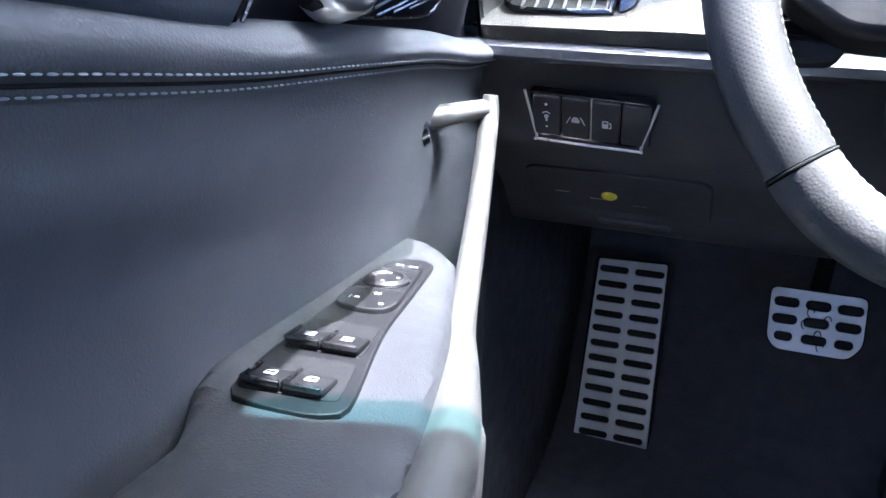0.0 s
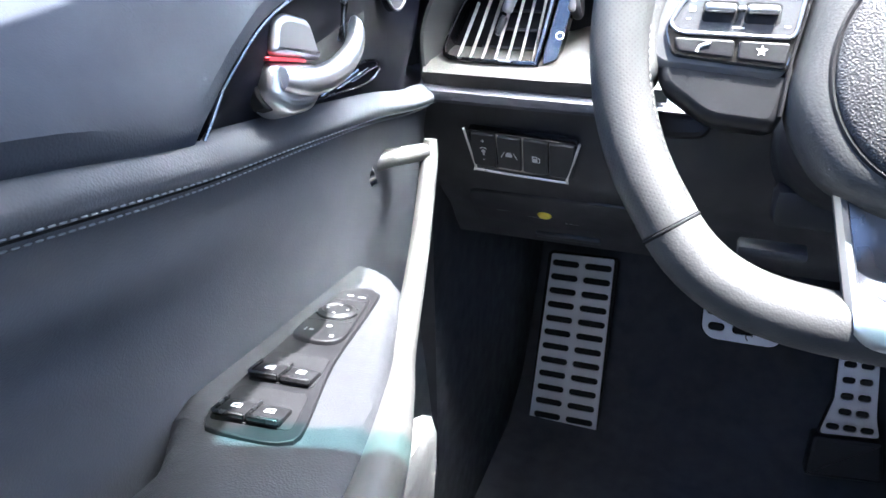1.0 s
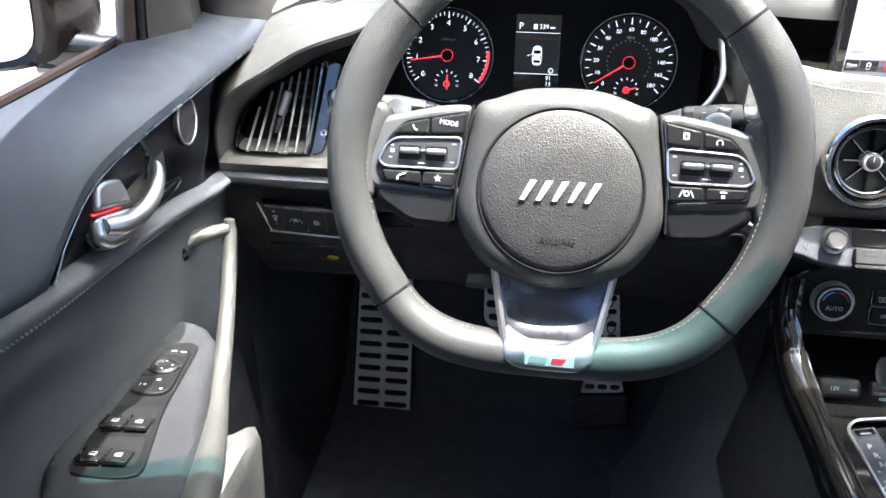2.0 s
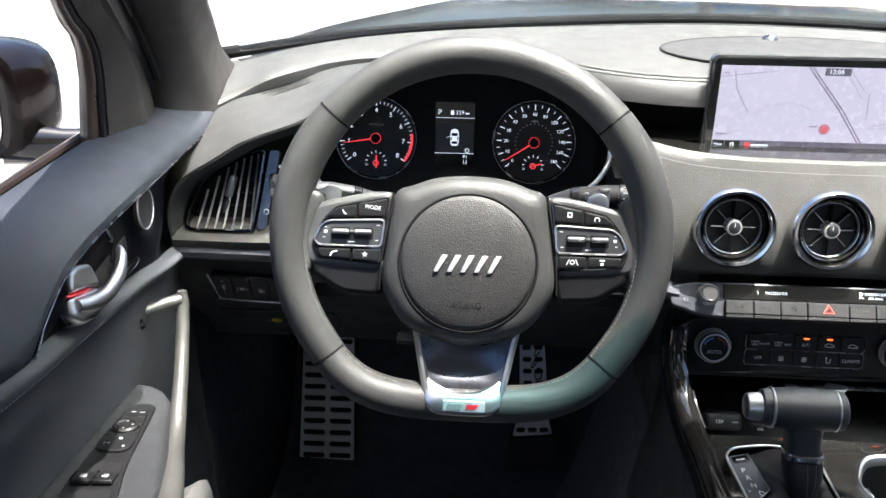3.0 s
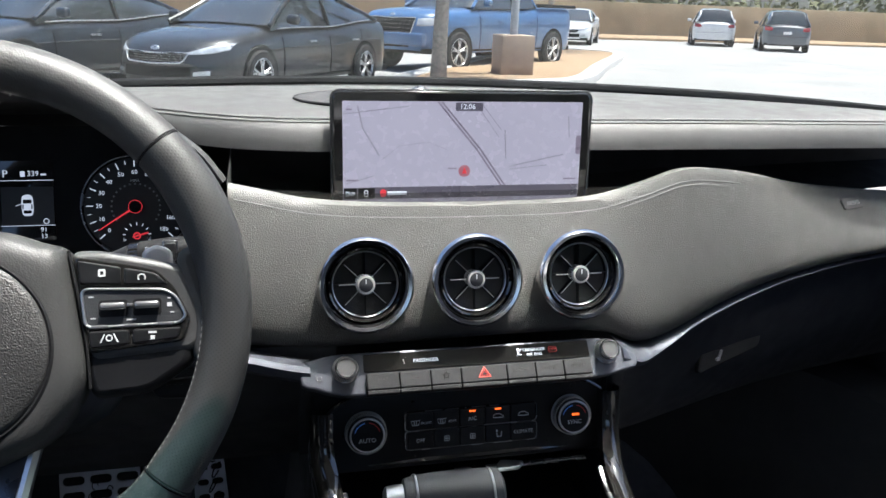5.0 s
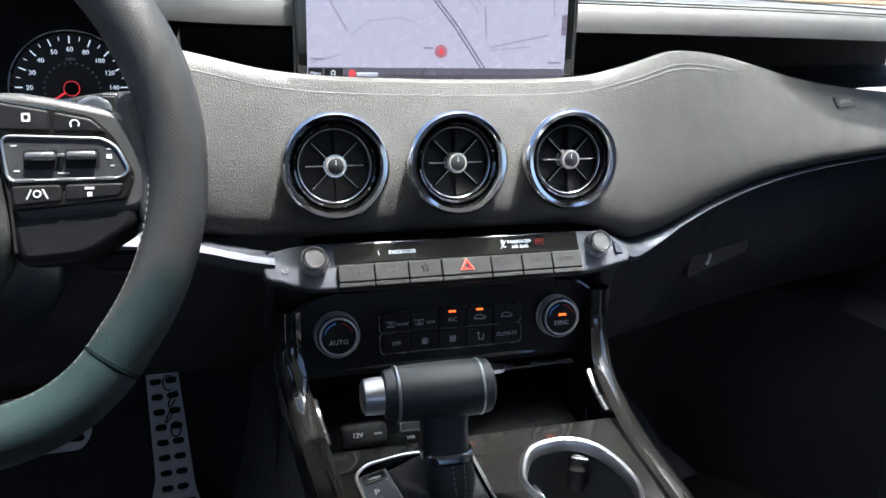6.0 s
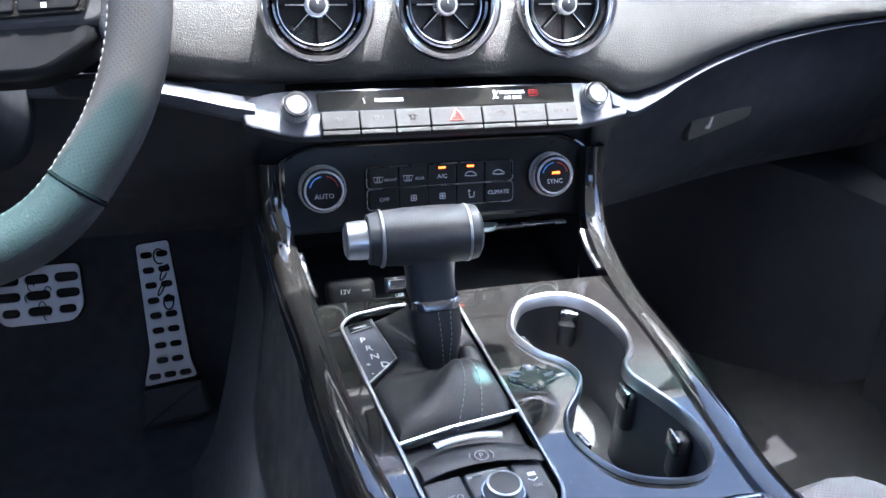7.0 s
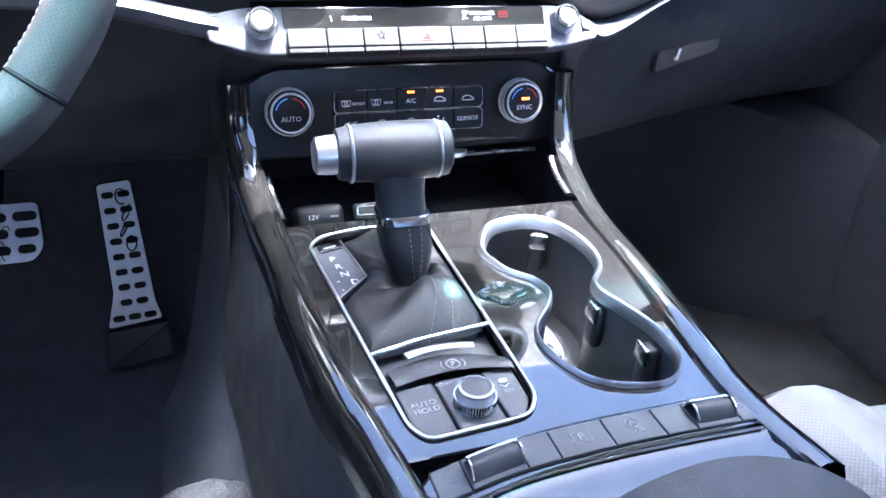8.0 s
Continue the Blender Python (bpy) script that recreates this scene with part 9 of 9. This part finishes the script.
vehicle("parked_sedan", "dark grey sedan parked nose outward on pale concrete", paint("graphite_paint", (0.014, 0.017, 0.021)), parked(0.08, 12.0, 143), "sedan")
vehicle("parked_sedan", "dark blue sedan parked beside the grey one", paint("navy_paint", (0.010, 0.017, 0.028)), parked(-2.95, 12.3, 146), "sedan")
vehicle("parked_sedan", "black sedan parked at the end of the row", paint("black_paint", (0.010, 0.010, 0.011)), parked(-6.0, 12.6, 146), "sedan")
vehicle("parked_pickup", "bright blue pickup truck behind the gravel island", paint("blue_paint", (0.05, 0.13, 0.30)), parked(4.85, 17.5, 128), "pickup")
vehicle("parked_sedan", "white sedan far across the car park", paint("white_paint", (0.75, 0.75, 0.75)), parked(13.6, 32.8, 151), "sedan")
vehicle("parked_suv", "white crossover seen from behind near the wall", paint("white_paint", (0.75, 0.75, 0.75)), parked(21.6, 35.0, -28), "suv")
vehicle("parked_suv", "grey crossover beside the white one", paint("grey_paint", (0.07, 0.08, 0.10)), parked(22.6, 31.0, -30), "suv")
vehicle("parked_sedan", "white sedan behind the light pole", paint("white_paint", (0.75, 0.75, 0.75)), parked(12.3, 37.2, 155), "sedan")

# ---- boundary wall, verge and far growth ----
WALLM = mat("block_wall", (0.34, 0.27, 0.17), 0.9, vary=0.15, scale=0.8, bump=0.5, grain=20)
solo("boundary_wall", box(100, 0.3, 2.0, (30, 45.0, ZG + 1.0), 0.02), WALLM, "tan block wall along the car park edge", "wall", kind="structure")
solo("verge", box(100, 6.0, 0.16, (33, 41.6, ZG + 0.04), 0.05), GRAVEL, "tan gravel verge with a low kerb", "verge", kind="structure")
lf = bmesh.new()
rnd = random.Random(11)
for k in range(5000):
    c = Vector((rnd.uniform(-25, 75), 47.0 + rnd.uniform(0, 4), ZG + 1.0 + abs(rnd.gauss(0, 1.7)) + 0.8 * math.sin(k * 0.37)))
    u = Vector((rnd.gauss(0, 1), rnd.gauss(0, 1), rnd.gauss(0, 1))).normalized() * rnd.uniform(0.15, 0.4)
    w_ = u.cross(Vector((rnd.gauss(0, 1), rnd.gauss(0, 1), rnd.gauss(0, 1)))).normalized() * 0.18
    lf.faces.new([lf.verts.new(c - u), lf.verts.new(c + w_), lf.verts.new(c + u), lf.verts.new(c - w_)])
solo("far_shrubs", lf, mat("dry_leaf", (0.12, 0.12, 0.05), 0.7, vary=0.3), "olive green shrubs behind the wall", "shrubs", kind="stuff")
